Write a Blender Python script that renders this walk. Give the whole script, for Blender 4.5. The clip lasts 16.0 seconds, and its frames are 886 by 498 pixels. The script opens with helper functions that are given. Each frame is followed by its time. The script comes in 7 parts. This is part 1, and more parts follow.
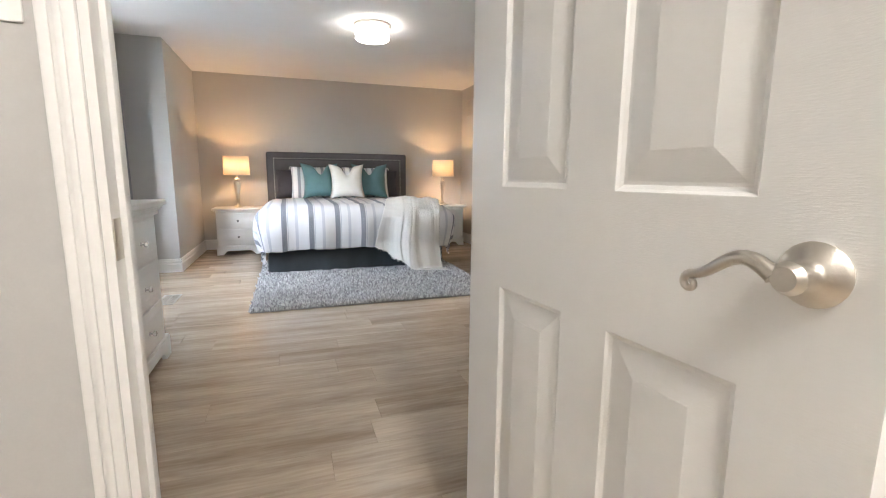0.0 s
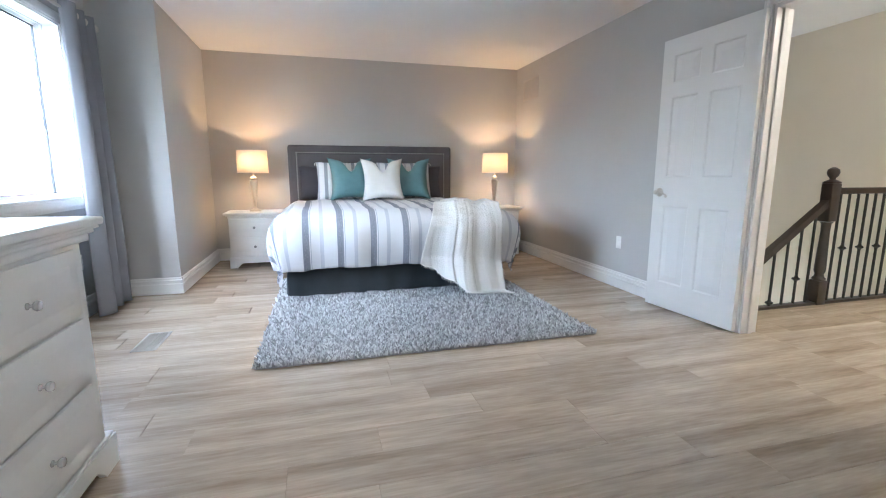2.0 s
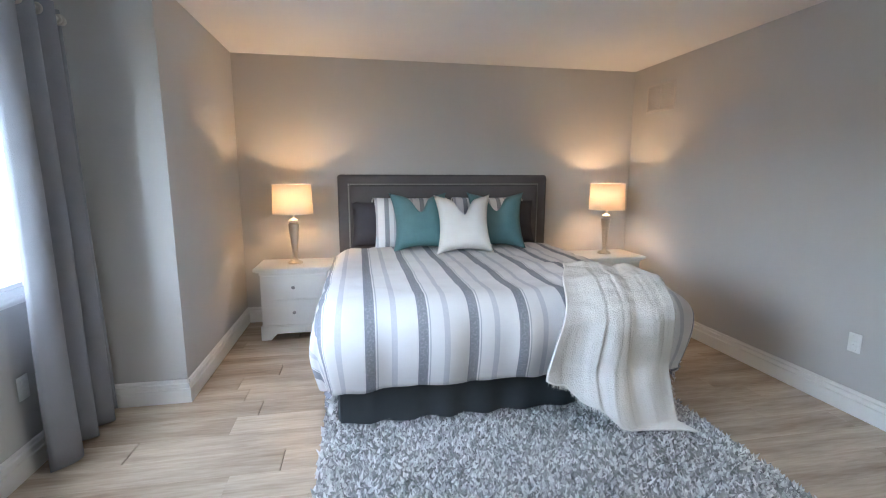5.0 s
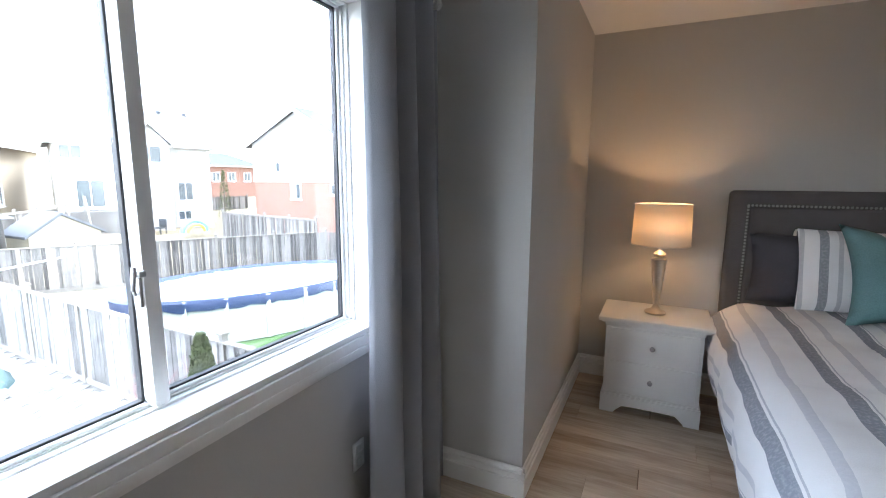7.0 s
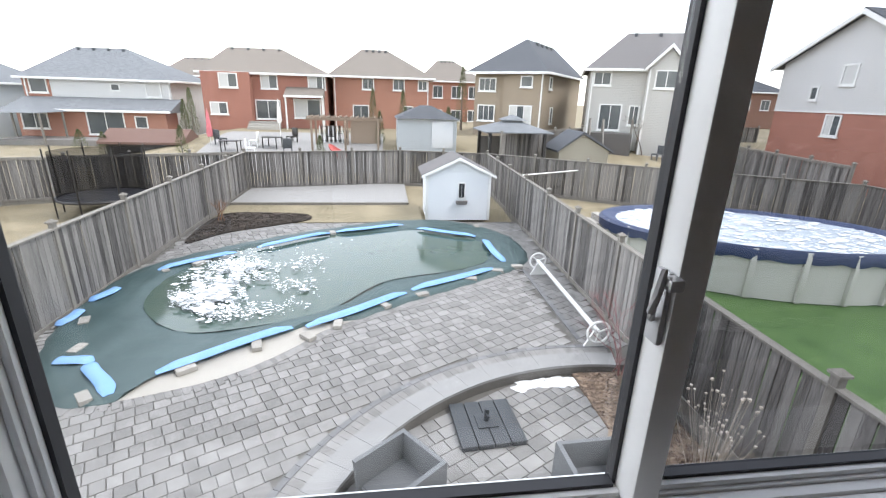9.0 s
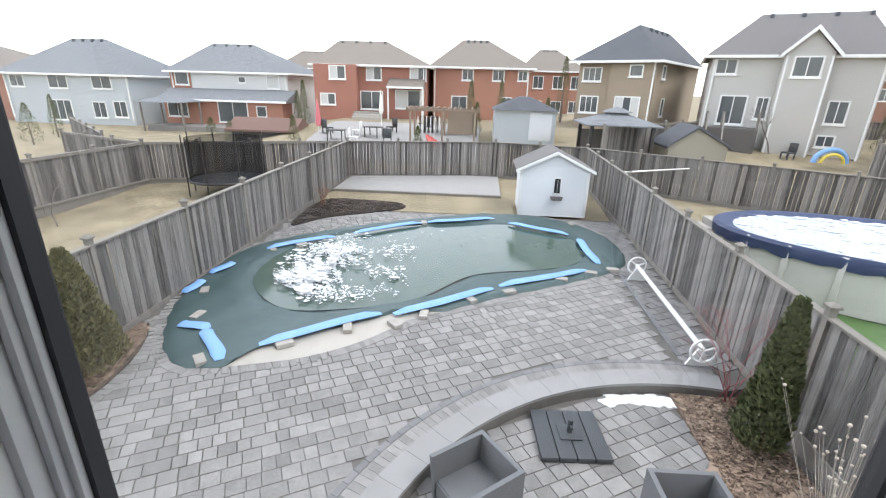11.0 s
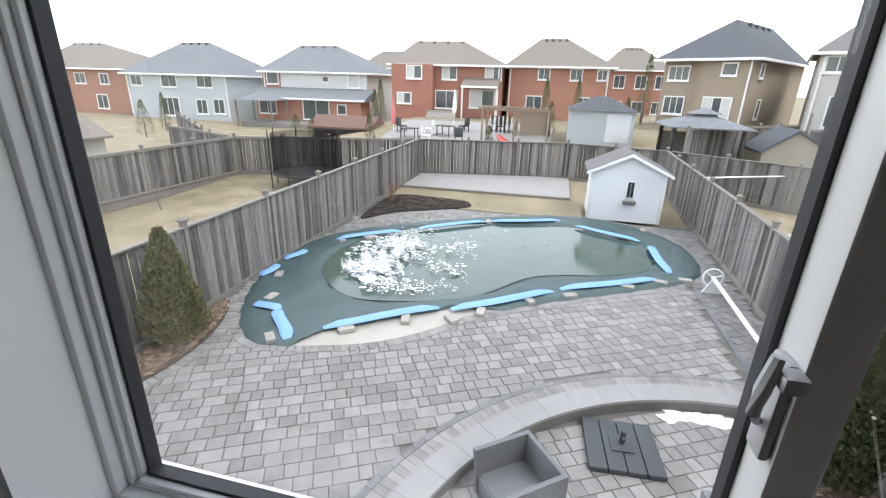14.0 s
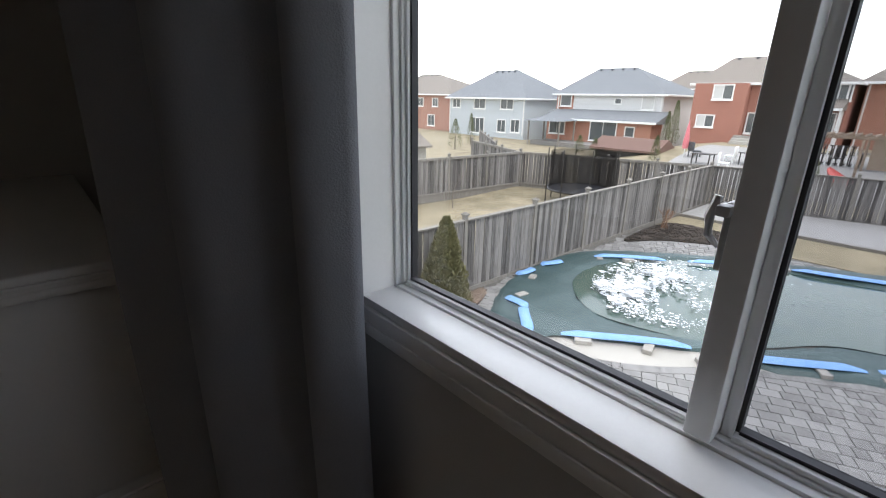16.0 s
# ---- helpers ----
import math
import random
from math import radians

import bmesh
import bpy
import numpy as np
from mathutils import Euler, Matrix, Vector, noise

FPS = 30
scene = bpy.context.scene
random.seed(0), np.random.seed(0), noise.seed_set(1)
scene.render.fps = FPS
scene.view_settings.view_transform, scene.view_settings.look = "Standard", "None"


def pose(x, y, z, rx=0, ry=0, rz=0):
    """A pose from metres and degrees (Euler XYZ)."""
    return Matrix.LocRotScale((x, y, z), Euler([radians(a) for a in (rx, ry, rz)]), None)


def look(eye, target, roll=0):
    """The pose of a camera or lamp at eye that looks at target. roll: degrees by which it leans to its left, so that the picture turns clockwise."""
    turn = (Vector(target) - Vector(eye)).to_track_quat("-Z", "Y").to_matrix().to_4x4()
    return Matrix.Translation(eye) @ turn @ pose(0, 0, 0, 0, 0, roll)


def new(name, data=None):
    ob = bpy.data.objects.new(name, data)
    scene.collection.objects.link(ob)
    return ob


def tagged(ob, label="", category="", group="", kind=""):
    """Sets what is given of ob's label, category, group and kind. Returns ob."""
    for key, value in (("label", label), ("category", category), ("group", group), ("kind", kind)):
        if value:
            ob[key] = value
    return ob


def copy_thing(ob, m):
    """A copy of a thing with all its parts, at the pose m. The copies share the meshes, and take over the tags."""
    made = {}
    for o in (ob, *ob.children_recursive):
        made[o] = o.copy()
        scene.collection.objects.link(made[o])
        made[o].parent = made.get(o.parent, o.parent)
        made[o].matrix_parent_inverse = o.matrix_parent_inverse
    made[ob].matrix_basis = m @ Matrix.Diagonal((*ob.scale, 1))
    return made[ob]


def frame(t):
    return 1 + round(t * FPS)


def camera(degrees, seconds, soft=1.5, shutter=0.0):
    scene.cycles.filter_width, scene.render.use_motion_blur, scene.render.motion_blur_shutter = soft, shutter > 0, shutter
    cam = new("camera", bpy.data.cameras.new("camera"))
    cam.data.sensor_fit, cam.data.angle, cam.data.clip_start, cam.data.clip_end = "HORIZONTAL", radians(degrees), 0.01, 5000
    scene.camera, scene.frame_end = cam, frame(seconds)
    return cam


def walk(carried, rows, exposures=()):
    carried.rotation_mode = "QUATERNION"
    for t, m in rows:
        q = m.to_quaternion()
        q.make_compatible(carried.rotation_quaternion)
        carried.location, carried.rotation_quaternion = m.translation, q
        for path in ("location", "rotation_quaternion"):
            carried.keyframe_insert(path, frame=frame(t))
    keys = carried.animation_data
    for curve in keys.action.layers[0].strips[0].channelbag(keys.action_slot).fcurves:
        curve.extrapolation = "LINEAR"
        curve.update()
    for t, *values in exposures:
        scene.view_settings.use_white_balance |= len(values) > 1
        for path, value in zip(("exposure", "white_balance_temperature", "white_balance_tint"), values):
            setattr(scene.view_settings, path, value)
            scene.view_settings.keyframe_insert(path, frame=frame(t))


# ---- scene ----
cam = camera(89.1, 16.0, 1.1)
PATH = [
    (0, (-0.335, 0.18, 1.051), (0.302, 2.049, 0.736), 0.4),
    (0.5, (-0.351, 0.517, 1.021), (0.269, 2.389, 0.689), 0.2),
    (1, (-0.311, 0.784, 1.029), (0.27, 2.669, 0.694), 0.1),
    (1.5, (-0.305, 1.09, 1.031), (0.232, 2.987, 0.694), 0.0),
    (2, (-0.278, 1.335, 1.062), (0.242, 3.237, 0.728), -0.0),
    (2.5, (-0.245, 1.622, 1.079), (0.268, 3.526, 0.744), 0.1),
    (3, (-0.242, 1.859, 1.138), (0.265, 3.765, 0.806), 0.0),
    (5.5, (-0.533, 3.148, 1.415), (-0.309, 5.11, 1.098), 0.3),
    (6, (-0.651, 3.417, 1.436), (-0.68, 5.391, 1.12), 0.4),
    (6.5, (-0.811, 3.662, 1.453), (-1.24, 5.591, 1.147), 0.3),
    (7, (-1.017, 3.866, 1.451), (-1.871, 5.649, 1.146), 0.3),
    (7.5, (-1.163, 4.002, 1.492), (-2.433, 5.509, 1.146), 0.7),
    (8, (-1.359, 4.139, 1.449), (-3.025, 5.168, 1.04), 1.4),
    (8.5, (-1.502, 4.175, 1.417), (-3.353, 4.705, 0.877), 1.6),
    (9, (-1.655, 4.166, 1.418), (-3.535, 4.414, 0.782), 1.7),
    (9.5, (-1.728, 4.144, 1.442), (-3.611, 4.248, 0.776), 1.7),
    (10, (-1.768, 4.139, 1.453), (-3.650, 4.130, 0.778), 1.6),
    (12.5, (-1.824, 4.172, 1.421), (-3.693, 3.974, 0.736), 1.6),
    (13, (-1.823, 4.208, 1.44), (-3.687, 3.986, 0.752), 1.6),
    (13.5, (-1.801, 4.253, 1.436), (-3.653, 3.952, 0.743), 1.7),
    (14, (-1.741, 4.286, 1.432), (-3.567, 3.852, 0.741), 1.6),
    (14.5, (-1.677, 4.364, 1.457), (-3.46, 3.763, 0.779), 1.7),
    (15, (-1.606, 4.444, 1.456), (-3.318, 3.65, 0.795), 1.6),
    (15.5, (-1.53, 4.536, 1.432), (-3.1, 3.484, 0.777), 0.8),
    (16, (-1.445, 4.641, 1.359), (-2.72, 3.236, 0.727), 1.2),
]
# seconds, stops, kelvin, tint
EXPOSURES = [(0, 4.66, 6000, 8), (0.5, 4.62, 5750, 8), (1.0, 4.85, 5500, 7), (1.5, 4.8, 5300, 6), (3.0, 4.8, 5300, 6), (5.5, 4.4, 5450, 6), (6.0, 4.45, 5500, 6), (6.5, 4.2, 5600, 8),
             (7.0, 3.5, 5750, 9), (7.5, 2.9, 6050, 10), (8.0, 1.95, 6500, 12), (8.5, 1.55, 6400, 12), (9.0, 1.2, 6400, 13), (9.5, 1.05, 6400, 13), (13.5, 1.08, 6400, 13), (16.0, 1.15, 6400, 13)]
walk(cam, [(t, look(eye, target, roll)) for t, eye, target, roll in PATH], EXPOSURES)

# ---- world and large lights ----
world = bpy.data.worlds.new("overcast_sky")
scene.world = world
world.use_nodes = True
wn = world.node_tree
sky = wn.nodes.new("ShaderNodeTexSky")
sky.sky_type = "NISHITA"
sky.sun_disc = False
sky.sun_elevation, sky.sun_rotation = radians(52), radians(200)
sky.dust_density, sky.air_density = 0.6, 1.2
grey = wn.nodes.new("ShaderNodeHueSaturation")
grey.inputs["Saturation"].default_value = 0.30
wn.links.new(sky.outputs[0], grey.inputs["Color"])
wn.links.new(grey.outputs[0], wn.nodes["Background"].inputs[0])
wn.nodes["Background"].inputs[1].default_value = 0.24
sun = new("sun", bpy.data.lights.new("sun", "SUN"))
sun.data.energy, sun.data.angle, sun.data.color = 1.3, radians(25), (1.0, 0.97, 0.93)
sun.matrix_world = look((6, 14, 24), (0, 0, 0))


def bulb_light(name, at, watts, colour, radius):
    ob = new(name, bpy.data.lights.new(name, "POINT"))
    ob.data.energy, ob.data.color, ob.data.shadow_soft_size = watts, colour, radius
    ob.matrix_basis = pose(*at)
    return ob


WARM = (1.0, 0.56, 0.25)
bulb_light("bedside_bulb", (-0.995, 6.93, 1.19), 0.95, WARM, 0.03)
bulb_light("bedside_bulb", (1.955, 6.93, 1.19), 0.95, WARM, 0.03)
bulb_light("entry_bulb", (0.0, -0.7, 2.30), 4.0, (1.0, 0.90, 0.80), 0.12)
bulb_light("landing_bulb", (3.6, 2.2, 2.30), 2.5, (1.0, 0.82, 0.62), 0.12)


# ---- materials ----
def mat(name, a, b=None, scale=6.0, rough=0.6, bump=0.0, fine=60.0, metal=0.0, stretch=(1, 1, 1), vary=0.0, coat=0.0, detail=6.0,
        coarse=0.5, spec=0.5, contrast=0.25):
    """A surface of two colours mixed by noise at two scales, with fine relief."""
    m = bpy.data.materials.new(name)
    m.use_nodes = True
    n, l = m.node_tree.nodes, m.node_tree.links
    p = n["Principled BSDF"]
    b = b or tuple(min(1, c * 1.12) for c in a)
    co = n.new("ShaderNodeTexCoord")
    mp = n.new("ShaderNodeMapping")
    mp.inputs["Scale"].default_value = stretch
    l.new(co.outputs["Object"], mp.inputs["Vector"])
    t1, t2 = n.new("ShaderNodeTexNoise"), n.new("ShaderNodeTexNoise")
    t1.inputs["Scale"].default_value, t1.inputs["Detail"].default_value = scale, detail
    t2.inputs["Scale"].default_value, t2.inputs["Detail"].default_value = fine, 4.0
    for t in (t1, t2):
        l.new(mp.outputs[0], t.inputs["Vector"])
    mixf = n.new("ShaderNodeMix")
    mixf.inputs[0].default_value = 1 - coarse
    l.new(t1.outputs["Fac"], mixf.inputs[2])
    l.new(t2.outputs["Fac"], mixf.inputs[3])
    fac = mixf.outputs[0]
    if vary:
        info = n.new("ShaderNodeObjectInfo")
        isl = n.new("ShaderNodeNewGeometry")
        both = n.new("ShaderNodeMath")
        both.operation = "ADD"
        l.new(info.outputs["Random"], both.inputs[0])
        l.new(isl.outputs["Random Per Island"], both.inputs[1])
        fr = n.new("ShaderNodeMath")
        fr.operation = "FRACT"
        l.new(both.outputs[0], fr.inputs[0])
        ma = n.new("ShaderNodeMath")
        ma.operation = "MULTIPLY_ADD"
        ma.inputs[1].default_value, ma.inputs[2].default_value = vary, -vary / 2
        l.new(fr.outputs[0], ma.inputs[0])
        ad = n.new("ShaderNodeMath")
        l.new(fac, ad.inputs[0])
        l.new(ma.outputs[0], ad.inputs[1])
        fac = ad.outputs[0]
        shift = n.new("ShaderNodeVectorMath")
        shift.operation = "SCALE"
        shift.inputs["Scale"].default_value = 37.0
        cmb = n.new("ShaderNodeCombineXYZ")
        l.new(fr.outputs[0], cmb.inputs[0])
        l.new(fr.outputs[0], cmb.inputs[2])
        l.new(cmb.outputs[0], shift.inputs[0])
        l.new(shift.outputs[0], mp.inputs["Location"])
    ramp = n.new("ShaderNodeMapRange")
    ramp.inputs["From Min"].default_value, ramp.inputs["From Max"].default_value = 0.5 - contrast, 0.5 + contrast
    l.new(fac, ramp.inputs["Value"])
    mix = n.new("ShaderNodeMix")
    mix.data_type = "RGBA"
    mix.inputs[6].default_value, mix.inputs[7].default_value = (*a, 1), (*b, 1)
    l.new(ramp.outputs[0], mix.inputs[0])
    l.new(mix.outputs[2], p.inputs["Base Color"])
    p.inputs["Roughness"].default_value, p.inputs["Metallic"].default_value = rough, metal
    p.inputs["Specular IOR Level"].default_value = spec
    if coat:
        p.inputs["Coat Weight"].default_value, p.inputs["Coat Roughness"].default_value = coat, 0.15
    if bump:
        bp = n.new("ShaderNodeBump")
        bp.inputs["Strength"].default_value, bp.inputs["Distance"].default_value = min(1, bump), 0.004 * max(1, bump)
        l.new(t2.outputs["Fac"], bp.inputs["Height"])
        l.new(bp.outputs[0], p.inputs["Normal"])
    return m


def glowing(name, colour, strength):
    m = bpy.data.materials.new(name)
    m.use_nodes = True
    p = m.node_tree.nodes["Principled BSDF"]
    p.inputs["Base Color"].default_value = (*colour, 1)
    p.inputs["Emission Color"].default_value = (*colour, 1)
    p.inputs["Emission Strength"].default_value = strength
    return m


def clear_glass(name, tint=(1, 1, 1), gloss=0.06):
    """Thin pane: mostly clear, with a faint mirror."""
    m = bpy.data.materials.new(name)
    m.use_nodes = True
    n, l = m.node_tree.nodes, m.node_tree.links
    n.remove(n["Principled BSDF"])
    tr, gl, mx = n.new("ShaderNodeBsdfTransparent"), n.new("ShaderNodeBsdfGlossy"), n.new("ShaderNodeMixShader")
    tr.inputs[0].default_value = (*tint, 1)
    gl.inputs["Roughness"].default_value = 0.02
    mx.inputs[0].default_value = gloss
    l.new(tr.outputs[0], mx.inputs[1])
    l.new(gl.outputs[0], mx.inputs[2])
    l.new(mx.outputs[0], n["Material Output"].inputs[0])
    return m


def cloth_shade(name, colour):
    """Lampshade fabric: lets part of the bulb's light through."""
    m = bpy.data.materials.new(name)
    m.use_nodes = True
    n, l = m.node_tree.nodes, m.node_tree.links
    p = n["Principled BSDF"]
    p.inputs["Base Color"].default_value = (*colour, 1)
    p.inputs["Roughness"].default_value = 0.9
    tl, mx = n.new("ShaderNodeBsdfTranslucent"), n.new("ShaderNodeMixShader")
    tl.inputs[0].default_value = (*colour, 1)
    mx.inputs[0].default_value = 0.31
    wv = n.new("ShaderNodeTexNoise")
    wv.inputs["Scale"].default_value = 220
    bp = n.new("ShaderNodeBump")
    bp.inputs["Strength"].default_value, bp.inputs["Distance"].default_value = 0.3, 0.002
    l.new(wv.outputs["Fac"], bp.inputs["Height"])
    l.new(bp.outputs[0], p.inputs["Normal"])
    l.new(p.outputs[0], mx.inputs[1])
    l.new(tl.outputs[0], mx.inputs[2])
    l.new(mx.outputs[0], n["Material Output"].inputs[0])
    return m


def banded(name, bands, axis, period, base, rough=0.85, bump=0.4):
    """Woven cloth with stripes: bands are (start, end, colour) along one axis of the object, in metres, repeating."""
    m = mat(name, base, tuple(c * 0.93 for c in base), 8, rough, bump, 260)
    n, l = m.node_tree.nodes, m.node_tree.links
    p = n["Principled BSDF"]
    src = p.inputs["Base Color"].links[0].from_socket
    uv = n.new("ShaderNodeUVMap")
    sep = n.new("ShaderNodeSeparateXYZ")
    l.new(uv.outputs[0], sep.inputs[0])
    md = n.new("ShaderNodeMath")
    md.operation = "WRAP"
    md.inputs[1].default_value, md.inputs[2].default_value = period, 0.0
    l.new(sep.outputs[axis], md.inputs[0])
    for s, e, c in bands:
        cmp_ = n.new("ShaderNodeMath")
        cmp_.operation = "COMPARE"
        cmp_.inputs[1].default_value, cmp_.inputs[2].default_value = (s + e) / 2, (e - s) / 2
        l.new(md.outputs[0], cmp_.inputs[0])
        # woven dashes across the band
        ws = n.new("ShaderNodeTexNoise")
        ws.inputs["Scale"].default_value, ws.inputs["Detail"].default_value = 90, 2
        l.new(uv.outputs[0], ws.inputs["Vector"])
        rg = n.new("ShaderNodeMapRange")
        rg.inputs["From Min"].default_value, rg.inputs["From Max"].default_value = 0.3, 0.55
        rg.inputs["To Min"].default_value = 0.78
        l.new(ws.outputs["Fac"], rg.inputs["Value"])
        ml = n.new("ShaderNodeMath")
        ml.operation = "MULTIPLY"
        l.new(cmp_.outputs[0], ml.inputs[0])
        l.new(rg.outputs[0], ml.inputs[1])
        mx = n.new("ShaderNodeMix")
        mx.data_type = "RGBA"
        mx.inputs[7].default_value = (*c, 1)
        l.new(ml.outputs[0], mx.inputs[0])
        l.new(src, mx.inputs[6])
        src = mx.outputs[2]
    l.new(src, p.inputs["Base Color"])
    return m


M_WALL = mat("wall_paint_grey", (0.50, 0.49, 0.475), (0.53, 0.52, 0.505), 3, 0.75, 0.08, 180)
M_HALLWALL = mat("wall_paint_cream", (0.66, 0.60, 0.50), (0.69, 0.63, 0.53), 3, 0.75, 0.08, 180)
M_CEIL = mat("ceiling_paint", (0.80, 0.79, 0.78), (0.84, 0.83, 0.82), 4, 0.9, 0.15, 140)
M_TRIM = mat("trim_paint_white", (0.80, 0.79, 0.77), (0.84, 0.83, 0.81), 5, 0.35, 0.04, 120)
M_DOOR = mat("door_paint_white", (0.79, 0.78, 0.75), (0.82, 0.81, 0.79), 4, 0.38, 0.12, 90, stretch=(1, 6, 6))
M_VINYL = mat("window_vinyl", (0.78, 0.78, 0.77), (0.82, 0.82, 0.81), 5, 0.35, 0.03)
M_GASKET = mat("black_gasket", (0.028, 0.028, 0.032), None, 20, 0.6)
M_FURN = mat("furniture_white_lacquer", (0.78, 0.775, 0.76), (0.82, 0.815, 0.80), 4, 0.32, 0.05, 70)
M_PLANK = mat("oak_laminate", (0.335, 0.262, 0.19), (0.67, 0.56, 0.435), 2.0, 0.27, 0.05, 16, stretch=(0.5, 4.6, 4.6), vary=0.13, coarse=0.72, contrast=0.21)
M_GAP = mat("plank_gap", (0.18, 0.13, 0.09), None, 20, 0.8)
M_NICKEL = mat("brushed_nickel", (0.60, 0.56, 0.50), (0.66, 0.62, 0.56), 30, 0.28, 0.05, 200, metal=1.0)
M_CRYSTAL = mat("clear_crystal_knob", (0.75, 0.75, 0.76), None, 20, 0.08, metal=0.6)
M_HEAD = mat("charcoal_upholstery", (0.085, 0.079, 0.082), (0.118, 0.111, 0.114), 14, 0.9, 0.6, 420)
M_SKIRT = mat("slate_bed_skirt", (0.042, 0.050, 0.058), (0.06, 0.07, 0.078), 9, 0.9, 0.4, 300)
M_TEAL = mat("teal_velvet", (0.075, 0.165, 0.180), (0.145, 0.27, 0.285), 7, 0.5, 0.35, 160)
M_CREAM = mat("cream_cushion", (0.73, 0.70, 0.64), (0.80, 0.77, 0.72), 14, 0.9, 0.6, 240)
M_DARKPIL = mat("plum_grey_pillow", (0.045, 0.042, 0.052), (0.07, 0.066, 0.08), 9, 0.85, 0.4, 200)
M_THROW = mat("ivory_knit_throw", (0.85, 0.84, 0.81), (0.90, 0.89, 0.865), 12, 0.95, 0.8, 130)
M_CURTAIN = mat("grey_blackout_curtain", (0.22, 0.225, 0.25), (0.27, 0.275, 0.30), 6, 0.8, 0.3, 260)
M_RUG = mat("grey_shag", (0.30, 0.30, 0.305), (0.50, 0.50, 0.505), 55, 1.0, 1.0, 180, contrast=0.16)
M_IRON = mat("black_iron", (0.016, 0.014, 0.013), (0.03, 0.026, 0.022), 20, 0.45, 0.1)
M_ESPRESSO = mat("espresso_wood", (0.022, 0.014, 0.010), (0.04, 0.026, 0.018), 8, 0.35, 0.1, 60)
M_PLATE = mat("white_plastic", (0.80, 0.80, 0.78), None, 10, 0.4)
M_SHADE = cloth_shade("lampshade_linen", (0.84, 0.76, 0.64))
M_BULB = glowing("warm_bulb", (1.0, 0.62, 0.30), 2.0)
M_DIFF = glowing("warm_diffuser", (1.0, 0.90, 0.78), 0.75)
M_GLASS = clear_glass("window_glass", (0.985, 0.995, 0.99), 0.05)
M_SCREEN = clear_glass("screened_glass", (0.78, 0.79, 0.80), 0.045)
LIN = (0.80, 0.79, 0.80)
M_DUVET = banded("striped_duvet", [(0.0, 0.052, (0.25, 0.26, 0.30)), (0.060, 0.066, (0.45, 0.46, 0.50)), (0.135, 0.165, (0.58, 0.58, 0.62))], 0, 0.272, LIN)
M_SHAM = banded("striped_sham", [(0.0, 0.04, (0.27, 0.28, 0.31)), (0.08, 0.10, (0.5, 0.5, 0.53))], 0, 0.16, LIN)

# ---- mesh helpers ----


def join(bm, other):
    me = bpy.data.meshes.new("tmp")
    other.to_mesh(me)
    other.free()
    bm.from_mesh(me)
    bpy.data.meshes.remove(me)
    return bm


def box(bm, x0, x1, y0, y1, z0, z1, bevel=0.0, seg=2):
    b = bmesh.new()
    bmesh.ops.create_cube(b, size=1, matrix=Matrix.LocRotScale(((x0 + x1) / 2, (y0 + y1) / 2, (z0 + z1) / 2), None, (x1 - x0, y1 - y0, z1 - z0)))
    if bevel:
        bmesh.ops.bevel(b, geom=b.edges[:], offset=bevel, segments=seg, profile=0.5, affect="EDGES")
    return join(bm, b)


def rod(bm, p, q, r, r2=None, seg=12):
    p, q = Vector(p), Vector(q)
    d = q - p
    b = bmesh.new()
    bmesh.ops.create_cone(b, cap_ends=True, segments=seg, radius1=r, radius2=r if r2 is None else r2, depth=d.length,
                          matrix=Matrix.Translation((p + q) / 2) @ d.to_track_quat("Z", "Y").to_matrix().to_4x4())
    return join(bm, b)


def lathe(bm, profile, seg=24, at=(0, 0, 0), turn=None):
    """A turned shape: profile of (radius, height)."""
    b = bmesh.new()
    rings = []
    for r, z in profile:
        rings.append([b.verts.new((r * math.cos(2 * math.pi * i / seg), r * math.sin(2 * math.pi * i / seg), z)) for i in range(seg)])
    for lo, hi in zip(rings, rings[1:]):
        for i in range(seg):
            b.faces.new((lo[i], lo[(i + 1) % seg], hi[(i + 1) % seg], hi[i]))
    b.faces.new(rings[0][::-1])
    b.faces.new(rings[-1])
    m = Matrix.Translation(at) @ (turn or Matrix())
    bmesh.ops.transform(b, matrix=m, verts=b.verts)
    return join(bm, b)


def prism(bm, pts, lo, hi, axis=2):
    """A flat outline drawn along one axis: for axis 2 pts are (x, y), for 1 (x, z), for 0 (y, z)."""
    b = bmesh.new()
    put = {2: lambda u, v, w: (u, v, w), 1: lambda u, v, w: (u, w, v), 0: lambda u, v, w: (w, u, v)}[axis]
    lower = [b.verts.new(put(u, v, lo)) for u, v in pts]
    upper = [b.verts.new(put(u, v, hi)) for u, v in pts]
    k = len(pts)
    b.faces.new(lower[::-1])
    b.faces.new(upper)
    for i in range(k):
        b.faces.new((lower[i], lower[(i + 1) % k], upper[(i + 1) % k], upper[i]))
    bmesh.ops.recalc_face_normals(b, faces=b.faces)
    return join(bm, b)


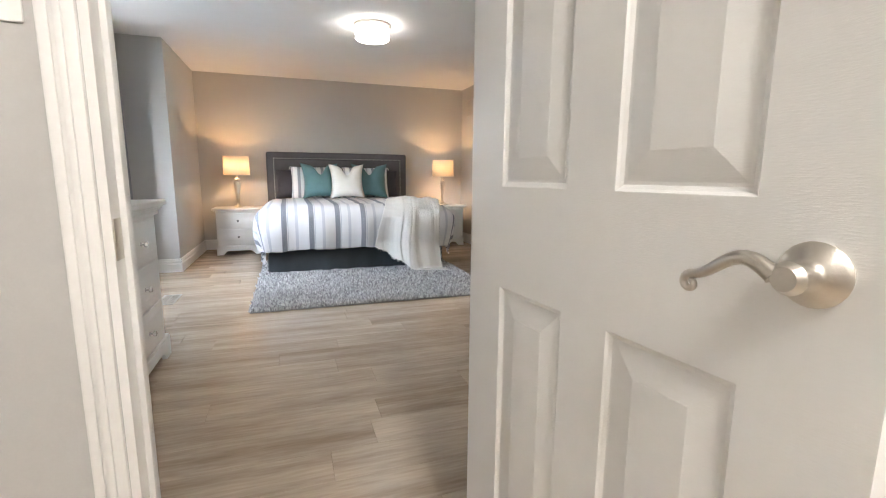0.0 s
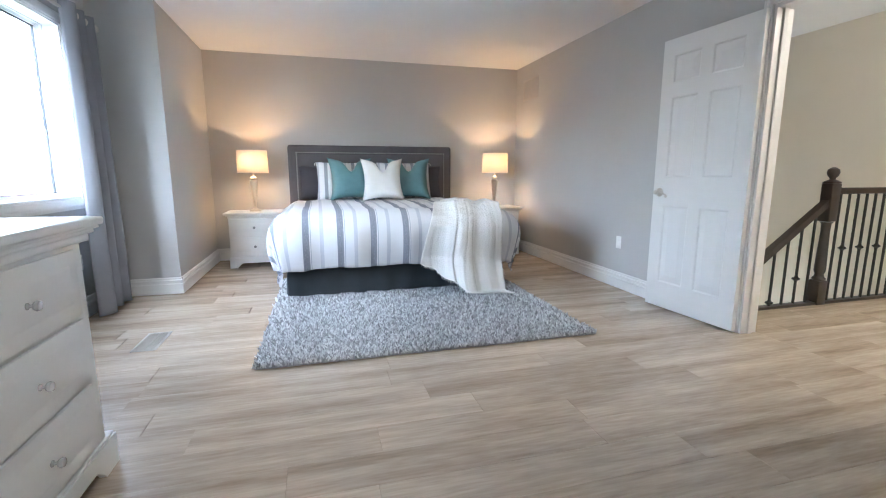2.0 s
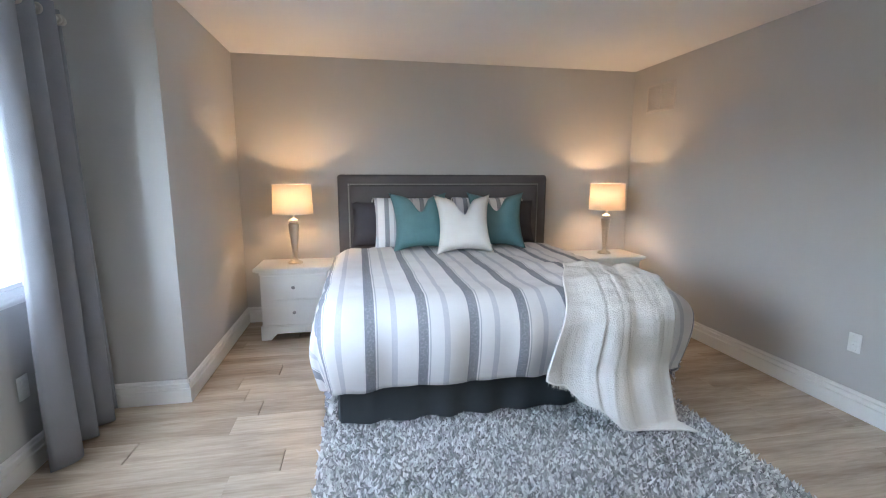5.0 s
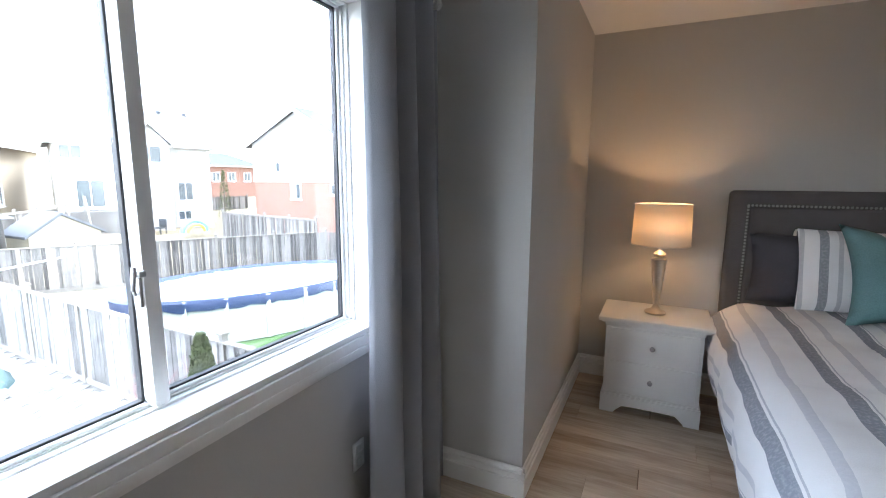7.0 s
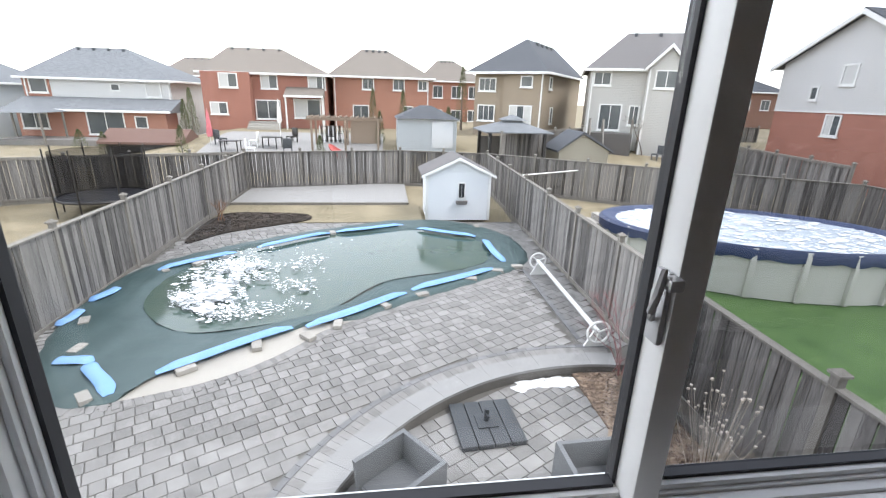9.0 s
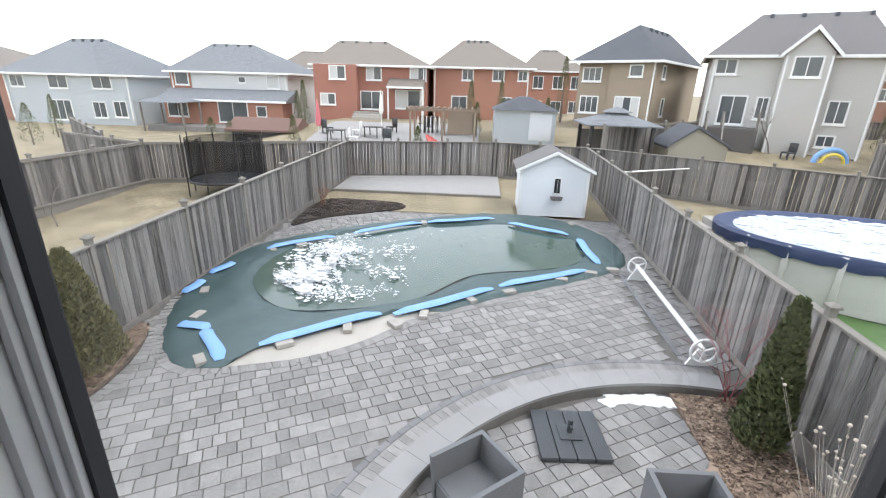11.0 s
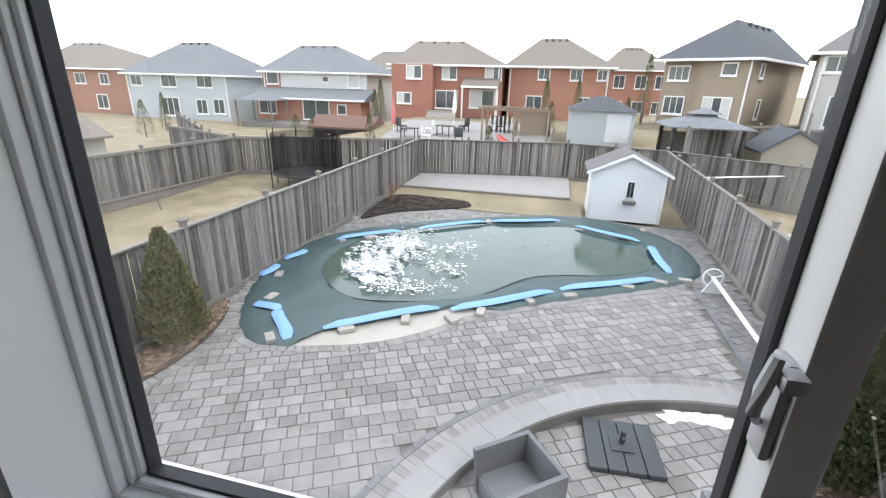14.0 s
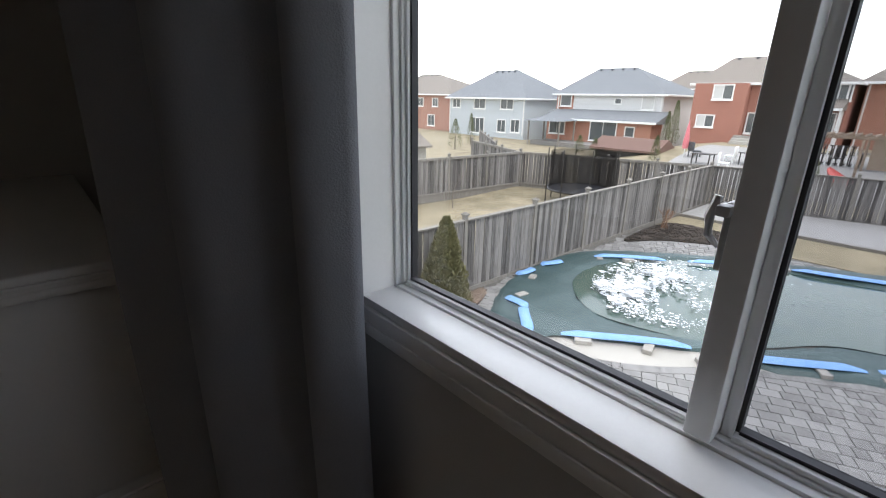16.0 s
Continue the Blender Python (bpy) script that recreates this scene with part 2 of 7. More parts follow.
def tube(bm, pts, r, seg=8):
    """A round bar along a line of points; r is one radius or one a point."""
    b = bmesh.new()
    pts = [Vector(p) for p in pts]
    rs = r if isinstance(r, (list, tuple)) else [r] * len(pts)
    rings = []
    for i, p in enumerate(pts):
        d = (pts[min(i + 1, len(pts) - 1)] - pts[max(i - 1, 0)]).normalized()
        q = d.to_track_quat("Z", "Y").to_matrix()
        rings.append([b.verts.new(p + q @ Vector((rs[i] * math.cos(2 * math.pi * k / seg), rs[i] * math.sin(2 * math.pi * k / seg), 0))) for k in range(seg)])
    for lo, hi in zip(rings, rings[1:]):
        near = min(range(seg), key=lambda s: (hi[s].co - lo[0].co).length)
        for k in range(seg):
            b.faces.new((lo[k], lo[(k + 1) % seg], hi[(near + k + 1) % seg], hi[(near + k) % seg]))
    b.faces.new(rings[0][::-1])
    b.faces.new(rings[-1])
    bmesh.ops.recalc_face_normals(b, faces=b.faces)
    return join(bm, b)


def smooth(ob, angle=40):
    for p in ob.data.polygons:
        p.use_smooth = True
    ob.data.set_sharp_from_angle(angle=radians(angle))
    return ob


def mesh_of(name, bm, material):
    me = bpy.data.meshes.new(name)
    bm.to_mesh(me)
    bm.free()
    me.materials.append(material)
    return me


def part(name, bm, material, parent, label="", at=None, soft=True):
    ob = new(name, mesh_of(name, bm, material))
    ob.parent = parent
    if at is not None:
        ob.matrix_basis = at
    if label:
        tagged(ob, label)
    return smooth(ob) if soft else ob


def piece(name, me, parent, at):
    """One more piece on mesh data that others share."""
    ob = new(name, me)
    ob.parent = parent
    ob.matrix_basis = at
    return ob


def thing(name, at, label, category, group="", kind=""):
    ob = new(name)
    ob.empty_display_size = 0.1
    ob.matrix_basis = at
    return tagged(ob, label, category, group, kind)


def setting(name, bm, material, label, category, soft=False):
    ob = new(name, mesh_of(name, bm, material))
    tagged(ob, label, category, "", "structure")
    return smooth(ob) if soft else ob


def B(*a, **k):
    return box(bmesh.new(), *a, **k)

# ---- the bedroom ----
X0, X1, Y0, Y1, HT = -1.99, 2.395, 1.285, 7.28, 2.44
BUMPX, BUMPY = -1.50, 5.725
WY0, WY1, WZ0, WZ1 = 3.755, 5.28, 0.895, 2.075
TH = 0.13

OP = 0.03
wall = B(X0 - 0.155, X0, -1.5, WY0 - OP, -0.3, HT)
box(wall, X0 - 0.155, X0, WY1 + OP, Y1 + TH, -0.3, HT)
box(wall, X0 - 0.155, X0, WY0 - OP, WY1 + OP, -0.3, WZ0 - OP)
box(wall, X0 - 0.155, X0, WY0 - OP, WY1 + OP, WZ1 + OP, HT)
setting("wall_west", wall, M_WALL, "grey painted bedroom wall with a wide slider window", "wall")
setting("wall_north", B(X0, X1 + TH, Y1, Y1 + TH, -0.3, HT), M_WALL, "warm grey painted wall behind the headboard", "wall")
setting("wall_chase", B(X0, BUMPX, BUMPY, Y1, 0, HT), M_WALL, "grey painted boxed-out wall corner beside the window", "wall")
D2Y0, D2Y1, DH = 2.42, 3.60, 2.05
wall = B(X1, X1 + TH, Y0 - TH, D2Y0, -0.3, HT)
box(wall, X1, X1 + TH, D2Y1, Y1, -0.3, HT)
box(wall, X1, X1 + TH, D2Y0, D2Y1, DH, HT)
setting("wall_east", wall, M_WALL, "grey painted wall with the doorway to the landing", "wall")
D1X0, D1X1 = -0.665, 0.125
wall = B(X0, D1X0, Y0 - 0.12, Y0, 0, HT)
box(wall, D1X1, X1, Y0 - 0.12, Y0, 0, HT)
box(wall, D1X0, D1X1, Y0 - 0.12, Y0, DH, HT)
setting("wall_south", wall, M_WALL, "painted wall with the narrow door that is walked through", "wall")
wall = B(X0, 1.4, -1.5, -1.38, 0, HT)
box(wall, 1.4, 1.52, -1.5, Y0 - 0.12, 0, HT)
setting("wall_entry", wall, M_WALL, "plain painted wall of the entry room", "wall")
setting("ceiling", B(X0 - 0.155, 4.62, -1.5, Y1 + TH, HT, HT + 0.25), M_CEIL, "smooth white painted ceiling", "ceiling")
floor = B(X0, X1 + TH, -1.5, Y1, -0.3, -0.012)
box(floor, X1 + TH, 4.5, 0.8, 4.0, -0.3, -0.012)
floor = setting("floor", floor, M_GAP, "oak laminate plank floor in the bedroom", "floor")
# landing
wall = B(4.5, 4.62, 0.8, 8.6, -3.0, HT)
box(wall, X1 + TH, 4.5, 8.48, 8.6, -3.0, HT)
box(wall, X1 + TH, 4.5, 0.68, 0.8, -0.3, HT)
box(wall, X1, X1 + TH, Y1 + TH, 8.6, -3.0, HT)
box(wall, X1 + 0.01, X1 + TH - 0.004, 3.9, Y1 + TH, -3.0, -0.3)
setting("wall_landing", wall, M_HALLWALL, "cream painted wall of the stair landing", "wall")
setting("floor_below", B(X1, 4.5, 3.5, 8.5, -3.0, -2.88), M_FURN, "pale floor at the foot of the stairs", "floor")
setting("ceiling_landing", B(X1, 4.62, Y1 + TH, 8.6, HT, HT + 0.25), M_CEIL, "white painted ceiling over the stairwell", "ceiling")

# ---- window, doors and trim ----


M_LATCH = mat("grey_cast_metal", (0.46, 0.46, 0.465), (0.56, 0.56, 0.565), 20, 0.45, 0.1, metal=0.3)


def window_unit():
    w = thing("window_1", pose(0, 0, 0), "white vinyl sliding window with a deep sill, over the back yard", "window", kind="structure")
    fx = -2.08
    # outer frame in two steps
    bm = bmesh.new()
    for a, b in ((WY0 - OP + 0.002, WY0 + 0.010), (WY1 - 0.010, WY1 + OP - 0.002)):
        box(bm, -2.143, fx, a, b, WZ0 - OP + 0.002, WZ1 + OP - 0.002, 0.003)
    for a, b in ((WZ0 - OP + 0.002, WZ0 + 0.006), (WZ1 - 0.006, WZ1 + OP - 0.002)):
        box(bm, -2.143, fx, WY0 + 0.010, WY1 - 0.010, a, b, 0.003)
    part("window_frame", bm, M_VINYL, w)
    bm = bmesh.new()
    for a, b in ((WY0 + 0.010, WY0 + 0.020), (WY1 - 0.020, WY1 - 0.010)):
        box(bm, -2.141, fx - 0.016, a, b, WZ0 + 0.006, WZ1 - 0.006, 0.003)
    for a, b in ((WZ0 + 0.006, WZ0 + 0.012), (WZ1 - 0.012, WZ1 - 0.006)):
        box(bm, -2.141, fx - 0.016, WY0 + 0.020, WY1 - 0.020, a, b, 0.002)
    part("sash_track", bm, M_VINYL, w)
    # fixed pane side and sliding sash: meeting stiles overlap
    my = 4.497
    for name, y0, y1, x, gl in (("sliding_sash", WY0 + 0.020, my + 0.018, -2.114, M_GLASS), ("fixed_sash", my + 0.019, WY1 - 0.020, -2.118, M_SCREEN)):
        st = 0.008 if name == "sliding_sash" else 0.010
        bm = bmesh.new()
        z0, z1 = WZ0 + 0.012, WZ1 - 0.012
        l_, r_ = (0.010, 0.037) if name == "sliding_sash" else (0.016, 0.014)
        deep = x + (0.044 if name == "sliding_sash" else 0.010)
        box(bm, x - 0.017, x + 0.010, y0, y0 + l_, z0, z1, 0.002)
        box(bm, x - 0.017, deep, y1 - r_, y1, z0, z1, 0.003)
        box(bm, x - 0.017, x + 0.017, y0 + l_, y1 - r_, z0, z0 + st, 0.002)
        box(bm, x - 0.017, x + 0.017, y0 + l_, y1 - r_, z1 - st, z1, 0.002)
        s = part(name, bm, M_VINYL, w)
        bm = bmesh.new()
        g = 0.006
        ya, yb, za, zb = y0 + l_, y1 - r_, z0 + st, z1 - st
        box(bm, x - 0.016, x + 0.002, ya, ya + g, za, zb)
        box(bm, x - 0.016, x + 0.002, yb - g, yb, za, zb)
        box(bm, x - 0.01, x + 0.008, ya + g, yb - g, za, za + g)
        box(bm, x - 0.01, x + 0.008, ya + g, yb - g, zb - g, zb)
        part("gasket", bm, M_GASKET, s, "black rubber gasket")
        p = part("pane", B(x - 0.012, x - 0.006, ya + g, yb - g, za + g, zb - g), gl, s, "clear glass pane", soft=False)
        p.visible_shadow = False
    # latch on the side of the meeting stile
    bm = B(-2.100, -2.074, 4.469, 4.4775, 1.155, 1.245, 0.003)
    box(bm, -2.084, -2.058, 4.462, 4.480, 1.228, 1.243, 0.004)
    tube(bm, [(-2.086, 4.466, 1.185), (-2.074, 4.456, 1.200), (-2.069, 4.455, 1.225), (-2.072, 4.460, 1.252)], [0.004, 0.005, 0.006, 0.005])
    part("latch", bm, M_LATCH, w, "grey metal sash latch")
    # deep sill and jamb liners, casing on the room side
    bm = B(-2.08, X0 + 0.006, WY0 - 0.012, WY1 + 0.012, WZ0 - 0.022, WZ0, 0.003)
    part("window_sill", bm, M_TRIM, w)
    bm = B(-2.08, X0 + 0.004, WY0 - 0.012, WY0, WZ0, WZ1)
    box(bm, -2.08, X0 + 0.004, WY1, WY1 + 0.012, WZ0, WZ1)
    box(bm, -2.08, X0 + 0.004, WY0 - 0.012, WY1 + 0.012, WZ1, WZ1 + 0.012)
    part("jamb_liner", bm, M_TRIM, w)
    for a, b, c, d in ((WY0 - 0.085, WY0 - 0.012, WZ0 - 0.095, WZ1 + 0.085), (WY1 + 0.012, WY1 + 0.085, WZ0 - 0.095, WZ1 + 0.085),
                       (WY0 - 0.012, WY1 + 0.012, WZ1 + 0.012, WZ1 + 0.085), (WY0 - 0.012, WY1 + 0.012, WZ0 - 0.095, WZ0 - 0.022)):
        bm = B(X0, X0 + 0.014, a, b, c, d, 0.003)
        if d - c > 1:
            box(bm, X0 + 0.014, X0 + 0.021, a + 0.012, b - 0.035, c + 0.01, d - 0.01, 0.003)
        else:
            box(bm, X0 + 0.014, X0 + 0.021, a, b, c + 0.012, d - 0.035, 0.003)
        part("casing", bm, M_TRIM, w)
    return w


window_unit()


def six_panel(bm, w, h, t, rows=((0.20, 0.80), (1.02, 1.60), (1.71, 1.90)), stile=0.115, mid=0.10):
    """Moulded six-panel leaf: x from 0 to w, y from 0 to t, both faces pressed."""
    pw = (w - 2 * stile - mid) / 2
    cols = ((stile, stile + pw), (w - stile - pw, w - stile))
    box(bm, 0, w, 0.012, t - 0.012, 0, h)
    xs = [0, cols[0][0], cols[0][1], cols[1][0], cols[1][1], w]
    zs = [0] + [z for r in rows for z in r] + [h]
    for lo, hi, into in ((0.0, 0.012, 0.007), (t - 0.012, t, -0.007)):
        for i in range(5):
            for k in range(7):
                x0, x1, z0, z1 = xs[i], xs[i + 1], zs[k], zs[k + 1]
                if i in (1, 3) and k in (1, 3, 5):
                    b = bmesh.new()
                    face = lo if into > 0 else hi
                    deep = face + into

                    def ring(ins, y):
                        return [b.verts.new(p) for p in ((x0 + ins, y, z0 + ins), (x1 - ins, y, z0 + ins), (x1 - ins, y, z1 - ins), (x0 + ins, y, z1 - ins))]
                    steps = [ring(0, face), ring(0.004, face + into * 0.5), ring(0.010, deep), ring(0.015, deep), ring(0.056, face + into * 0.14), ring(0.058, face + into * 0.06)]
                    for a, c in zip(steps, steps[1:]):
                        for q in range(4):
                            b.faces.new((a[q], a[(q + 1) % 4], c[(q + 1) % 4], c[q]))
                    b.faces.new(steps[-1])
                    bmesh.ops.recalc_face_normals(b, faces=b.faces)
                    if sum((f.normal.y * f.calc_area()) for f in b.faces) * (-1 if into > 0 else 1) < 0:
                        bmesh.ops.reverse_faces(b, faces=b.faces)
                    join(bm, b)
                else:
                    box(bm, x0, x1, lo, hi, z0, z1)
    return bm


def lever(parent, at, flip=1):
    """Scrolled lever handle on a round rose; the lever points along -x * flip."""
    h = part("door_handle", lathe(bmesh.new(), [(0.033, 0), (0.034, 0.004), (0.030, 0.010), (0.018, 0.016), (0.013, 0.022), (0.013, 0.042), (0.017, 0.046), (0.012, 0.055)], 28,
             turn=pose(0, 0, 0, 90)), M_NICKEL, parent, "brushed nickel scrolled lever handle", at=at)
    pts, rs = [], []
    for i in range(13):
        u = i / 12
        pts.append((-flip * (0.012 + 0.088 * u), -0.047, 0.014 * math.sin(u * math.pi * 1.5) * (1 if u < 0.7 else 1)))
        rs.append(0.0095 - 0.004 * u)
    cx, cz = pts[-1][0], pts[-1][2] - 0.011
    for i in range(1, 16):
        a = math.pi / 2 + i * 0.42
        r = 0.011 * (1 - i / 19)
        pts.append((cx + flip * r * math.cos(a) * 1.0, -0.047, cz + r * math.sin(a)))
        rs.append(0.0050 - 0.0001 * i)
    part("lever", tube(bmesh.new(), pts, rs, 10), M_NICKEL, h)
    return h


def casing_set(bm, x0, x1, top, y, out, wide=0.058):
    """Door casing on the wall face y, with a bead; out is +1 or -1 along y."""
    def bar(a, b, c, d):
        lo, hi = sorted((y, y + out * 0.013))
        box(bm, a, b, lo, hi, c, d, 0.003)
    bar(x0 - wide, x0, 0, top + wide)
    bar(x1, x1 + wide, 0, top + wide)
    bar(x0, x1, top, top + wide)
    lo, hi = sorted((y + out * 0.013, y + out * 0.021))
    for a, b in ((x0 - wide + 0.004, x0 - 0.036), (x1 + 0.036, x1 + wide - 0.004)):
        box(bm, a, b, lo, hi, 0, top + wide - 0.004, 0.004)
    box(bm, x0 - 0.036, x1 + 0.036, lo, hi, top + 0.036, top + wide - 0.004, 0.004)
    for a, b in ((x0 - 0.030, x0 - 0.018), (x1 + 0.018, x1 + 0.030)):
        box(bm, a, b, lo, hi - out * 0.003 if out > 0 else hi, 0, top + 0.03, 0.002)
    return bm


# door that is walked through: swings towards the entry room
d1 = thing("door_1", pose(0, 0, 0), "white six-panel interior door standing open with a nickel lever", "door", kind="structure")
leaf = part("door_leaf", six_panel(bmesh.new(), 0.787, 2.02, 0.035, stile=0.131, mid=0.11), M_DOOR, d1, at=pose(D1X1 - 0.039, Y0 - 0.092, 0.012, 0, 0, -90 + 6), soft=False)
lever(leaf, pose(0.719, 0.0, 0.945), 1)
bm = casing_set(bmesh.new(), D1X0 - 0.0, D1X1 + 0.0, DH, Y0 - 0.12, -1)
casing_set(bm, D1X0, D1X1, DH, Y0, 1)
part("door_casing", bm, M_TRIM, d1)
bm = B(D1X0, D1X0 + 0.016, Y0 - 0.12, Y0, 0, DH)
box(bm, D1X1 - 0.003, D1X1, Y0 - 0.12, Y0, 0, DH)
box(bm, D1X0 + 0.016, D1X1 - 0.003, Y0 - 0.12, Y0, DH - 0.016, DH)
box(bm, D1X0 + 0.016, D1X0 + 0.028, Y0 - 0.072, Y0 - 0.04, 0, DH - 0.016, 0.002)
part("door_jamb", bm, M_TRIM, d1)
bm = B(D1X0 + 0.016, D1X0 + 0.0185, Y0 - 0.117, Y0 - 0.078, 0.89, 0.97, 0.001)
box(bm, D1X0 + 0.018, D1X0 + 0.0192, Y0 - 0.107, Y0 - 0.09, 0.915, 0.945)
part("strike_plate", bm, M_NICKEL, d1, "nickel strike plate")

# door to the landing, folded back against the wall
d2 = thing("door_2", pose(0, 0, 0), "white six-panel interior door opened back against the grey wall", "door", kind="structure")
leaf = part("door_leaf", six_panel(bmesh.new(), 0.758, 2.02, 0.035, stile=0.108, mid=0.095), M_DOOR, d2, at=pose(X1 - 0.012, D2Y1 + 0.012, 0.012, 0, 0, 95), soft=False)
lever(leaf, pose(0.695, 0.035, 0.90, 0, 0, 180), -1)
bm = bmesh.new()
casing_set(bm, D2Y0, D2Y1, DH, 0, -1)
bmesh.ops.transform(bm, matrix=Matrix(((0, 1, 0, X1), (1, 0, 0, 0), (0, 0, 1, 0), (0, 0, 0, 1))), verts=bm.verts)
bmesh.ops.reverse_faces(bm, faces=bm.faces)
part("door_casing", bm, M_TRIM, d2)
bm = B(X1, X1 + TH, D2Y1 - 0.018, D2Y1, 0, DH)
box(bm, X1, X1 + TH, D2Y0, D2Y0 + 0.018, 0, DH)
box(bm, X1, X1 + TH, D2Y0 + 0.018, D2Y1 - 0.018, DH - 0.018, DH)
box(bm, X1 + 0.05, X1 + 0.085, D2Y1 - 0.03, D2Y1 - 0.018, 0, DH - 0.018, 0.002)
part("door_jamb", bm, M_TRIM, d2)


def baseboard(name, p, q, nrm):
    """Moulded board 14 cm high from p to q on a wall whose normal is nrm."""
    prof = [(0, 0), (0.018, 0), (0.018, 0.088), (0.011, 0.092), (0.011, 0.106), (0.016, 0.110), (0.016, 0.122), (0.007, 0.127), (0.007, 0.140), (0.003, 0.147), (0, 0.147)]
    bm = bmesh.new()
    p, q, nrm = Vector((*p, 0)), Vector((*q, 0)), Vector((*nrm, 0))
    ends = [[bm.verts.new(e + nrm * a + Vector((0, 0, b))) for a, b in prof] for e in (p, q)]
    k = len(prof)
    for i in range(k):
        bm.faces.new((ends[0][i], ends[0][(i + 1) % k], ends[1][(i + 1) % k], ends[1][i]))
    bm.faces.new(ends[0])
    bm.faces.new(ends[1])
    bmesh.ops.recalc_face_normals(bm, faces=bm.faces)
    return setting(name, bm, M_TRIM, "white moulded baseboard along the wall", "baseboard")


baseboard("baseboard", (BUMPX, Y1), (X1, Y1), (0, -1))
baseboard("baseboard", (BUMPX, BUMPY - 0.016), (BUMPX, Y1), (1, 0))
baseboard("baseboard", (X0, BUMPY), (BUMPX + 0.016, BUMPY), (0, -1))
baseboard("baseboard", (X0, Y0), (X0, BUMPY), (1, 0))
baseboard("baseboard", (X1, D2Y1 + 0.07), (X1, Y1), (-1, 0))
baseboard("baseboard", (X1, Y0), (X1, D2Y0 - 0.07), (-1, 0))
baseboard("baseboard", (4.5, 0.8), (4.5, 3.96), (-1, 0))
baseboard("baseboard", (X0, Y0 - 0.12), (D1X0 - 0.07, Y0 - 0.12), (0, -1))

# ---- bedroom furniture ----
BX, BHW, BFOOT, BHEAD, BTOP = 0.40, 0.965, 5.20, 7.12, 0.735


def arc(e, r):
    """How far a sheet goes out and down that runs e past a rounded edge."""
    if e <= 0:
        return 0.0, 0.0
    if e < r * math.pi / 2:
        return r * math.sin(e / r), r * (1 - math.cos(e / r))
    return r, r + e - r * math.pi / 2


def drape(u, v, lift=0.0, puff=0.05):
    """A point of the cover: u across from the bed's middle, v along from the head."""
    length = BHEAD - BFOOT
    s = 1 if u > 0 else -1
    eu, ev = max(0, abs(u) - BHW + 0.06), max(0, v - length + 0.06)
    ou, du = arc(eu, 0.15)
    ov, dv = arc(ev, 0.15)
    drop = (du ** 3 + dv ** 3) ** (1 / 3)
    x = s * (min(abs(u), BHW - 0.06) + ou * (1 - 0.25 * min(1, dv / 0.3)))
    y = BHEAD - min(v, length - 0.06) - ov * (1 - 0.25 * min(1, du / 0.3))
    bulge = puff * math.sin(min(1, drop / 0.46) * math.pi)
    fold = 0.010 * min(1, drop / 0.25) * (math.sin((v if eu > ev else u) * 13 + 1) + 0.6 * math.sin((v if eu > ev else u) * 29))
    if eu > 0:
        x += s * (bulge + fold + lift * min(1, du / 0.1)) * (eu / (eu + ev + 1e-6)) ** 0.5
    if ev > 0:
        y -= (bulge + fold + lift * min(1, dv / 0.1)) * (ev / (eu + ev + 1e-6)) ** 0.5
    crown = 0.02 * math.cos(min(1, abs(u) / BHW) * math.pi / 2)
    wave = 0.012 * noise.noise((u * 2.3, v * 2.1, 3)) + 0.007 * noise.noise((u * 7, v * 6, 9)) + 0.0035 * noise.noise((u * 11, v * 26, 5))
    return Vector((BX + x, y, BTOP + crown + wave * 1.6 - drop + lift * (1 - min(1, drop / 0.3))))


def sheet(name, us, vs, place, material, label, category, thick=0.02, uvscale=1.0, parent=None, hem=0.0):
    bm = bmesh.new()
    lay = bm.loops.layers.uv.new("uv")
    grid = [[bm.verts.new(place(u, v)) for v in vs] for u in us]
    for i in range(len(us) - 1):
        for k in range(len(vs) - 1):
            f = bm.faces.new((grid[i][k], grid[i + 1][k], grid[i + 1][k + 1], grid[i][k + 1]))
            for lp, (a, b) in zip(f.loops, ((i, k), (i + 1, k), (i + 1, k + 1), (i, k + 1))):
                lp[lay].uv = (us[a] * uvscale + 3, vs[b] * uvscale + 3)
    bmesh.ops.recalc_face_normals(bm, faces=bm.faces)
    ob = new(name, mesh_of(name, bm, material))
    so = ob.modifiers.new("thickness", "SOLIDIFY")
    so.thickness, so.offset = thick, -1
    smooth(ob, 70)
    return tagged(ob, label, category)


def span(a, b, n):
    return [a + (b - a) * i / n for i in range(n + 1)]


M_PEWTER = mat("aged_pewter", (0.34, 0.33, 0.31), None, 30, 0.4, metal=0.8)
bed = thing("bed", pose(BX, 6.2, 0), "king bed with a charcoal nailhead headboard and slate skirt", "bed")
hb = part("headboard", B(-1.025, 1.025, 0.965, 1.055, 0.25, 1.395, 0.03, 4), M_HEAD, bed, "charcoal upholstered headboard")
part("inset_panel", B(-0.915, 0.915, 0.945, 0.975, 0.40, 1.295, 0.014, 3), M_HEAD, hb)
bm = bmesh.new()
x = -0.925
while x < 0.93:
    lathe(bm, [(0.008, 0), (0.0065, 0.004), (0.0, 0.006)], 6, (x, 0.965, 1.305), pose(0, 0, 0, 90))
    x += 0.0205
z = 0.62
while z < 1.30:
    for x in (-0.925, 0.925):
        lathe(bm, [(0.008, 0), (0.0065, 0.004), (0.0, 0.006)], 6, (x, 0.965, z), pose(0, 0, 0, 90))
    z += 0.0205
tagged(part("nailhead_trim", bm, M_PEWTER, hb, "pewter nailhead trim"), kind="stuff")
part("mattress", B(-0.94, 0.94, -0.96, 0.94, 0.30, 0.66, 0.06, 3), M_CREAM, bed)
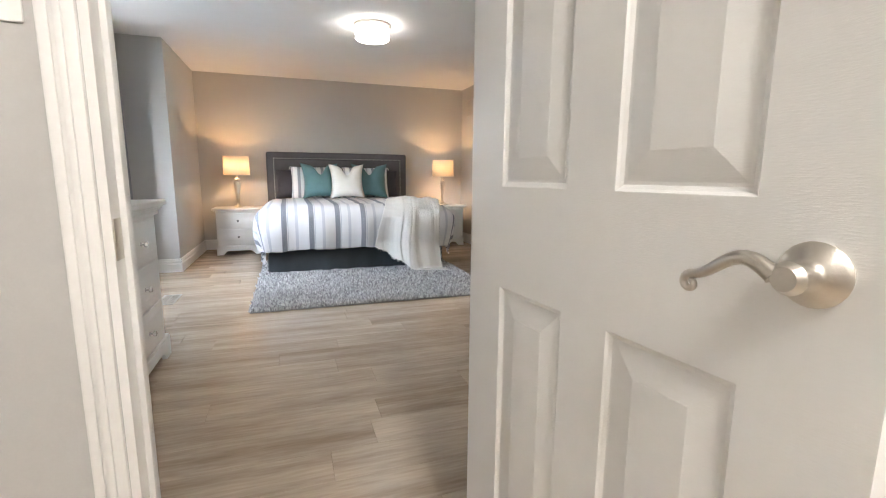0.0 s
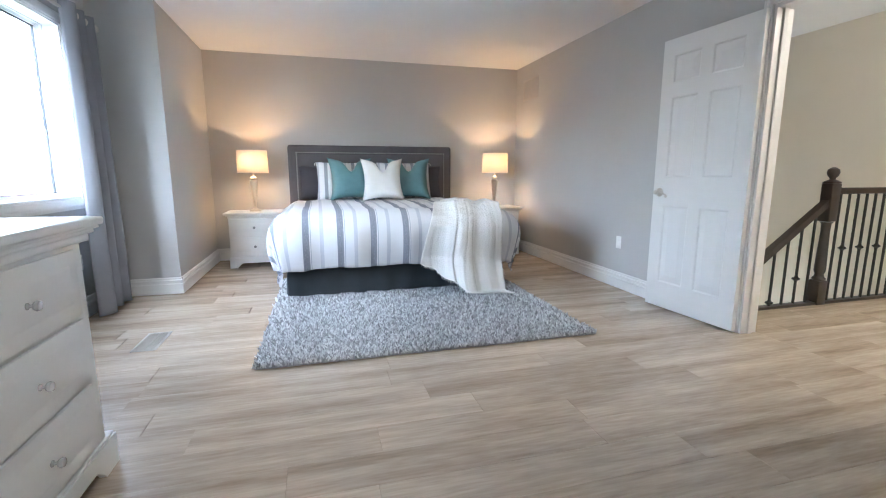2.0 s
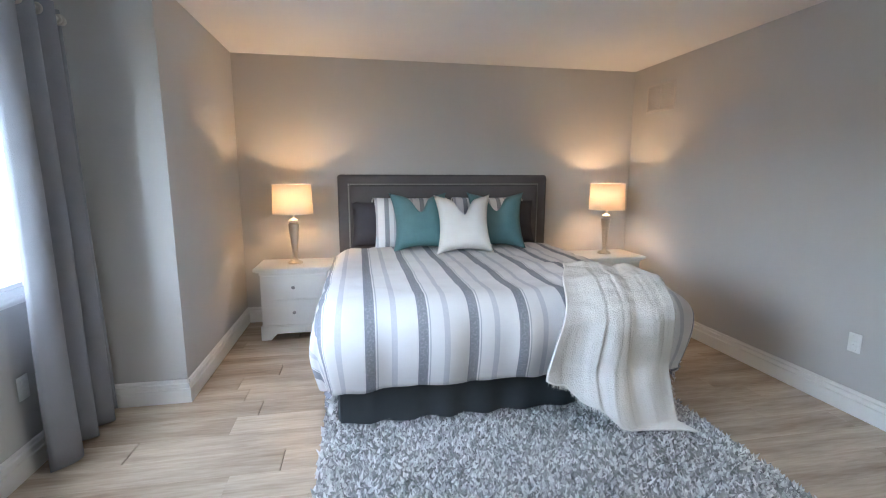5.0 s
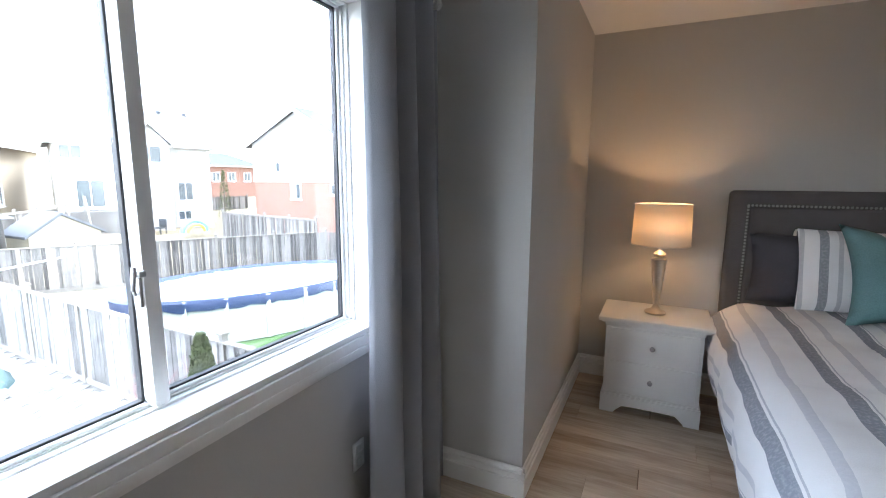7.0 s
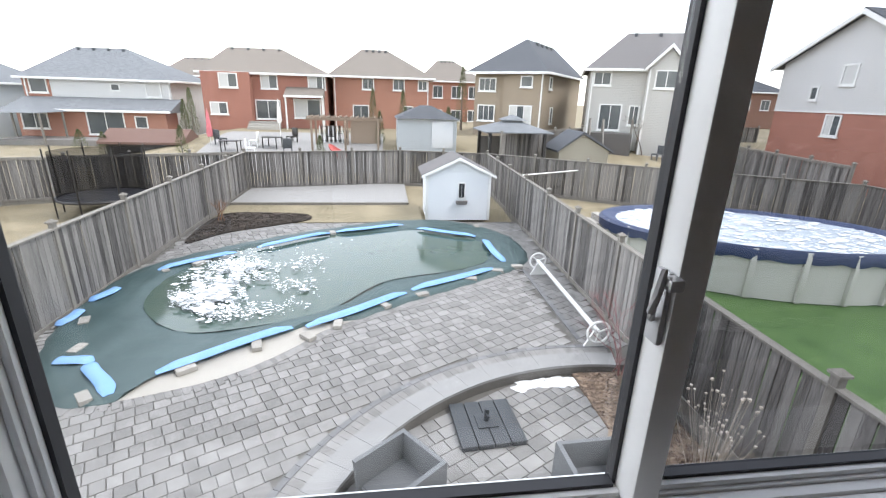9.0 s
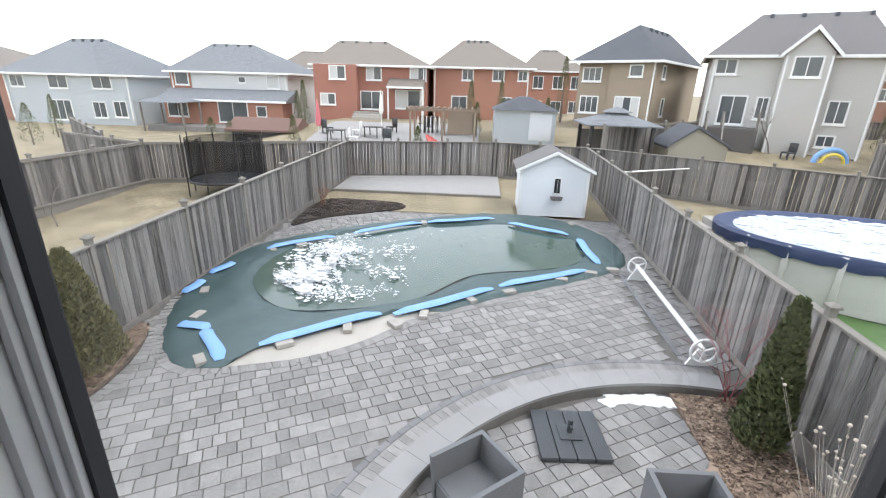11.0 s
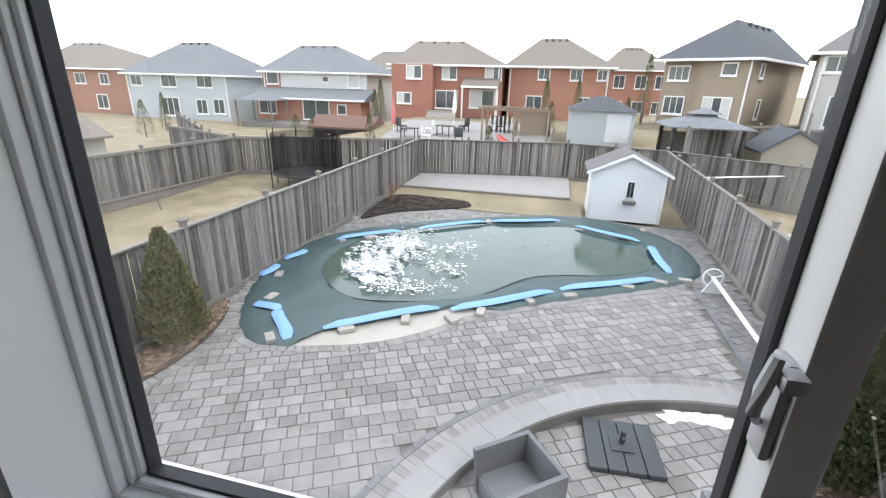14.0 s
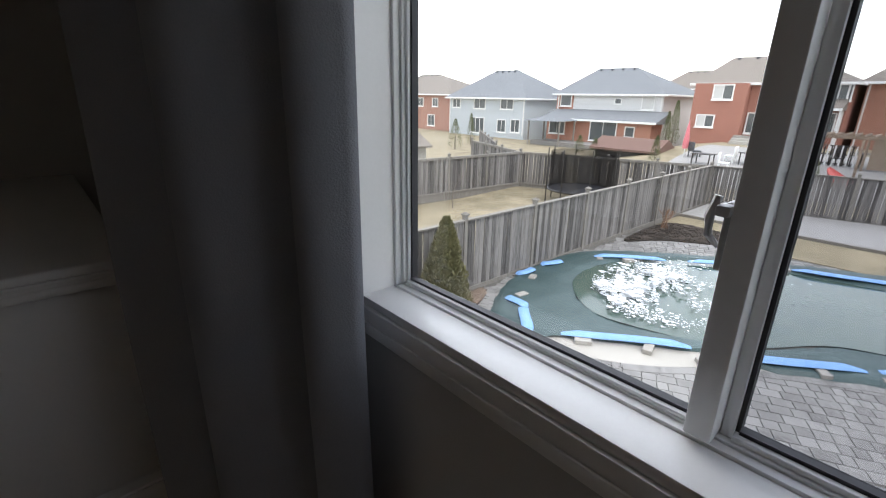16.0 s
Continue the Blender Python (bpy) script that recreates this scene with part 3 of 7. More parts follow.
part("box_base", B(-0.90, 0.90, -0.94, 0.94, 0.06, 0.30, 0.02), M_SKIRT, bed)
# pleated skirt round three sides
bm = bmesh.new()
line = []
for i in range(61):
    line.append((-0.955, 0.93 - i * 1.90 / 60))
for i in range(1, 61):
    line.append((-0.955 + i * 1.91 / 60, -0.97))
for i in range(1, 61):
    line.append((0.955, -0.97 + i * 1.90 / 60))
prev = None
for i, (x, y) in enumerate(line):
    w = 0.010 * math.sin(i * 0.9) + 0.012 * noise.noise((i * 0.31, 0, 0))
    ox, oy = (w if abs(y + 0.97) > 0.02 else 0) * (1 if x > 0 else -1), (-w if abs(y + 0.97) <= 0.02 else 0)
    flare = 1.012
    cur = [bm.verts.new((x * (1 if k == 0 else flare) + ox * k, y * (1 if k == 0 else flare) + oy * k, zz)) for k, zz in ((0, 0.36), (1, 0.18), (1.6, 0.032))]
    if prev:
        for k in range(2):
            bm.faces.new((prev[k], cur[k], cur[k + 1], prev[k + 1]))
    prev = cur
part("bed_skirt", bm, M_SKIRT, bed, "slate grey gathered bed skirt")

EDGE = BHEAD - BFOOT
sheet("duvet", span(-1.44, 1.44, 110), span(0.14, EDGE + 0.50, 84), lambda u, v: drape(u, v), M_DUVET,
      "white duvet with grey woven stripes spread over the bed", "duvet", 0.03)


def throw_place(a, b):
    """The throw is gathered on the bed's foot corner and hangs to the rug, lowest at its outer corner."""
    left = 0.50 * (1 - b) ** 2 + 2 * 0.24 * b * (1 - b) + 0.13 * b * b
    right = 1.02 * (1 - b) ** 2 + 2 * 0.76 * b * (1 - b) + 0.90 * b * b
    u = left + (right - left) * a + 0.02 * noise.noise((b * 4, a * 2, 3))
    top, low = EDGE - 0.44 + 0.10 * a, EDGE + 0.50 + 0.54 * a ** 1.15 + 0.012 * math.sin(a * 31)
    v = top + (low - top) * b
    p = drape(u, v, 0.03, 0.03)
    hang = max(0, v - EDGE)
    c = a + 0.10 * noise.noise((a * 2, b * 1.6, 8)) - 0.16 * (b - 0.4)
    fold = 1.3 * noise.noise((c * 4.2, b * 0.5, 2)) + 0.45 * noise.noise((c * 9.0, b * 1.1, 14)) + 0.10 * noise.noise((c * 24, b * 3.0, 7))
    fold *= 0.12 + 0.88 * min(1, 5 * a, 5 * (1 - a))
    p.y -= 0.075 * min(1, hang / 0.2) + 0.044 * min(1, hang / 0.3) * fold + 0.34 * max(0, hang - 0.45)
    p.z += 0.024 * (fold + 0.25) * (1 - min(1, hang / 0.15)) + 0.026
    p.x += 0.012 * math.sin(b * 6 + a * 3) + 0.02 * fold * min(1, hang / 0.3) * min(1, 6 * a)
    p.z = max(p.z, 0.045 + 0.012 * fold)
    return p


throw = sheet("throw_blanket", span(0, 1, 110), span(0.0, 1.0, 100), throw_place, M_THROW, "ivory crinkled throw with frayed edges over the bed foot", "throw", 0.012)
vs_, fs_ = [], []
rng = random.Random(14)
for i in range(520):
    f = rng.random()
    a, b, da, db = (1.0, f, 0.03, 0.0) if i % 2 else (f, 1.0, 0.0, 0.018)
    p, q = throw_place(a, b), throw_place(a + da * rng.uniform(0.6, 1.2), b + db * rng.uniform(0.6, 1.2))
    q.z = max(0.03, q.z - 0.006)
    w_ = Vector((0.0, 0.0016, 0.0016)) if i % 2 else Vector((0.0016, 0, 0.0016))
    b0 = len(vs_)
    vs_ += [p - w_, p + w_, q + Vector((rng.gauss(0, 0.003), rng.gauss(0, 0.003), 0))]
    fs_.append((b0, b0 + 1, b0 + 2))
me = bpy.data.meshes.new("fringe")
me.from_pydata(vs_, [], fs_)
me.materials.append(M_THROW)
fringe = new("fringe", me)
fringe.parent = throw
tagged(fringe, "frayed ivory threads", kind="stuff")


def pillow(name, w, h, t, material, at, label, ears=0.05, tassels=False, chop=0.0):
    """A stuffed cushion standing on its edge: x wide, z high, y thick, with pointed corners."""
    bm = bmesh.new()
    lay = bm.loops.layers.uv.new("uv")
    n = 18
    sides = []
    for sgn in (1, -1):
        g = []
        for i in range(n + 1):
            row = []
            for k in range(n + 1):
                a, b = 2 * i / n - 1, 2 * k / n - 1
                pull_x = 1 - ears * (1 - b * b) * 1.4
                pull_z = 1 - ears * (1 - a * a) * 1.4
                puff = ((1 - a ** 4) * (1 - b ** 4)) ** 0.6
                z = h / 2 + b * h / 2 * pull_z
                if b > 0:
                    z -= chop * h * (b ** 2) * math.exp(-(a / 0.24) ** 2)
                yy = -sgn * (t / 2) * puff * (1 + 0.12 * noise.noise((a * 2, b * 2, w + sgn)) - chop * 1.2 * math.exp(-(a / 0.2) ** 2) * max(0, b))
                row.append(bm.verts.new((a * w / 2 * pull_x, yy, z)))
            g.append(row)
        for i in range(n):
            for k in range(n):
                f = bm.faces.new((g[i][k], g[i + 1][k], g[i + 1][k + 1], g[i][k + 1]) if sgn > 0 else (g[i][k], g[i][k + 1], g[i + 1][k + 1], g[i + 1][k]))
                for lp in f.loops:
                    lp[lay].uv = (lp.vert.co.x + 2, lp.vert.co.z + 2)
        sides.append(g)
    bmesh.ops.remove_doubles(bm, verts=bm.verts, dist=0.0005)
    if tassels:
        ob = thing(name, at, label, "pillow", "pillows on the bed")
        body = part("cushion", bm, material, ob)
        for sx in (-1, 1):
            b2 = tube(bmesh.new(), [(sx * w / 2, 0, h * 0.985), (sx * (w / 2 + 0.008), -0.01, h * 0.97), (sx * (w / 2 + 0.014), -0.02, h * 0.94), (sx * (w / 2 + 0.016), -0.02, h * 0.90)], [0.004, 0.006, 0.007, 0.009], 6)
            part("tassel", b2, M_CREAM, ob)
        return ob
    ob = new(name, mesh_of(name, bm, material))
    ob.matrix_basis = at
    return smooth(tagged(ob, label, "pillow", "pillows on the bed"), 80)


PZ = 0.755
pillow("sleeping_pillow", 0.78, 0.42, 0.18, M_DARKPIL, pose(-0.12, 7.06, PZ - 0.02, -12), "dark plum grey pillow against the headboard")
pillow("sleeping_pillow", 0.78, 0.42, 0.18, M_DARKPIL, pose(0.88, 7.06, PZ - 0.02, -12), "dark plum grey pillow against the headboard")
pillow("pillow_sham", 0.66, 0.46, 0.15, M_SHAM, pose(0.03, 6.91, PZ - 0.01, -16), "white sham with grey stripes and corner tassels", 0.03, True)
pillow("pillow_sham", 0.66, 0.46, 0.15, M_SHAM, pose(0.76, 6.91, PZ - 0.01, -16), "white sham with grey stripes and corner tassels", 0.03, True)
pillow("throw_cushion", 0.52, 0.53, 0.17, M_TEAL, pose(0.10, 6.66, PZ - 0.01, -22, 0, 6), "teal velvet cushion with a chopped top", 0.12, chop=0.34)
pillow("throw_cushion", 0.52, 0.53, 0.17, M_TEAL, pose(0.76, 6.66, PZ - 0.01, -22, 0, -8), "teal velvet cushion with a chopped top", 0.12, chop=0.34)
pillow("throw_cushion", 0.49, 0.51, 0.17, M_CREAM, pose(0.43, 6.47, PZ - 0.01, -20), "cream woven cushion with a chopped top", 0.12, chop=0.34)


def knob(parent, at):
    k = part("knob", lathe(bmesh.new(), [(0.010, 0), (0.010, 0.003), (0.005, 0.006), (0.005, 0.014), (0.012, 0.018), (0.015, 0.024), (0.013, 0.031), (0.005, 0.034)], 12), M_CRYSTAL, parent, "clear crystal knob", at=at)
    return k


def front(bm, x0, x1, z0, z1, y=0.0):
    """Raised drawer or door front facing -y, with a moulded edge."""
    box(bm, x0, x1, y - 0.012, y, z0, z1, 0.003)
    b = bmesh.new()
    rings = []
    for ins, yy in ((0.028, y - 0.012), (0.034, y - 0.006), (0.052, y - 0.015), (0.056, y - 0.017)):
        rings.append([b.verts.new(p) for p in ((x0 + ins, yy, z0 + ins), (x1 - ins, yy, z0 + ins), (x1 - ins, yy, z1 - ins), (x0 + ins, yy, z1 - ins))])
    for lo, hi in zip(rings, rings[1:]):
        for q in range(4):
            b.faces.new((lo[q], lo[(q + 1) % 4], hi[(q + 1) % 4], hi[q]))
    b.faces.new(rings[-1])
    return join(bm, b)


def bracket_base(bm, w, d, h=0.115):
    """Plinth with shaped bracket feet: front along x at y=0."""
    k = 0.13 if w < 1 else 0.16
    pts = [(0, 0), (k * 0.62, 0), (k * 0.72, 0.018), (k, 0.052), (k + 0.07, 0.055), (w - k - 0.07, 0.055), (w - k, 0.052), (w - k * 0.72, 0.018), (w - k * 0.62, 0), (w, 0), (w, h), (0, h)]
    prism(bm, pts, 0, 0.024, 1)
    pts = [(0.024, 0), (0.10, 0), (0.13, 0.05), (d - 0.12, 0.05), (d - 0.09, 0), (d, 0), (d, h), (0.024, h)]
    prism(bm, pts, 0, 0.022, 0)
    prism(bm, pts, w - 0.022, w, 0)
    box(bm, 0.004, w - 0.004, 0.004, d, h, h + 0.012, 0.004)
    return bm


def nightstand(at, label):
    n = thing("nightstand", at, label, "nightstand", "pair of nightstands")
    w, d, h = 0.56, 0.42, 0.625
    part("base", bracket_base(bmesh.new(), w, d), M_FURN, n)
    bm = B(0.012, w - 0.012, 0.012, d, 0.125, h - 0.05, 0.004)
    box(bm, 0.006, w - 0.006, 0.004, d, h - 0.062, h - 0.040, 0.006)
    part("body", bm, M_FURN, n)
    bm = B(-0.014, w + 0.014, -0.016, d, h - 0.038, h - 0.026, 0.005)
    box(bm, -0.032, w + 0.032, -0.034, d, h - 0.026, h, 0.007, 3)
    part("top", bm, M_FURN, n)
    for z0, z1 in ((0.14, 0.345), (0.36, 0.555)):
        dr = part("drawer", front(bmesh.new(), 0.035, w - 0.035, z0, z1, 0.010), M_FURN, n)
        knob(dr, pose(w / 2, -0.006, (z0 + z1) / 2, 90))
    return n


ns = nightstand(pose(-1.275, 6.735, 0), "white lacquered two-drawer nightstand with crystal knobs")
copy_thing(ns, pose(1.68, 6.735, 0))


def table_lamp(at):
    l = thing("table_lamp", at, "lit table lamp with a mercury-silver base and linen drum shade", "lamp", "pair of bedside lamps")
    part("base", lathe(bmesh.new(), [(0.062, 0), (0.064, 0.008), (0.056, 0.016), (0.026, 0.030), (0.016, 0.05), (0.014, 0.06), (0.019, 0.065), (0.017, 0.075), (0.022, 0.10), (0.044, 0.335), (0.046, 0.345), (0.030, 0.352),
                                     (0.018, 0.358), (0.036, 0.372), (0.038, 0.378), (0.020, 0.392), (0.012, 0.40), (0.010, 0.44)], 28), M_NICKEL, l, "mercury-silver tapered base")
    bm = bmesh.new()
    seg = 40
    rings = [[bm.verts.new((r * math.cos(2 * math.pi * i / seg), r * math.sin(2 * math.pi * i / seg), z)) for i in range(seg)] for r, z in ((0.168, 0.435), (0.160, 0.685))]
    for i in range(seg):
        bm.faces.new((rings[0][i], rings[0][(i + 1) % seg], rings[1][(i + 1) % seg], rings[1][i]))
    shade = part("shade", bm, M_SHADE, l, "warm white linen drum shade")
    so = shade.modifiers.new("thickness", "SOLIDIFY")
    so.thickness = 0.002
    for r, z in ((0.168, 0.436), (0.160, 0.684)):
        part("shade_rim", tube(bmesh.new(), [(r * math.cos(2 * math.pi * i / 32), r * math.sin(2 * math.pi * i / 32), z) for i in range(33)], 0.003, 6), M_CREAM, shade)
    part("bulb", lathe(bmesh.new(), [(0.012, 0.44), (0.014, 0.47), (0.028, 0.51), (0.030, 0.535), (0.018, 0.56), (0.0, 0.566)], 16), M_BULB, l)
    return l


LAMPS = ((-0.995, 6.93), (1.955, 6.93))
tl = table_lamp(pose(*LAMPS[0], 0.626))
copy_thing(tl, pose(*LAMPS[1], 0.626))

# dresser: its back to the window wall, its front towards the bed side of the room
DR = thing("dresser", pose(-1.045, 1.40, 0, 0, 0, 90), "long white lacquered dresser with drawers, cupboard door and crystal knobs", "dresser")
w, d, h = 1.735, 0.55, 0.915
part("base", bracket_base(bmesh.new(), w, d), M_FURN, DR)
bm = B(0.03, w - 0.05, 0.012, d, 0.125, h - 0.07, 0.004)
box(bm, 0.004, w - 0.004, 0.0, d, h - 0.082, h - 0.055, 0.008)
part("body", bm, M_FURN, DR)
bm = B(-0.006, w + 0.006, -0.012, d, h - 0.055, h - 0.040, 0.005)
box(bm, -0.018, w + 0.018, -0.024, d, h - 0.040, h - 0.028, 0.005)
box(bm, -0.026, w + 0.020, -0.040, d, h - 0.028, h, 0.009, 3)
part("top", bm, M_FURN, DR)
cols = ((0.06, 0.54), (0.57, 1.02), (1.05, 1.62))
for ci, (a, b) in enumerate(cols):
    if ci == 1:
        dr = part("drawer", front(bmesh.new(), a, b, 0.60, 0.82, 0.010), M_FURN, DR)
        knob(dr, pose((a + b) / 2, -0.006, 0.71, 90))
        dr = part("door", front(bmesh.new(), a, b, 0.145, 0.585, 0.010), M_FURN, DR)
        knob(dr, pose(b - 0.04, -0.003, 0.46, 90))
    else:
        for z0, z1 in ((0.145, 0.36), (0.375, 0.59), (0.605, 0.82)):
            dr = part("drawer", front(bmesh.new(), a, b, z0, z1, 0.010), M_FURN, DR)
            knob(dr, pose((a + b) / 2, -0.006, (z0 + z1) / 2, 90))


def curtain(y0, y1, label, folds, flare=0.0, billow=0.0):
    """Grommet-hung panel from rod to floor; folds are shares of its width, flare widens its far hem, billow swells it into the room."""
    c = thing("curtain", pose(-1.885, y0, 0), label, "curtain", "window curtains")
    w, bm, rows = y1 - y0, bmesh.new(), []
    edges = [0.0]
    for f in folds:
        edges.append(edges[-1] + f / sum(folds))
    for k in range(25):
        s = k / 24
        z = 2.20 - s * 2.188
        drop = min(1, s / 0.3)
        swell = billow * drop * drop * (3 - 2 * drop)
        row = []
        for j, (a, b) in enumerate(zip(edges, edges[1:])):
            for i in range(13 if j == len(folds) - 1 else 12):
                g = i / 12
                q = a + (b - a) * g
                amp = 0.030 + 0.22 * (b - a) * w + 0.012 * s
                x = amp * math.sin(g * math.pi) * (1 if j % 2 == 0 else -0.8) + 0.012 * noise.noise((q * 5, s * 2.5, w))
                lean = swell * math.sin(min(1, (1 - q) * 1.25) * math.pi * 0.5) * (1 if q > 0.28 else (q / 0.28) ** 0.7)
                row.append(bm.verts.new((x * (1 - 0.25 * swell / max(billow, 0.01) * (billow > 0)) + lean, q * w * (1 + flare * s) + 0.006 * math.sin(s * 5 + q * 9), z)))
        rows.append(row)
    for lo, hi in zip(rows, rows[1:]):
        for i in range(len(lo) - 1):
            bm.faces.new((lo[i], hi[i], hi[i + 1], lo[i + 1]))
    p = part("panel", bm, M_CURTAIN, c)
    so = p.modifiers.new("thickness", "SOLIDIFY")
    so.thickness = 0.003
    smooth(p, 80)
    for i in range(len(folds)):
        part("grommet", lathe(bmesh.new(), [(0.024, -0.003), (0.028, 0), (0.024, 0.003), (0.016, 0.003), (0.016, -0.003)], 16, (0, 0, 0), pose(0, 0, 0, 90)), M_NICKEL, c, at=pose(0, edges[i + 1] * w - 0.01, 2.15))
    return c


curtain(5.085, 5.60, "grey blackout curtain drawn back beside the window", (0.17, 0.05, 0.07, 0.06, 0.08, 0.08), 0.16)
curtain(3.00, 3.93, "grey blackout curtain swelling out beside the dresser", (0.16, 0.07, 0.24, 0.05, 0.26, 0.04, 0.13), 0.0, 0.29)
rodt = thing("curtain_rod", pose(-1.885, 4.4, 2.15), "brushed nickel curtain rod above the window", "curtain rod")
part("pole", rod(bmesh.new(), (0, -1.22, 0), (0, 1.17, 0), 0.011), M_NICKEL, rodt)
for y in (-1.22, 1.17):
    part("finial", lathe(bmesh.new(), [(0.011, 0), (0.020, 0.004), (0.020, 0.05), (0.014, 0.055)], 16, (0, y, 0), pose(0, 0, 0, -90 if y > 0 else 90)), M_NICKEL, rodt)
for y in (-1.1, 1.08):
    bm = rod(bmesh.new(), (-0.10, y, -0.012), (0, y, -0.012), 0.006)
    lathe(bm, [(0.024, 0), (0.022, 0.006), (0.008, 0.010)], 16, (-0.104, y, -0.012), pose(0, 0, 0, 0, 90))
    part("bracket", bm, M_NICKEL, rodt)

# shag rug: one mat with thousands of tufts
rug = thing("rug", pose(0.40, 4.90, 0), "silver grey shag rug partly under the bed", "rug")
RW, RL = 1.06, 1.07
bm = bmesh.new()
n, m = 40, 40
gv = [[bm.verts.new((-RW + 2 * RW * i / n + (0.006 * noise.noise((k * 0.7, 1, 0)) if i in (0, n) else 0), -RL + 2 * RL * k / m + (0.006 * noise.noise((i * 0.7, 5, 0)) if k in (0, m) else 0), 0.014)) for k in range(m + 1)] for i in range(n + 1)]
for i in range(n):
    for k in range(m):
        bm.faces.new((gv[i][k], gv[i + 1][k], gv[i + 1][k + 1], gv[i][k + 1]))
ext = bmesh.ops.extrude_face_region(bm, geom=bm.faces[:])
bmesh.ops.translate(bm, verts=[v for v in ext["geom"] if isinstance(v, bmesh.types.BMVert)], vec=(0, 0, -0.013))
bmesh.ops.recalc_face_normals(bm, faces=bm.faces)
part("backing", bm, M_RUG, rug)
rng = random.Random(5)
vs_, fs_ = [], []
for i in range(24000):
    x, y = rng.uniform(-RW, RW), -RL + 2 * RL * rng.random() ** 1.35
    a, l, r = rng.uniform(0, 6.28), rng.uniform(0.012, 0.030), rng.uniform(0.008, 0.016)
    tx, ty = rng.gauss(0, 0.012), rng.gauss(0, 0.012)
    b = len(vs_)
    for q in range(3):
        vs_.append((x + r * math.cos(a + q * 2.1), y + r * math.sin(a + q * 2.1), 0.012))
    vs_.append((x + tx, y + ty, 0.014 + l))
    fs_ += [(b, b + 1, b + 3), (b + 1, b + 2, b + 3), (b + 2, b, b + 3)]
me = bpy.data.meshes.new("pile")
me.from_pydata(vs_, [], fs_)
M_PILE = mat("shag_pile", (0.26, 0.265, 0.275), (0.92, 0.92, 0.92), 12, 1.0, 0, 60, vary=1.0, contrast=0.5)
me.materials.append(M_PILE)
pile = new("shag", me)
pile.parent = rug
tagged(pile, "silver grey shag pile", kind="stuff")

# ceiling fixture
cl = thing("ceiling_light", pose(0.466, 4.61, HT), "lit flush drum ceiling light with a nickel band", "ceiling light")
part("canopy", lathe(bmesh.new(), [(0.165, -0.022), (0.17, -0.018), (0.17, 0.0)], 36), M_NICKEL, cl)
part("diffuser", lathe(bmesh.new(), [(0.02, -0.135), (0.145, -0.130), (0.155, -0.122), (0.155, -0.03), (0.13, -0.024)], 40), M_DIFF, cl, "glowing fabric drum diffuser")
bm = bmesh.new()
for z in (-0.118, -0.04):
    tube(bm, [(0.158 * math.cos(2 * math.pi * i / 40), 0.158 * math.sin(2 * math.pi * i / 40), z) for i in range(41)], 0.004, 6)
for k in range(24):
    a = 2 * math.pi * k / 24
    lathe(bm, [(0.0, -0.006), (0.006, 0), (0.0, 0.006)], 6, (0.160 * math.cos(a), 0.160 * math.sin(a), -0.079))
part("crystal_band", bm, M_CRYSTAL, cl)


def outlet(at, label):
    o = thing("wall_outlet", at, label, "outlet", "wall outlets")
    part("plate", B(-0.035, 0.035, -0.006, 0, -0.057, 0.057, 0.004), M_PLATE, o)
    for z in (-0.027, 0.027):
        part("socket", B(-0.017, 0.017, -0.008, -0.006, z - 0.016, z + 0.016, 0.003), M_PLATE, o)
    return o


outlet(pose(X1, 4.90, 0.425, 0, 0, -90), "white duplex outlet low on the grey wall")
outlet(pose(X0, 5.153, 0.411, 0, 0, 90), "white duplex outlet below the window")
sw = thing("light_switch", pose(-0.80, Y0 - 0.12, 1.36), "white rocker light switch beside the door casing", "light switch")
part("plate", B(-0.06, 0.06, -0.006, 0, -0.06, 0.06, 0.004), M_PLATE, sw)
part("rocker", B(-0.017, 0.017, -0.010, -0.006, -0.034, 0.034, 0.003), M_PLATE, sw)

wv = thing("wall_vent", pose(X1, 6.84, 2.12, 0, 0, -90), "grey painted return-air grille high on the wall", "vent")
bm = bmesh.new()
for a, b, c, e in ((-0.205, 0.205, 0.11, 0.13), (-0.205, 0.205, -0.13, -0.11), (-0.205, -0.185, -0.11, 0.11), (0.185, 0.205, -0.11, 0.11), (-0.008, 0.008, -0.11, 0.11)):
    box(bm, a, b, -0.008, 0, c, e, 0.002)
M_VENT = mat("vent_paint", (0.50, 0.47, 0.44), None, 9, 0.5)
part("frame", bm, M_VENT, wv)
sl = mesh_of("slat", B(-0.186, 0.186, -0.006, -0.0045, -0.006, 0.006), M_VENT)
for i in range(15):
    piece("slat", sl, wv, pose(0, 0, -0.105 + i * 0.015, 35))
fv = thing("floor_register", pose(-1.345, 4.455, 0, 0, 0, 0), "beige metal floor register near the window", "floor vent")
bm = bmesh.new()
for a, b, c, e in ((-0.07, -0.055, -0.165, 0.165), (0.055, 0.07, -0.165, 0.165), (-0.055, 0.055, -0.165, -0.15), (-0.055, 0.055, 0.15, 0.165), (-0.004, 0.004, -0.15, 0.15)):
    box(bm, a, b, c, e, 0, 0.006, 0.002)
M_REG = mat("register_metal", (0.46, 0.43, 0.38), None, 9, 0.45, metal=0.4)
part("frame", bm, M_REG, fv)
sl = mesh_of("slat", B(-0.056, 0.056, -0.0035, 0.0035, 0.001, 0.005), M_REG)
for i in range(22):
    piece("slat", sl, fv, pose(0, -0.145 + i * 0.0138, 0))

# ---- landing: guard rail and stair rail ----
rl = thing("stair_railing", pose(0, 3.98, 0), "dark wood and black iron balustrade round the stairwell", "railing")


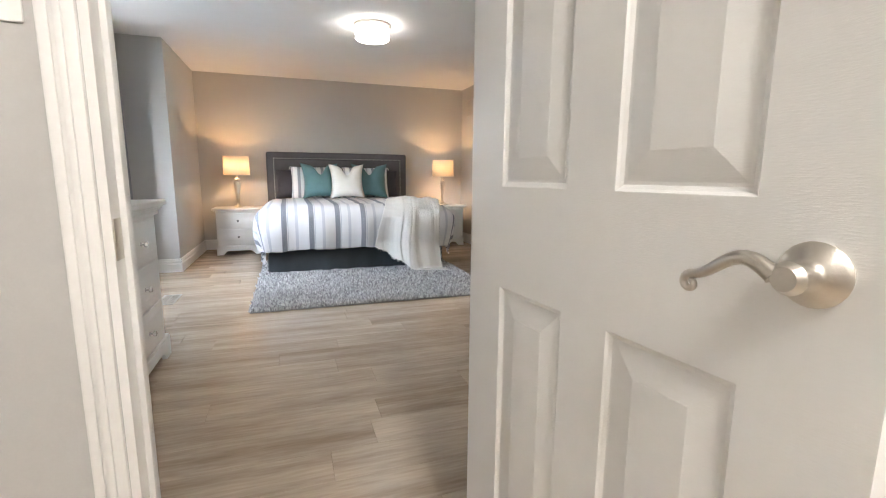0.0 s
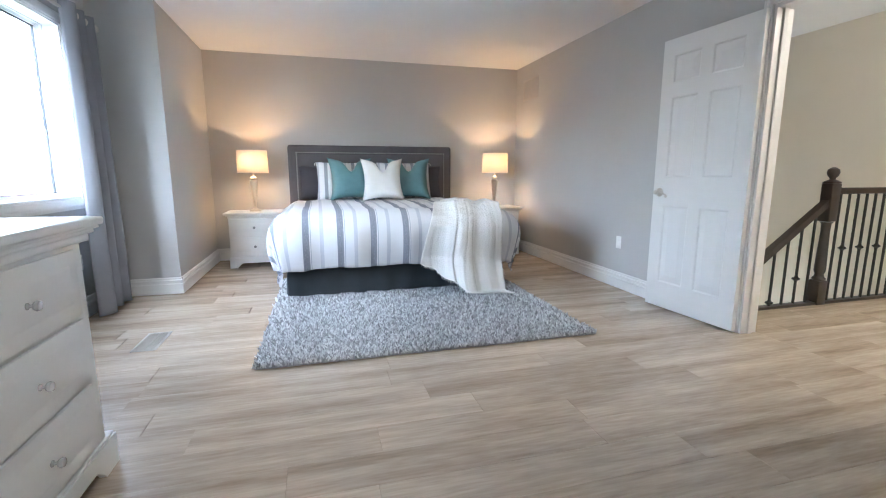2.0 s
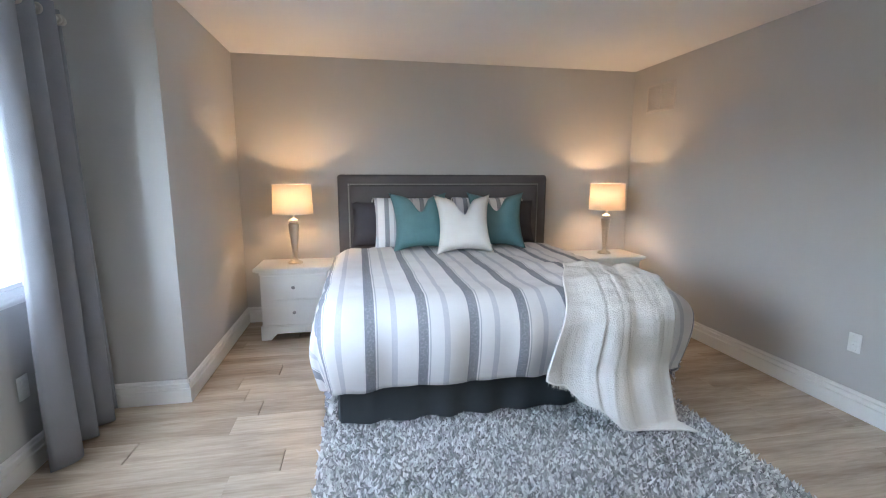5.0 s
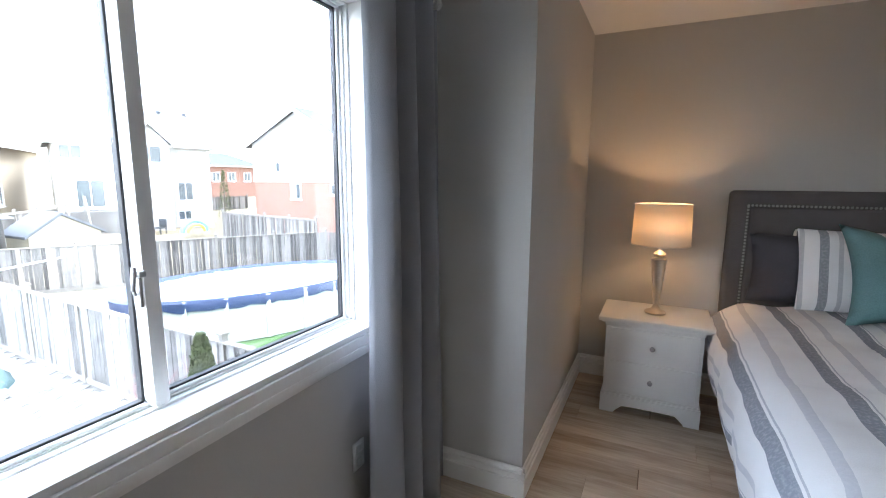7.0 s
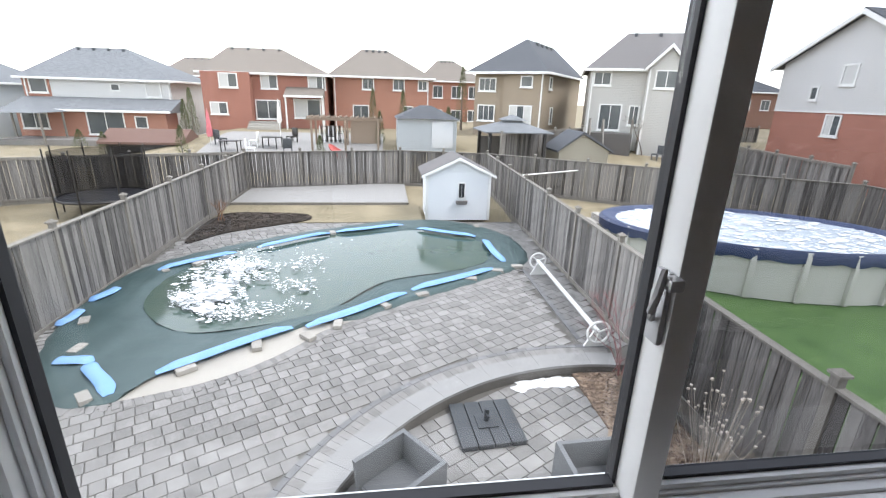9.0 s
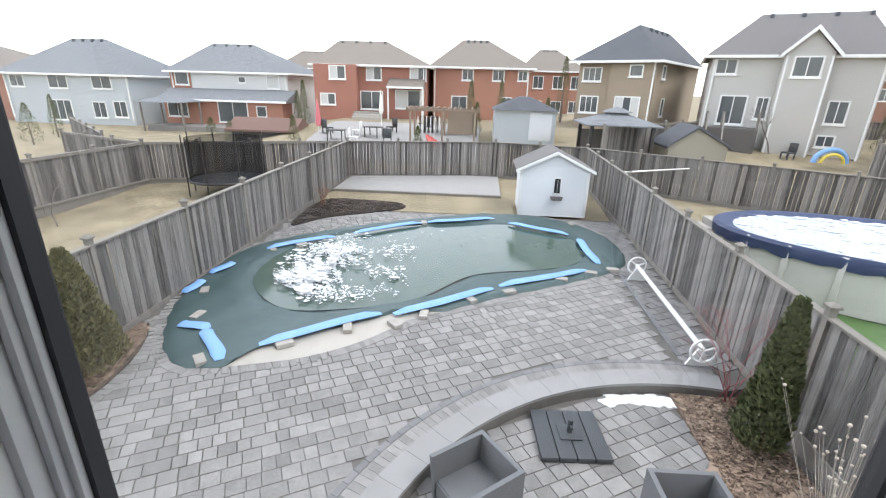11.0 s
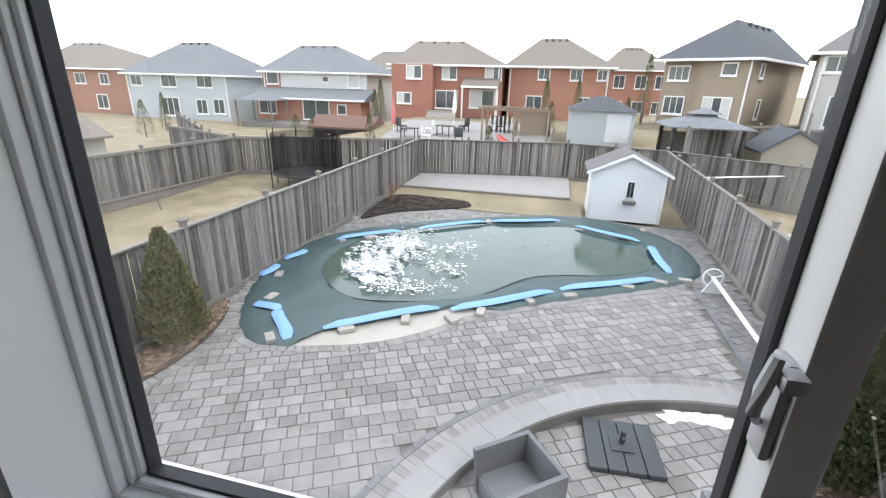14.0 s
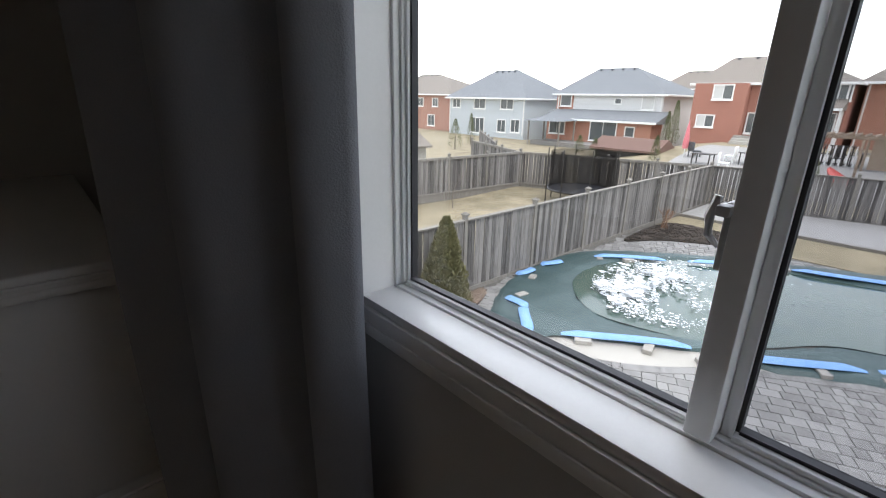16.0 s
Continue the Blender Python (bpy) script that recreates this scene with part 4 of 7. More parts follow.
def newel(name, x, y, z0, parent):
    bm = B(x - 0.045, x + 0.045, y - 0.045, y + 0.045, z0, z0 + 0.20, 0.006)
    lathe(bm, [(0.045, 0.20), (0.048, 0.215), (0.034, 0.23), (0.030, 0.25), (0.040, 0.28), (0.036, 0.42), (0.030, 0.60), (0.034, 0.66), (0.045, 0.675)], 20, (x, y, z0))
    box(bm, x - 0.045, x + 0.045, y - 0.045, y + 0.045, z0 + 0.68, z0 + 0.98, 0.006)
    lathe(bm, [(0.058, 0.98), (0.060, 0.99), (0.040, 1.00), (0.020, 1.01), (0.020, 1.02), (0.036, 1.04), (0.042, 1.065), (0.036, 1.09), (0.012, 1.105)], 20, (x, y, z0))
    return part(name, bm, M_ESPRESSO, parent, "turned dark newel post with a ball finial")


newel("newel_post", 3.62, 0, 0, rl)
part("handrail", B(3.665, 4.5, -0.03, 0.03, 0.895, 0.945, 0.012, 3), M_ESPRESSO, rl)
part("shoe_rail", B(2.53, 4.5, -0.035, 0.03, 0.0, 0.022, 0.004), M_ESPRESSO, rl)


def baluster(x, z0, z1, y, collar):
    bm = B(x - 0.007, x + 0.007, y - 0.007, y + 0.007, z0, z1)
    if collar:
        lathe(bm, [(0.010, -0.025), (0.014, -0.014), (0.028, -0.004), (0.028, 0.004), (0.014, 0.014), (0.010, 0.025)], 8, (x, y, z0 + 0.52 * (z1 - z0) * 0.95))
    part("baluster", bm, M_IRON, rl, soft=False)


for i in range(8):
    baluster(3.735 + i * 0.098, 0.02, 0.90, 0, i % 2 == 1)
# descending rail from the newel down the stairwell
slope = 0.72
bm = bmesh.new()
prism(bm, [(3.59, 0.80), (3.59, 0.86), (2.55, 0.86 - slope * 1.04), (2.55, 0.80 - slope * 1.04)], -0.028, 0.028, 1)
part("stair_handrail", bm, M_ESPRESSO, rl)
for i in range(8):
    x = 3.50 - i * 0.125
    baluster(x, 0.80 - slope * (3.59 - x) - 0.84, 0.81 - slope * (3.59 - x), 0, i % 2 == 1)

# ---- the back yard ----
GZ = -2.90
M_FENCE = mat("weathered_cedar", (0.050, 0.046, 0.043), (0.25, 0.235, 0.22), 2.2, 0.9, 0.6, 11, stretch=(11, 11, 0.55), vary=0.34, coarse=0.45, contrast=0.17)
M_POST = mat("weathered_post", (0.13, 0.12, 0.105), (0.27, 0.25, 0.22), 3, 0.9, 0.4, 14, stretch=(5, 5, 0.8), vary=0.15)
M_LAWN = mat("dormant_lawn", (0.165, 0.140, 0.085), (0.34, 0.285, 0.19), 0.9, 1.0, 1.0, 9, contrast=0.14)


def ground_z(x, y):
    """The yards beyond the far fence lie higher."""
    u = min(1, max(0, (-x - 26) / 12))
    w = min(1, max(0, (y + 15) / 7))
    return GZ - 0.24 + 0.2 * min(1, max(0, (-x - 17) / 2)) + 1.45 * u * u * (3 - 2 * u) * w * w * (3 - 2 * w)


bm = bmesh.new()
xs = [-400, -220, -120, -80] + [-60 + 2 * i for i in range(23)] + [-10, -2.3]
ys = [-300, -160, -90, -60, -40, -25] + [-18 + 2 * i for i in range(24)] + [40, 60, 90, 160, 300]
gv = [[bm.verts.new((x, y, ground_z(x, y))) for y in ys] for x in xs]
for i in range(len(xs) - 1):
    for k in range(len(ys) - 1):
        bm.faces.new((gv[i][k], gv[i + 1][k], gv[i + 1][k + 1], gv[i][k + 1]))
bmesh.ops.recalc_face_normals(bm, faces=bm.faces)
setting("ground", bm, M_LAWN, "dormant straw-coloured lawns of the neighbourhood", "ground")


def fence_run(p, q, label, board=0.14, high=1.72, rail_side=1, step=2.4, skip=False):
    """Board fence from p to q: posts with caps, a top rail and upright boards."""
    p, q = Vector((*p, 0)), Vector((*q, 0))
    d = q - p
    length, yaw = d.length, math.degrees(math.atan2(d.y, d.x))
    f = thing("fence", pose(p.x, p.y, GZ, 0, 0, yaw), label, "fence", "yard fences")
    if "post" not in SHARED:
        SHARED["post"] = mesh_of("post", B(-0.05, 0.05, -0.05, 0.05, -0.1, 1.86, 0.006), M_POST)
        bm = B(-0.075, 0.075, -0.075, 0.075, 1.86, 1.895, 0.006)
        lathe(bm, [(0.095, 1.895), (0.0, 1.945)], 4, turn=pose(0, 0, 0, 0, 0, 45))
        SHARED["post_cap"] = mesh_of("post_cap", bm, M_POST)
    n = max(1, round(length / step))
    for i in range(n + 1):
        o = piece("post", SHARED["post"], f, pose(i * length / n, 0, 0))
        piece("post_cap", SHARED["post_cap"], o, Matrix())
    part("top_rail", B(0.05, length - 0.05, -0.06, 0.06, high + 0.01, high + 0.045, 0.004), M_POST, f, soft=False)
    part("rail", B(0.05, length - 0.05, -0.02 + 0.045 * rail_side, 0.02 + 0.045 * rail_side, high - 0.07, high - 0.0, 0.004), M_POST, f, soft=False)
    part("rail", B(0.05, length - 0.05, -0.02 + 0.045 * rail_side, 0.02 + 0.045 * rail_side, 0.10, 0.19, 0.004), M_POST, f, soft=False)
    part("kickboard", B(0.05, length - 0.05, -0.032, 0.032, -0.22, 0.11, 0.004), M_POST, f, soft=False)
    key = ("board", board, high)
    if key not in SHARED:
        bs = []
        for k in range(4):
            bm = B(0.004, board - 0.007, -0.009, 0.009, 0.0, high, 0.002, 1)
            for v in bm.verts:
                v.co.y += 0.004 * math.sin(v.co.z * 2 + k * 1.7) + 0.003 * k - 0.004
                v.co.x += 0.003 * math.sin(k * 2.1 + v.co.z)
            bs.append(mesh_of("board", bm, M_FENCE))
        SHARED[key] = bs
    count = int((length - 0.06) / board)
    for i in range(count):
        piece("board", SHARED[key][(i * 7 + i // 3) % 4], f, pose(0.04 + i * (length - 0.06) / count, 0, random.uniform(-0.015, 0.01), 0, random.uniform(-0.5, 0.5)))
    return f


SHARED = {}
FL, FR = -2.10, 8.45
fence_run((-3.2, FL), (-23.3, FL - 0.1), "weathered grey cedar board fence beside the pool yard")
fence_run((-23.3, FL - 0.1), (-24.9, 4.9), "weathered grey cedar fence at the back of the pool yard")
fence_run((-24.9, 4.9), (-24.0, 9.2), "weathered grey cedar fence angled behind the garden shed")
fence_run((-24.0, 9.2), (-14.2, 8.9), "weathered grey cedar fence between two yards")
fence_run((-14.2, 8.9), (-2.6, FR), "weathered grey cedar fence beside the patio", high=1.70)
fence_run((-24.0, 9.2), (-15.9, 21.4), "weathered grey cedar fence behind the round pool")
fence_run((-15.9, 21.4), (-3.0, 21.4), "newer brown cedar fence beside the green lawn")
fence_run((-23.3, FL - 0.1), (-20.3, -10.3), "weathered grey cedar fence across the neighbouring lawn")
fence_run((-20.3, -10.3), (-6.0, -11.2), "weathered grey cedar fence on the far side of the lawn")

# ---- pool yard ----
M_PAVER = mat("grey_paver", (0.150, 0.145, 0.138), (0.300, 0.291, 0.278), 5, 0.9, 0.9, 30, vary=0.34, contrast=0.27)
M_PAVER_D = mat("charcoal_paver", (0.13, 0.13, 0.132), (0.22, 0.22, 0.222), 3, 0.9, 0.5, 40, vary=0.4, contrast=0.35)
M_SLAB = mat("smooth_concrete_slab", (0.225, 0.223, 0.218), (0.31, 0.307, 0.30), 1.6, 0.85, 0.3, 60, vary=0.15)
M_SAND = mat("joint_sand", (0.085, 0.080, 0.072), (0.17, 0.16, 0.145), 4, 1.0, 0.4, 50)
M_COPING = mat("cream_coping", (0.36, 0.34, 0.30), (0.46, 0.435, 0.39), 1.5, 0.85, 0.3, 50, vary=0.12)
M_TARP = mat("green_pool_tarp", (0.030, 0.058, 0.058), (0.066, 0.104, 0.102), 1.6, 0.5, 0.8, 16, contrast=0.2)
M_WATER = mat("murky_water", (0.040, 0.075, 0.066), (0.085, 0.115, 0.085), 0.35, 0.12, 0.0, 3, contrast=0.2)
M_SNOW = mat("slushy_snow", (0.74, 0.77, 0.79), (0.86, 0.88, 0.89), 4, 0.8, 0.6, 40)
M_BLUE = mat("blue_water_tube", (0.15, 0.32, 0.63), (0.24, 0.42, 0.71), 3, 0.55, 0.2, 30)
M_NAVY = mat("navy_pool_cover", (0.016, 0.028, 0.075), (0.04, 0.06, 0.13), 3, 0.5, 0.7, 14)
M_POOLWALL = mat("cream_pool_wall", (0.50, 0.485, 0.44), (0.58, 0.565, 0.52), 1.5, 0.6, 0.2, 40)
M_MULCH = mat("brown_mulch", (0.06, 0.042, 0.032), (0.26, 0.19, 0.14), 30, 1.0, 1.0, 60, contrast=0.1)
M_BED = mat("damp_bark_soil", (0.035, 0.028, 0.023), (0.15, 0.11, 0.085), 26, 1.0, 1.0, 60, contrast=0.1)
M_SOIL = mat("dark_soil", (0.022, 0.018, 0.015), (0.055, 0.047, 0.04), 14, 1.0, 1.0, 60)
M_GREEN = mat("green_turf", (0.040, 0.090, 0.025), (0.10, 0.175, 0.052), 1.6, 1.0, 0.7, 70, contrast=0.2)
M_CEDAR = mat("cedar_foliage", (0.060, 0.080, 0.032), (0.15, 0.165, 0.070), 3, 0.9, 0, 30, vary=0.7, contrast=0.4)
M_CEDAR2 = mat("bronzed_foliage", (0.10, 0.098, 0.045), (0.21, 0.195, 0.09), 3, 0.9, 0, 30, vary=0.7, contrast=0.4)
M_BARK = mat("grey_bark", (0.12, 0.10, 0.085), (0.22, 0.19, 0.165), 6, 0.95, 0.5, 40)
M_REDTWIG = mat("red_twigs", (0.20, 0.05, 0.055), (0.32, 0.11, 0.11), 6, 0.8, 0.2, 40)
M_SIDING = mat("white_siding", (0.66, 0.68, 0.70), (0.72, 0.74, 0.755), 2, 0.55, 0.1, 40, vary=0.08)
M_GREYPL = mat("grey_resin", (0.115, 0.12, 0.125), (0.155, 0.16, 0.165), 4, 0.6, 0.2, 40, stretch=(1, 8, 8))
M_DKPL = mat("charcoal_resin", (0.040, 0.045, 0.050), (0.065, 0.07, 0.075), 4, 0.55, 0.2, 40)
M_PVC = mat("white_pvc", (0.72, 0.72, 0.70), None, 4, 0.4, 0.1)
M_STONE = mat("grey_block", (0.27, 0.255, 0.23), (0.42, 0.40, 0.36), 6, 0.95, 0.5, 40, vary=0.4)
M_SHINGLE = mat("asphalt_shingle", (0.10, 0.095, 0.095), (0.20, 0.19, 0.185), 5, 0.95, 0.6, 40, stretch=(1, 1, 3))
CX, CY, R1, R2, R3 = -3.6, 7.4, 4.40, 4.78, 5.08
LOW = GZ - 0.16


def spline(ctrl, n=12):
    """Closed smooth curve through a few control points."""
    out, k = [], len(ctrl)
    for i in range(k):
        p0, p1, p2, p3 = (Vector(ctrl[(i + j) % k]) for j in (-1, 0, 1, 2))
        for s in range(n):
            t = s / n
            out.append(0.5 * (2 * p1 + (p2 - p0) * t + (2 * p0 - 5 * p1 + 4 * p2 - p3) * t * t + (3 * p1 - p0 - 3 * p2 + p3) * t ** 3))
    return out


COVER = spline([(-7.95, -0.35), (-9.2, -1.3), (-10.9, -1.75), (-12.9, -1.55), (-14.6, 0.1), (-16.1, 2.4), (-17.2, 4.7), (-16.9, 6.6), (-15.4, 7.75), (-13.4, 7.75), (-12.3, 6.5), (-11.0, 4.4), (-9.6, 2.4), (-8.45, 0.75)])
WATER = spline([(-10.95, -0.75), (-12.5, -0.9), (-14.1, -0.2), (-15.35, 1.3), (-16.05, 3.9), (-16.1, 6.0), (-14.6, 7.1), (-13.3, 6.8), (-12.6, 5.9), (-11.95, 4.1), (-10.5, 2.9), (-9.85, 1.4), (-9.85, 0.3)])


# edge of the planting bed by the fence
BEDLINE = [Vector((-8.85 + 3.9 * i / 16, FL + 0.06 + 0.80 * math.sin(math.pi * i / 16) ** 0.6)) for i in range(17)]


def inside(p, poly):
    c, x, y = False, p[0], p[1]
    for a, b in zip(poly, poly[1:] + poly[:1]):
        if (a[1] > y) != (b[1] > y) and x < (b[0] - a[0]) * (y - a[1]) / (b[1] - a[1]) + a[0]:
            c = not c
    return c


# ground under the paving; the lower patio lies one step down
bm = B(-17.5, -2.3, FL, 8.55, GZ - 0.30, GZ - 0.22)
setting("patio_bed", bm, M_SAND, "sand bed under the stone patio", "ground")
bm = bmesh.new()
arc_pts = [(CX + R1 * math.cos(a), CY + R1 * math.sin(a)) for a in [math.pi * (0.955 + 0.60 * i / 40) for i in range(41)]]
upper = [(-2.3, CY + R1 * math.sin(math.pi * 1.555)), (-2.3, FL), (-17.5, FL), (-17.5, 8.97), (-14.2, 8.86), (-8.1, 8.60)] + arc_pts
prism(bm, upper, GZ - 0.25, GZ, 2)
setting("patio", bm, M_SAND, "grey paved patio round the swimming pool", "patio")
bm = B(-9, -2.3, 2.5, 8.55, LOW - 0.05, LOW)
setting("patio_lower", bm, M_SAND, "sunken paved sitting area below the window", "patio")
patio = bpy.data.objects["patio"]
patio_low = bpy.data.objects["patio_lower"]

# coping slabs along the step, then a soldier course and a dark edge
slab = bmesh.new()
da = 0.105
prism(slab, [(R1 * math.cos(a) - R1, R1 * math.sin(a)) for a in (-da / 2 + 0.0004, 0, da / 2 - 0.0004)] + [(R2 * math.cos(a) - R1, R2 * math.sin(a)) for a in (da / 2 - 0.0004, 0, -da / 2 + 0.0004)], 0, 0.045, 2)
SLABM = mesh_of("coping_slab", slab, M_SLAB)
a = math.pi * 0.965
while a < math.pi * 1.55:
    piece("coping_slab", SLABM, patio, pose(CX, CY, GZ + 0.0) @ pose(0, 0, 0, 0, 0, math.degrees(a)) @ pose(R1, 0, 0))
    a += da
sol = mesh_of("soldier_paver", B(0.004, 0.206, -0.052, 0.052, 0, 0.022, 0.006, 1), M_PAVER)
edg = mesh_of("border_paver", B(0.002, 0.10, -0.0965, 0.0965, 0, 0.027, 0.006, 1), M_PAVER_D)
wedge = bmesh.new()
prism(wedge, [(0.003, -0.053), (0.207, -0.0553), (0.207, 0.0553), (0.003, 0.053)], 0, 0.024, 2)
SOLARC = mesh_of("soldier_paver", wedge, M_PAVER)
a = math.pi * 0.955
while a < math.pi * 1.55:
    piece("soldier_paver", SOLARC, patio, pose(CX, CY, GZ) @ pose(0, 0, 0, 0, 0, math.degrees(a)) @ pose(R2, 0, 0))
    a += 0.110 / R2
a = math.pi * 0.955
while a < math.pi * 1.55:
    piece("border_paver", edg, patio, pose(CX, CY, GZ) @ pose(0, 0, 0, 0, 0, math.degrees(a)) @ pose(R2 + 0.21, 0, 0))
    a += 0.196 / R3
x = -13.1
while x < -8.8:
    piece("border_paver", edg, patio, pose(x, 7.74, GZ, 0, 0, 90))
    x += 0.196

# field pavers in broken rows
SIZES = (0.165, 0.22, 0.30)
PAV = [mesh_of("paver", B(-s / 2 + 0.003, s / 2 - 0.003, -0.1045, 0.1045, 0, 0.02, 0.006, 1), M_PAVER) for s in SIZES]
rng = random.Random(11)
far_v, far_f = [], []
ANG = radians(-62)
ca, sa = math.cos(ANG), math.sin(ANG)
lots = []
for r in range(-75, 76):
    s = -18 + rng.uniform(0, 0.2)
    while s < 18:
        k = rng.choice((0, 1, 1, 2))
        w_ = SIZES[k]
        u, v = s + w_ / 2, r * 0.215
        s += w_
        x, y = -9.5 + u * ca - v * sa, 3.2 + u * sa + v * ca
        rad = math.hypot(x - CX, y - CY)
        if not (-17.3 < x < -2.45 and FL + 0.12 < y < 8.36 - 0.0388 * (x + 2.6)):
            continue
        if rad > R3 - 0.01 and not (y > 7.66 and x > -13.3 and y < 7.8):
            if inside((x, y), COVER) or inside((x, y), BEDLINE):
                continue
            lots.append((x, y, GZ, k))
        elif rad < R1 - 0.03 and y < 7.30 and x > -8:
            lots.append((x, y, LOW, k))
lots.sort(key=lambda q: (q[0] + 4.5) ** 2 + (q[1] - 3.4) ** 2)
for i, (x, y, z, k) in enumerate(lots):
    tilt = (rng.uniform(-0.6, 0.6), rng.uniform(-0.6, 0.6))
    at = pose(x, y, z + rng.uniform(-0.003, 0.002), tilt[0], tilt[1], math.degrees(ANG) + rng.uniform(-0.8, 0.8))
    if i < 300:
        piece("paver", PAV[k], patio if z == GZ else patio_low, at)
    else:
        b0 = len(far_v)
        hw, c_ = SIZES[k] / 2 - 0.003, 0.006
        for ix, iy, zz in ((-1, -1, 0), (1, -1, 0), (1, 1, 0), (-1, 1, 0)):
            far_v.append(at @ Vector((ix * hw, iy * 0.1045, 0.0)))
        for ix, iy, zz in ((-1, -1, 0), (1, -1, 0), (1, 1, 0), (-1, 1, 0)):
            far_v.append(at @ Vector((ix * (hw - c_), iy * (0.1045 - c_), 0.02)))
        far_f += [(b0 + 4, b0 + 5, b0 + 6, b0 + 7)] + [(b0 + q, b0 + (q + 1) % 4, b0 + 4 + (q + 1) % 4, b0 + 4 + q) for q in range(4)]
me = bpy.data.meshes.new("far_pavers")
me.from_pydata(far_v, [], far_f)
me.materials.append(M_PAVER)
fp = new("far_pavers", me)
fp.parent = patio
tagged(fp, "grey concrete pavers round the pool", kind="stuff")

# coping round the pool, cover, water, snow
bm = bmesh.new()
k = len(COVER)
cen = Vector((-12.6, 2.9))


def lip(p):
    """The coping widens where it shows at the near bend."""
    return 0.34 * max(0, 1 - ((p.y - 1.35) / 1.35) ** 2) if p.x > -10.5 else 0.0


rings = []
for i in range(k):
    t = (COVER[(i + 1) % k] - COVER[i - 1]).normalized()
    nrm = Vector((t.y, -t.x))
    if (COVER[i] - cen).dot(nrm) < 0:
        nrm = -nrm
    rings.append([bm.verts.new((*(COVER[i] + nrm * o), z)) for o, z in ((-0.25, GZ - 0.02), (-0.25, GZ + 0.024), (0.36 + lip(COVER[i]), GZ + 0.024), (0.36 + lip(COVER[i]), GZ - 0.02))])
for i in range(k):
    for q in range(3):
        bm.faces.new((rings[i][q], rings[(i + 1) % k][q], rings[(i + 1) % k][q + 1], rings[i][q + 1]))
bmesh.ops.recalc_face_normals(bm, faces=bm.faces)
pool = thing("swimming_pool", pose(0, 0, 0), "kidney-shaped in-ground pool under a sagging green winter cover", "swimming pool")
part("coping", bm, M_COPING, pool, "cream concrete coping")
bm = bmesh.new()
m_ = 16
outer = []
ring_at = []
for i in range(k):
    t = (COVER[(i + 1) % k] - COVER[i - 1]).normalized()
    nrm = Vector((t.y, -t.x))
    if (COVER[i] - cen).dot(nrm) < 0:
        nrm = -nrm
    # the coping shows along the near side only; elsewhere the cover reaches past it
    bare = max(0, min(1, (nrm.x - 0.1) / 0.3)) * max(0, min(1, (COVER[i].y - 0.1) / 0.3)) * max(0, min(1, (3.3 - COVER[i].y) / 0.5))
    outer.append(COVER[i] + nrm * (0.40 * (1 - bare) + 0.02 * math.sin(i * 1.7)))
    ring_at.append((COVER[i] + nrm * (0.44 + lip(COVER[i])), math.degrees(math.atan2(nrm.y, nrm.x))))
# match by angle from the middle
def ang(p):
    return math.atan2(p.y - cen.y, p.x - cen.x)
wa = sorted((ang(p), p) for p in WATER)
def at_angle(a):
    for (a0, p0), (a1, p1) in zip(wa, wa[1:]):
        if a0 <= a <= a1:
            return p0.lerp(p1, (a - a0) / (a1 - a0 + 1e-9))
    return wa[0][1]
grid = []
for i in range(k):
    p, q = outer[i], at_angle(ang(outer[i]))
    row = []
    for s in range(m_ + 1):
        f = s / m_
        c = p.lerp(q, f)
        z = GZ + 0.085 + 0.030 * noise.noise((c.x * 2, c.y * 2, 0)) + 0.024 * noise.noise((c.x * 5, c.y * 5, 4)) - 0.10 * max(0, f - 0.72) / 0.28
        if f == 0:
            z = GZ + 0.030
        row.append(bm.verts.new((c.x, c.y, z)))
    grid.append(row)
for i in range(k):
    for s in range(m_):
        bm.faces.new((grid[i][s], grid[(i + 1) % k][s], grid[(i + 1) % k][s + 1], grid[i][s + 1]))
bmesh.ops.recalc_face_normals(bm, faces=bm.faces)
part("winter_cover", bm, M_TARP, pool, "wrinkled dark green tarpaulin")
# a soldier course of dark pavers follows the pool's near edge
for i in range(k):
    (p0, a0), (p1, a1) = ring_at[i], ring_at[(i + 1) % k]
    n_ = max(1, round((p1 - p0).length / 0.115))
    if p0.x < -14 and p0.y < 6:
        continue
    for q in range(n_):
        c = p0.lerp(p1, q / n_)
        piece("soldier_paver", sol, patio, pose(c.x, c.y, GZ + 0.007, 0, 0, a0 + (((a1 - a0 + 180) % 360) - 180) * q / n_) @ pose(-0.08, 0, 0))
bm = bmesh.new()
bm.faces.new([bm.verts.new((p.x, p.y, GZ + 0.030)) for p in [cen + (q - cen) * 1.04 for q in WATER]])
bmesh.ops.recalc_face_normals(bm, faces=bm.faces)
if bm.faces[:][0].normal.z < 0:
    bmesh.ops.reverse_faces(bm, faces=bm.faces)
part("water", bm, M_WATER, pool, "murky green meltwater")


def flakes(count, place, size, seed, z, material=None, name="snow", rise=0.00002):
    """Torn patches of snow, or chips of litter, lying flat."""
    rng = random.Random(seed)
    vs, fs = [], []
    for i in range(count):
        x, y = place(rng)
        r = size * rng.lognormvariate(-0.5, 0.7)
        n = 9
        b0 = len(vs)
        for q in range(n):
            a = 2 * math.pi * q / n
            rr = r * rng.uniform(0.45, 1.25)
            vs.append((x + rr * math.cos(a) * 1.0, y + rr * math.sin(a) * 1.3, z + (i * rise if material is None else rng.random() * rise)))
        fs.append(tuple(range(b0, b0 + n)))
    me = bpy.data.meshes.new(name)
    me.from_pydata(vs, [], fs)
    me.materials.append(material or M_SNOW)
    return new(name, me)


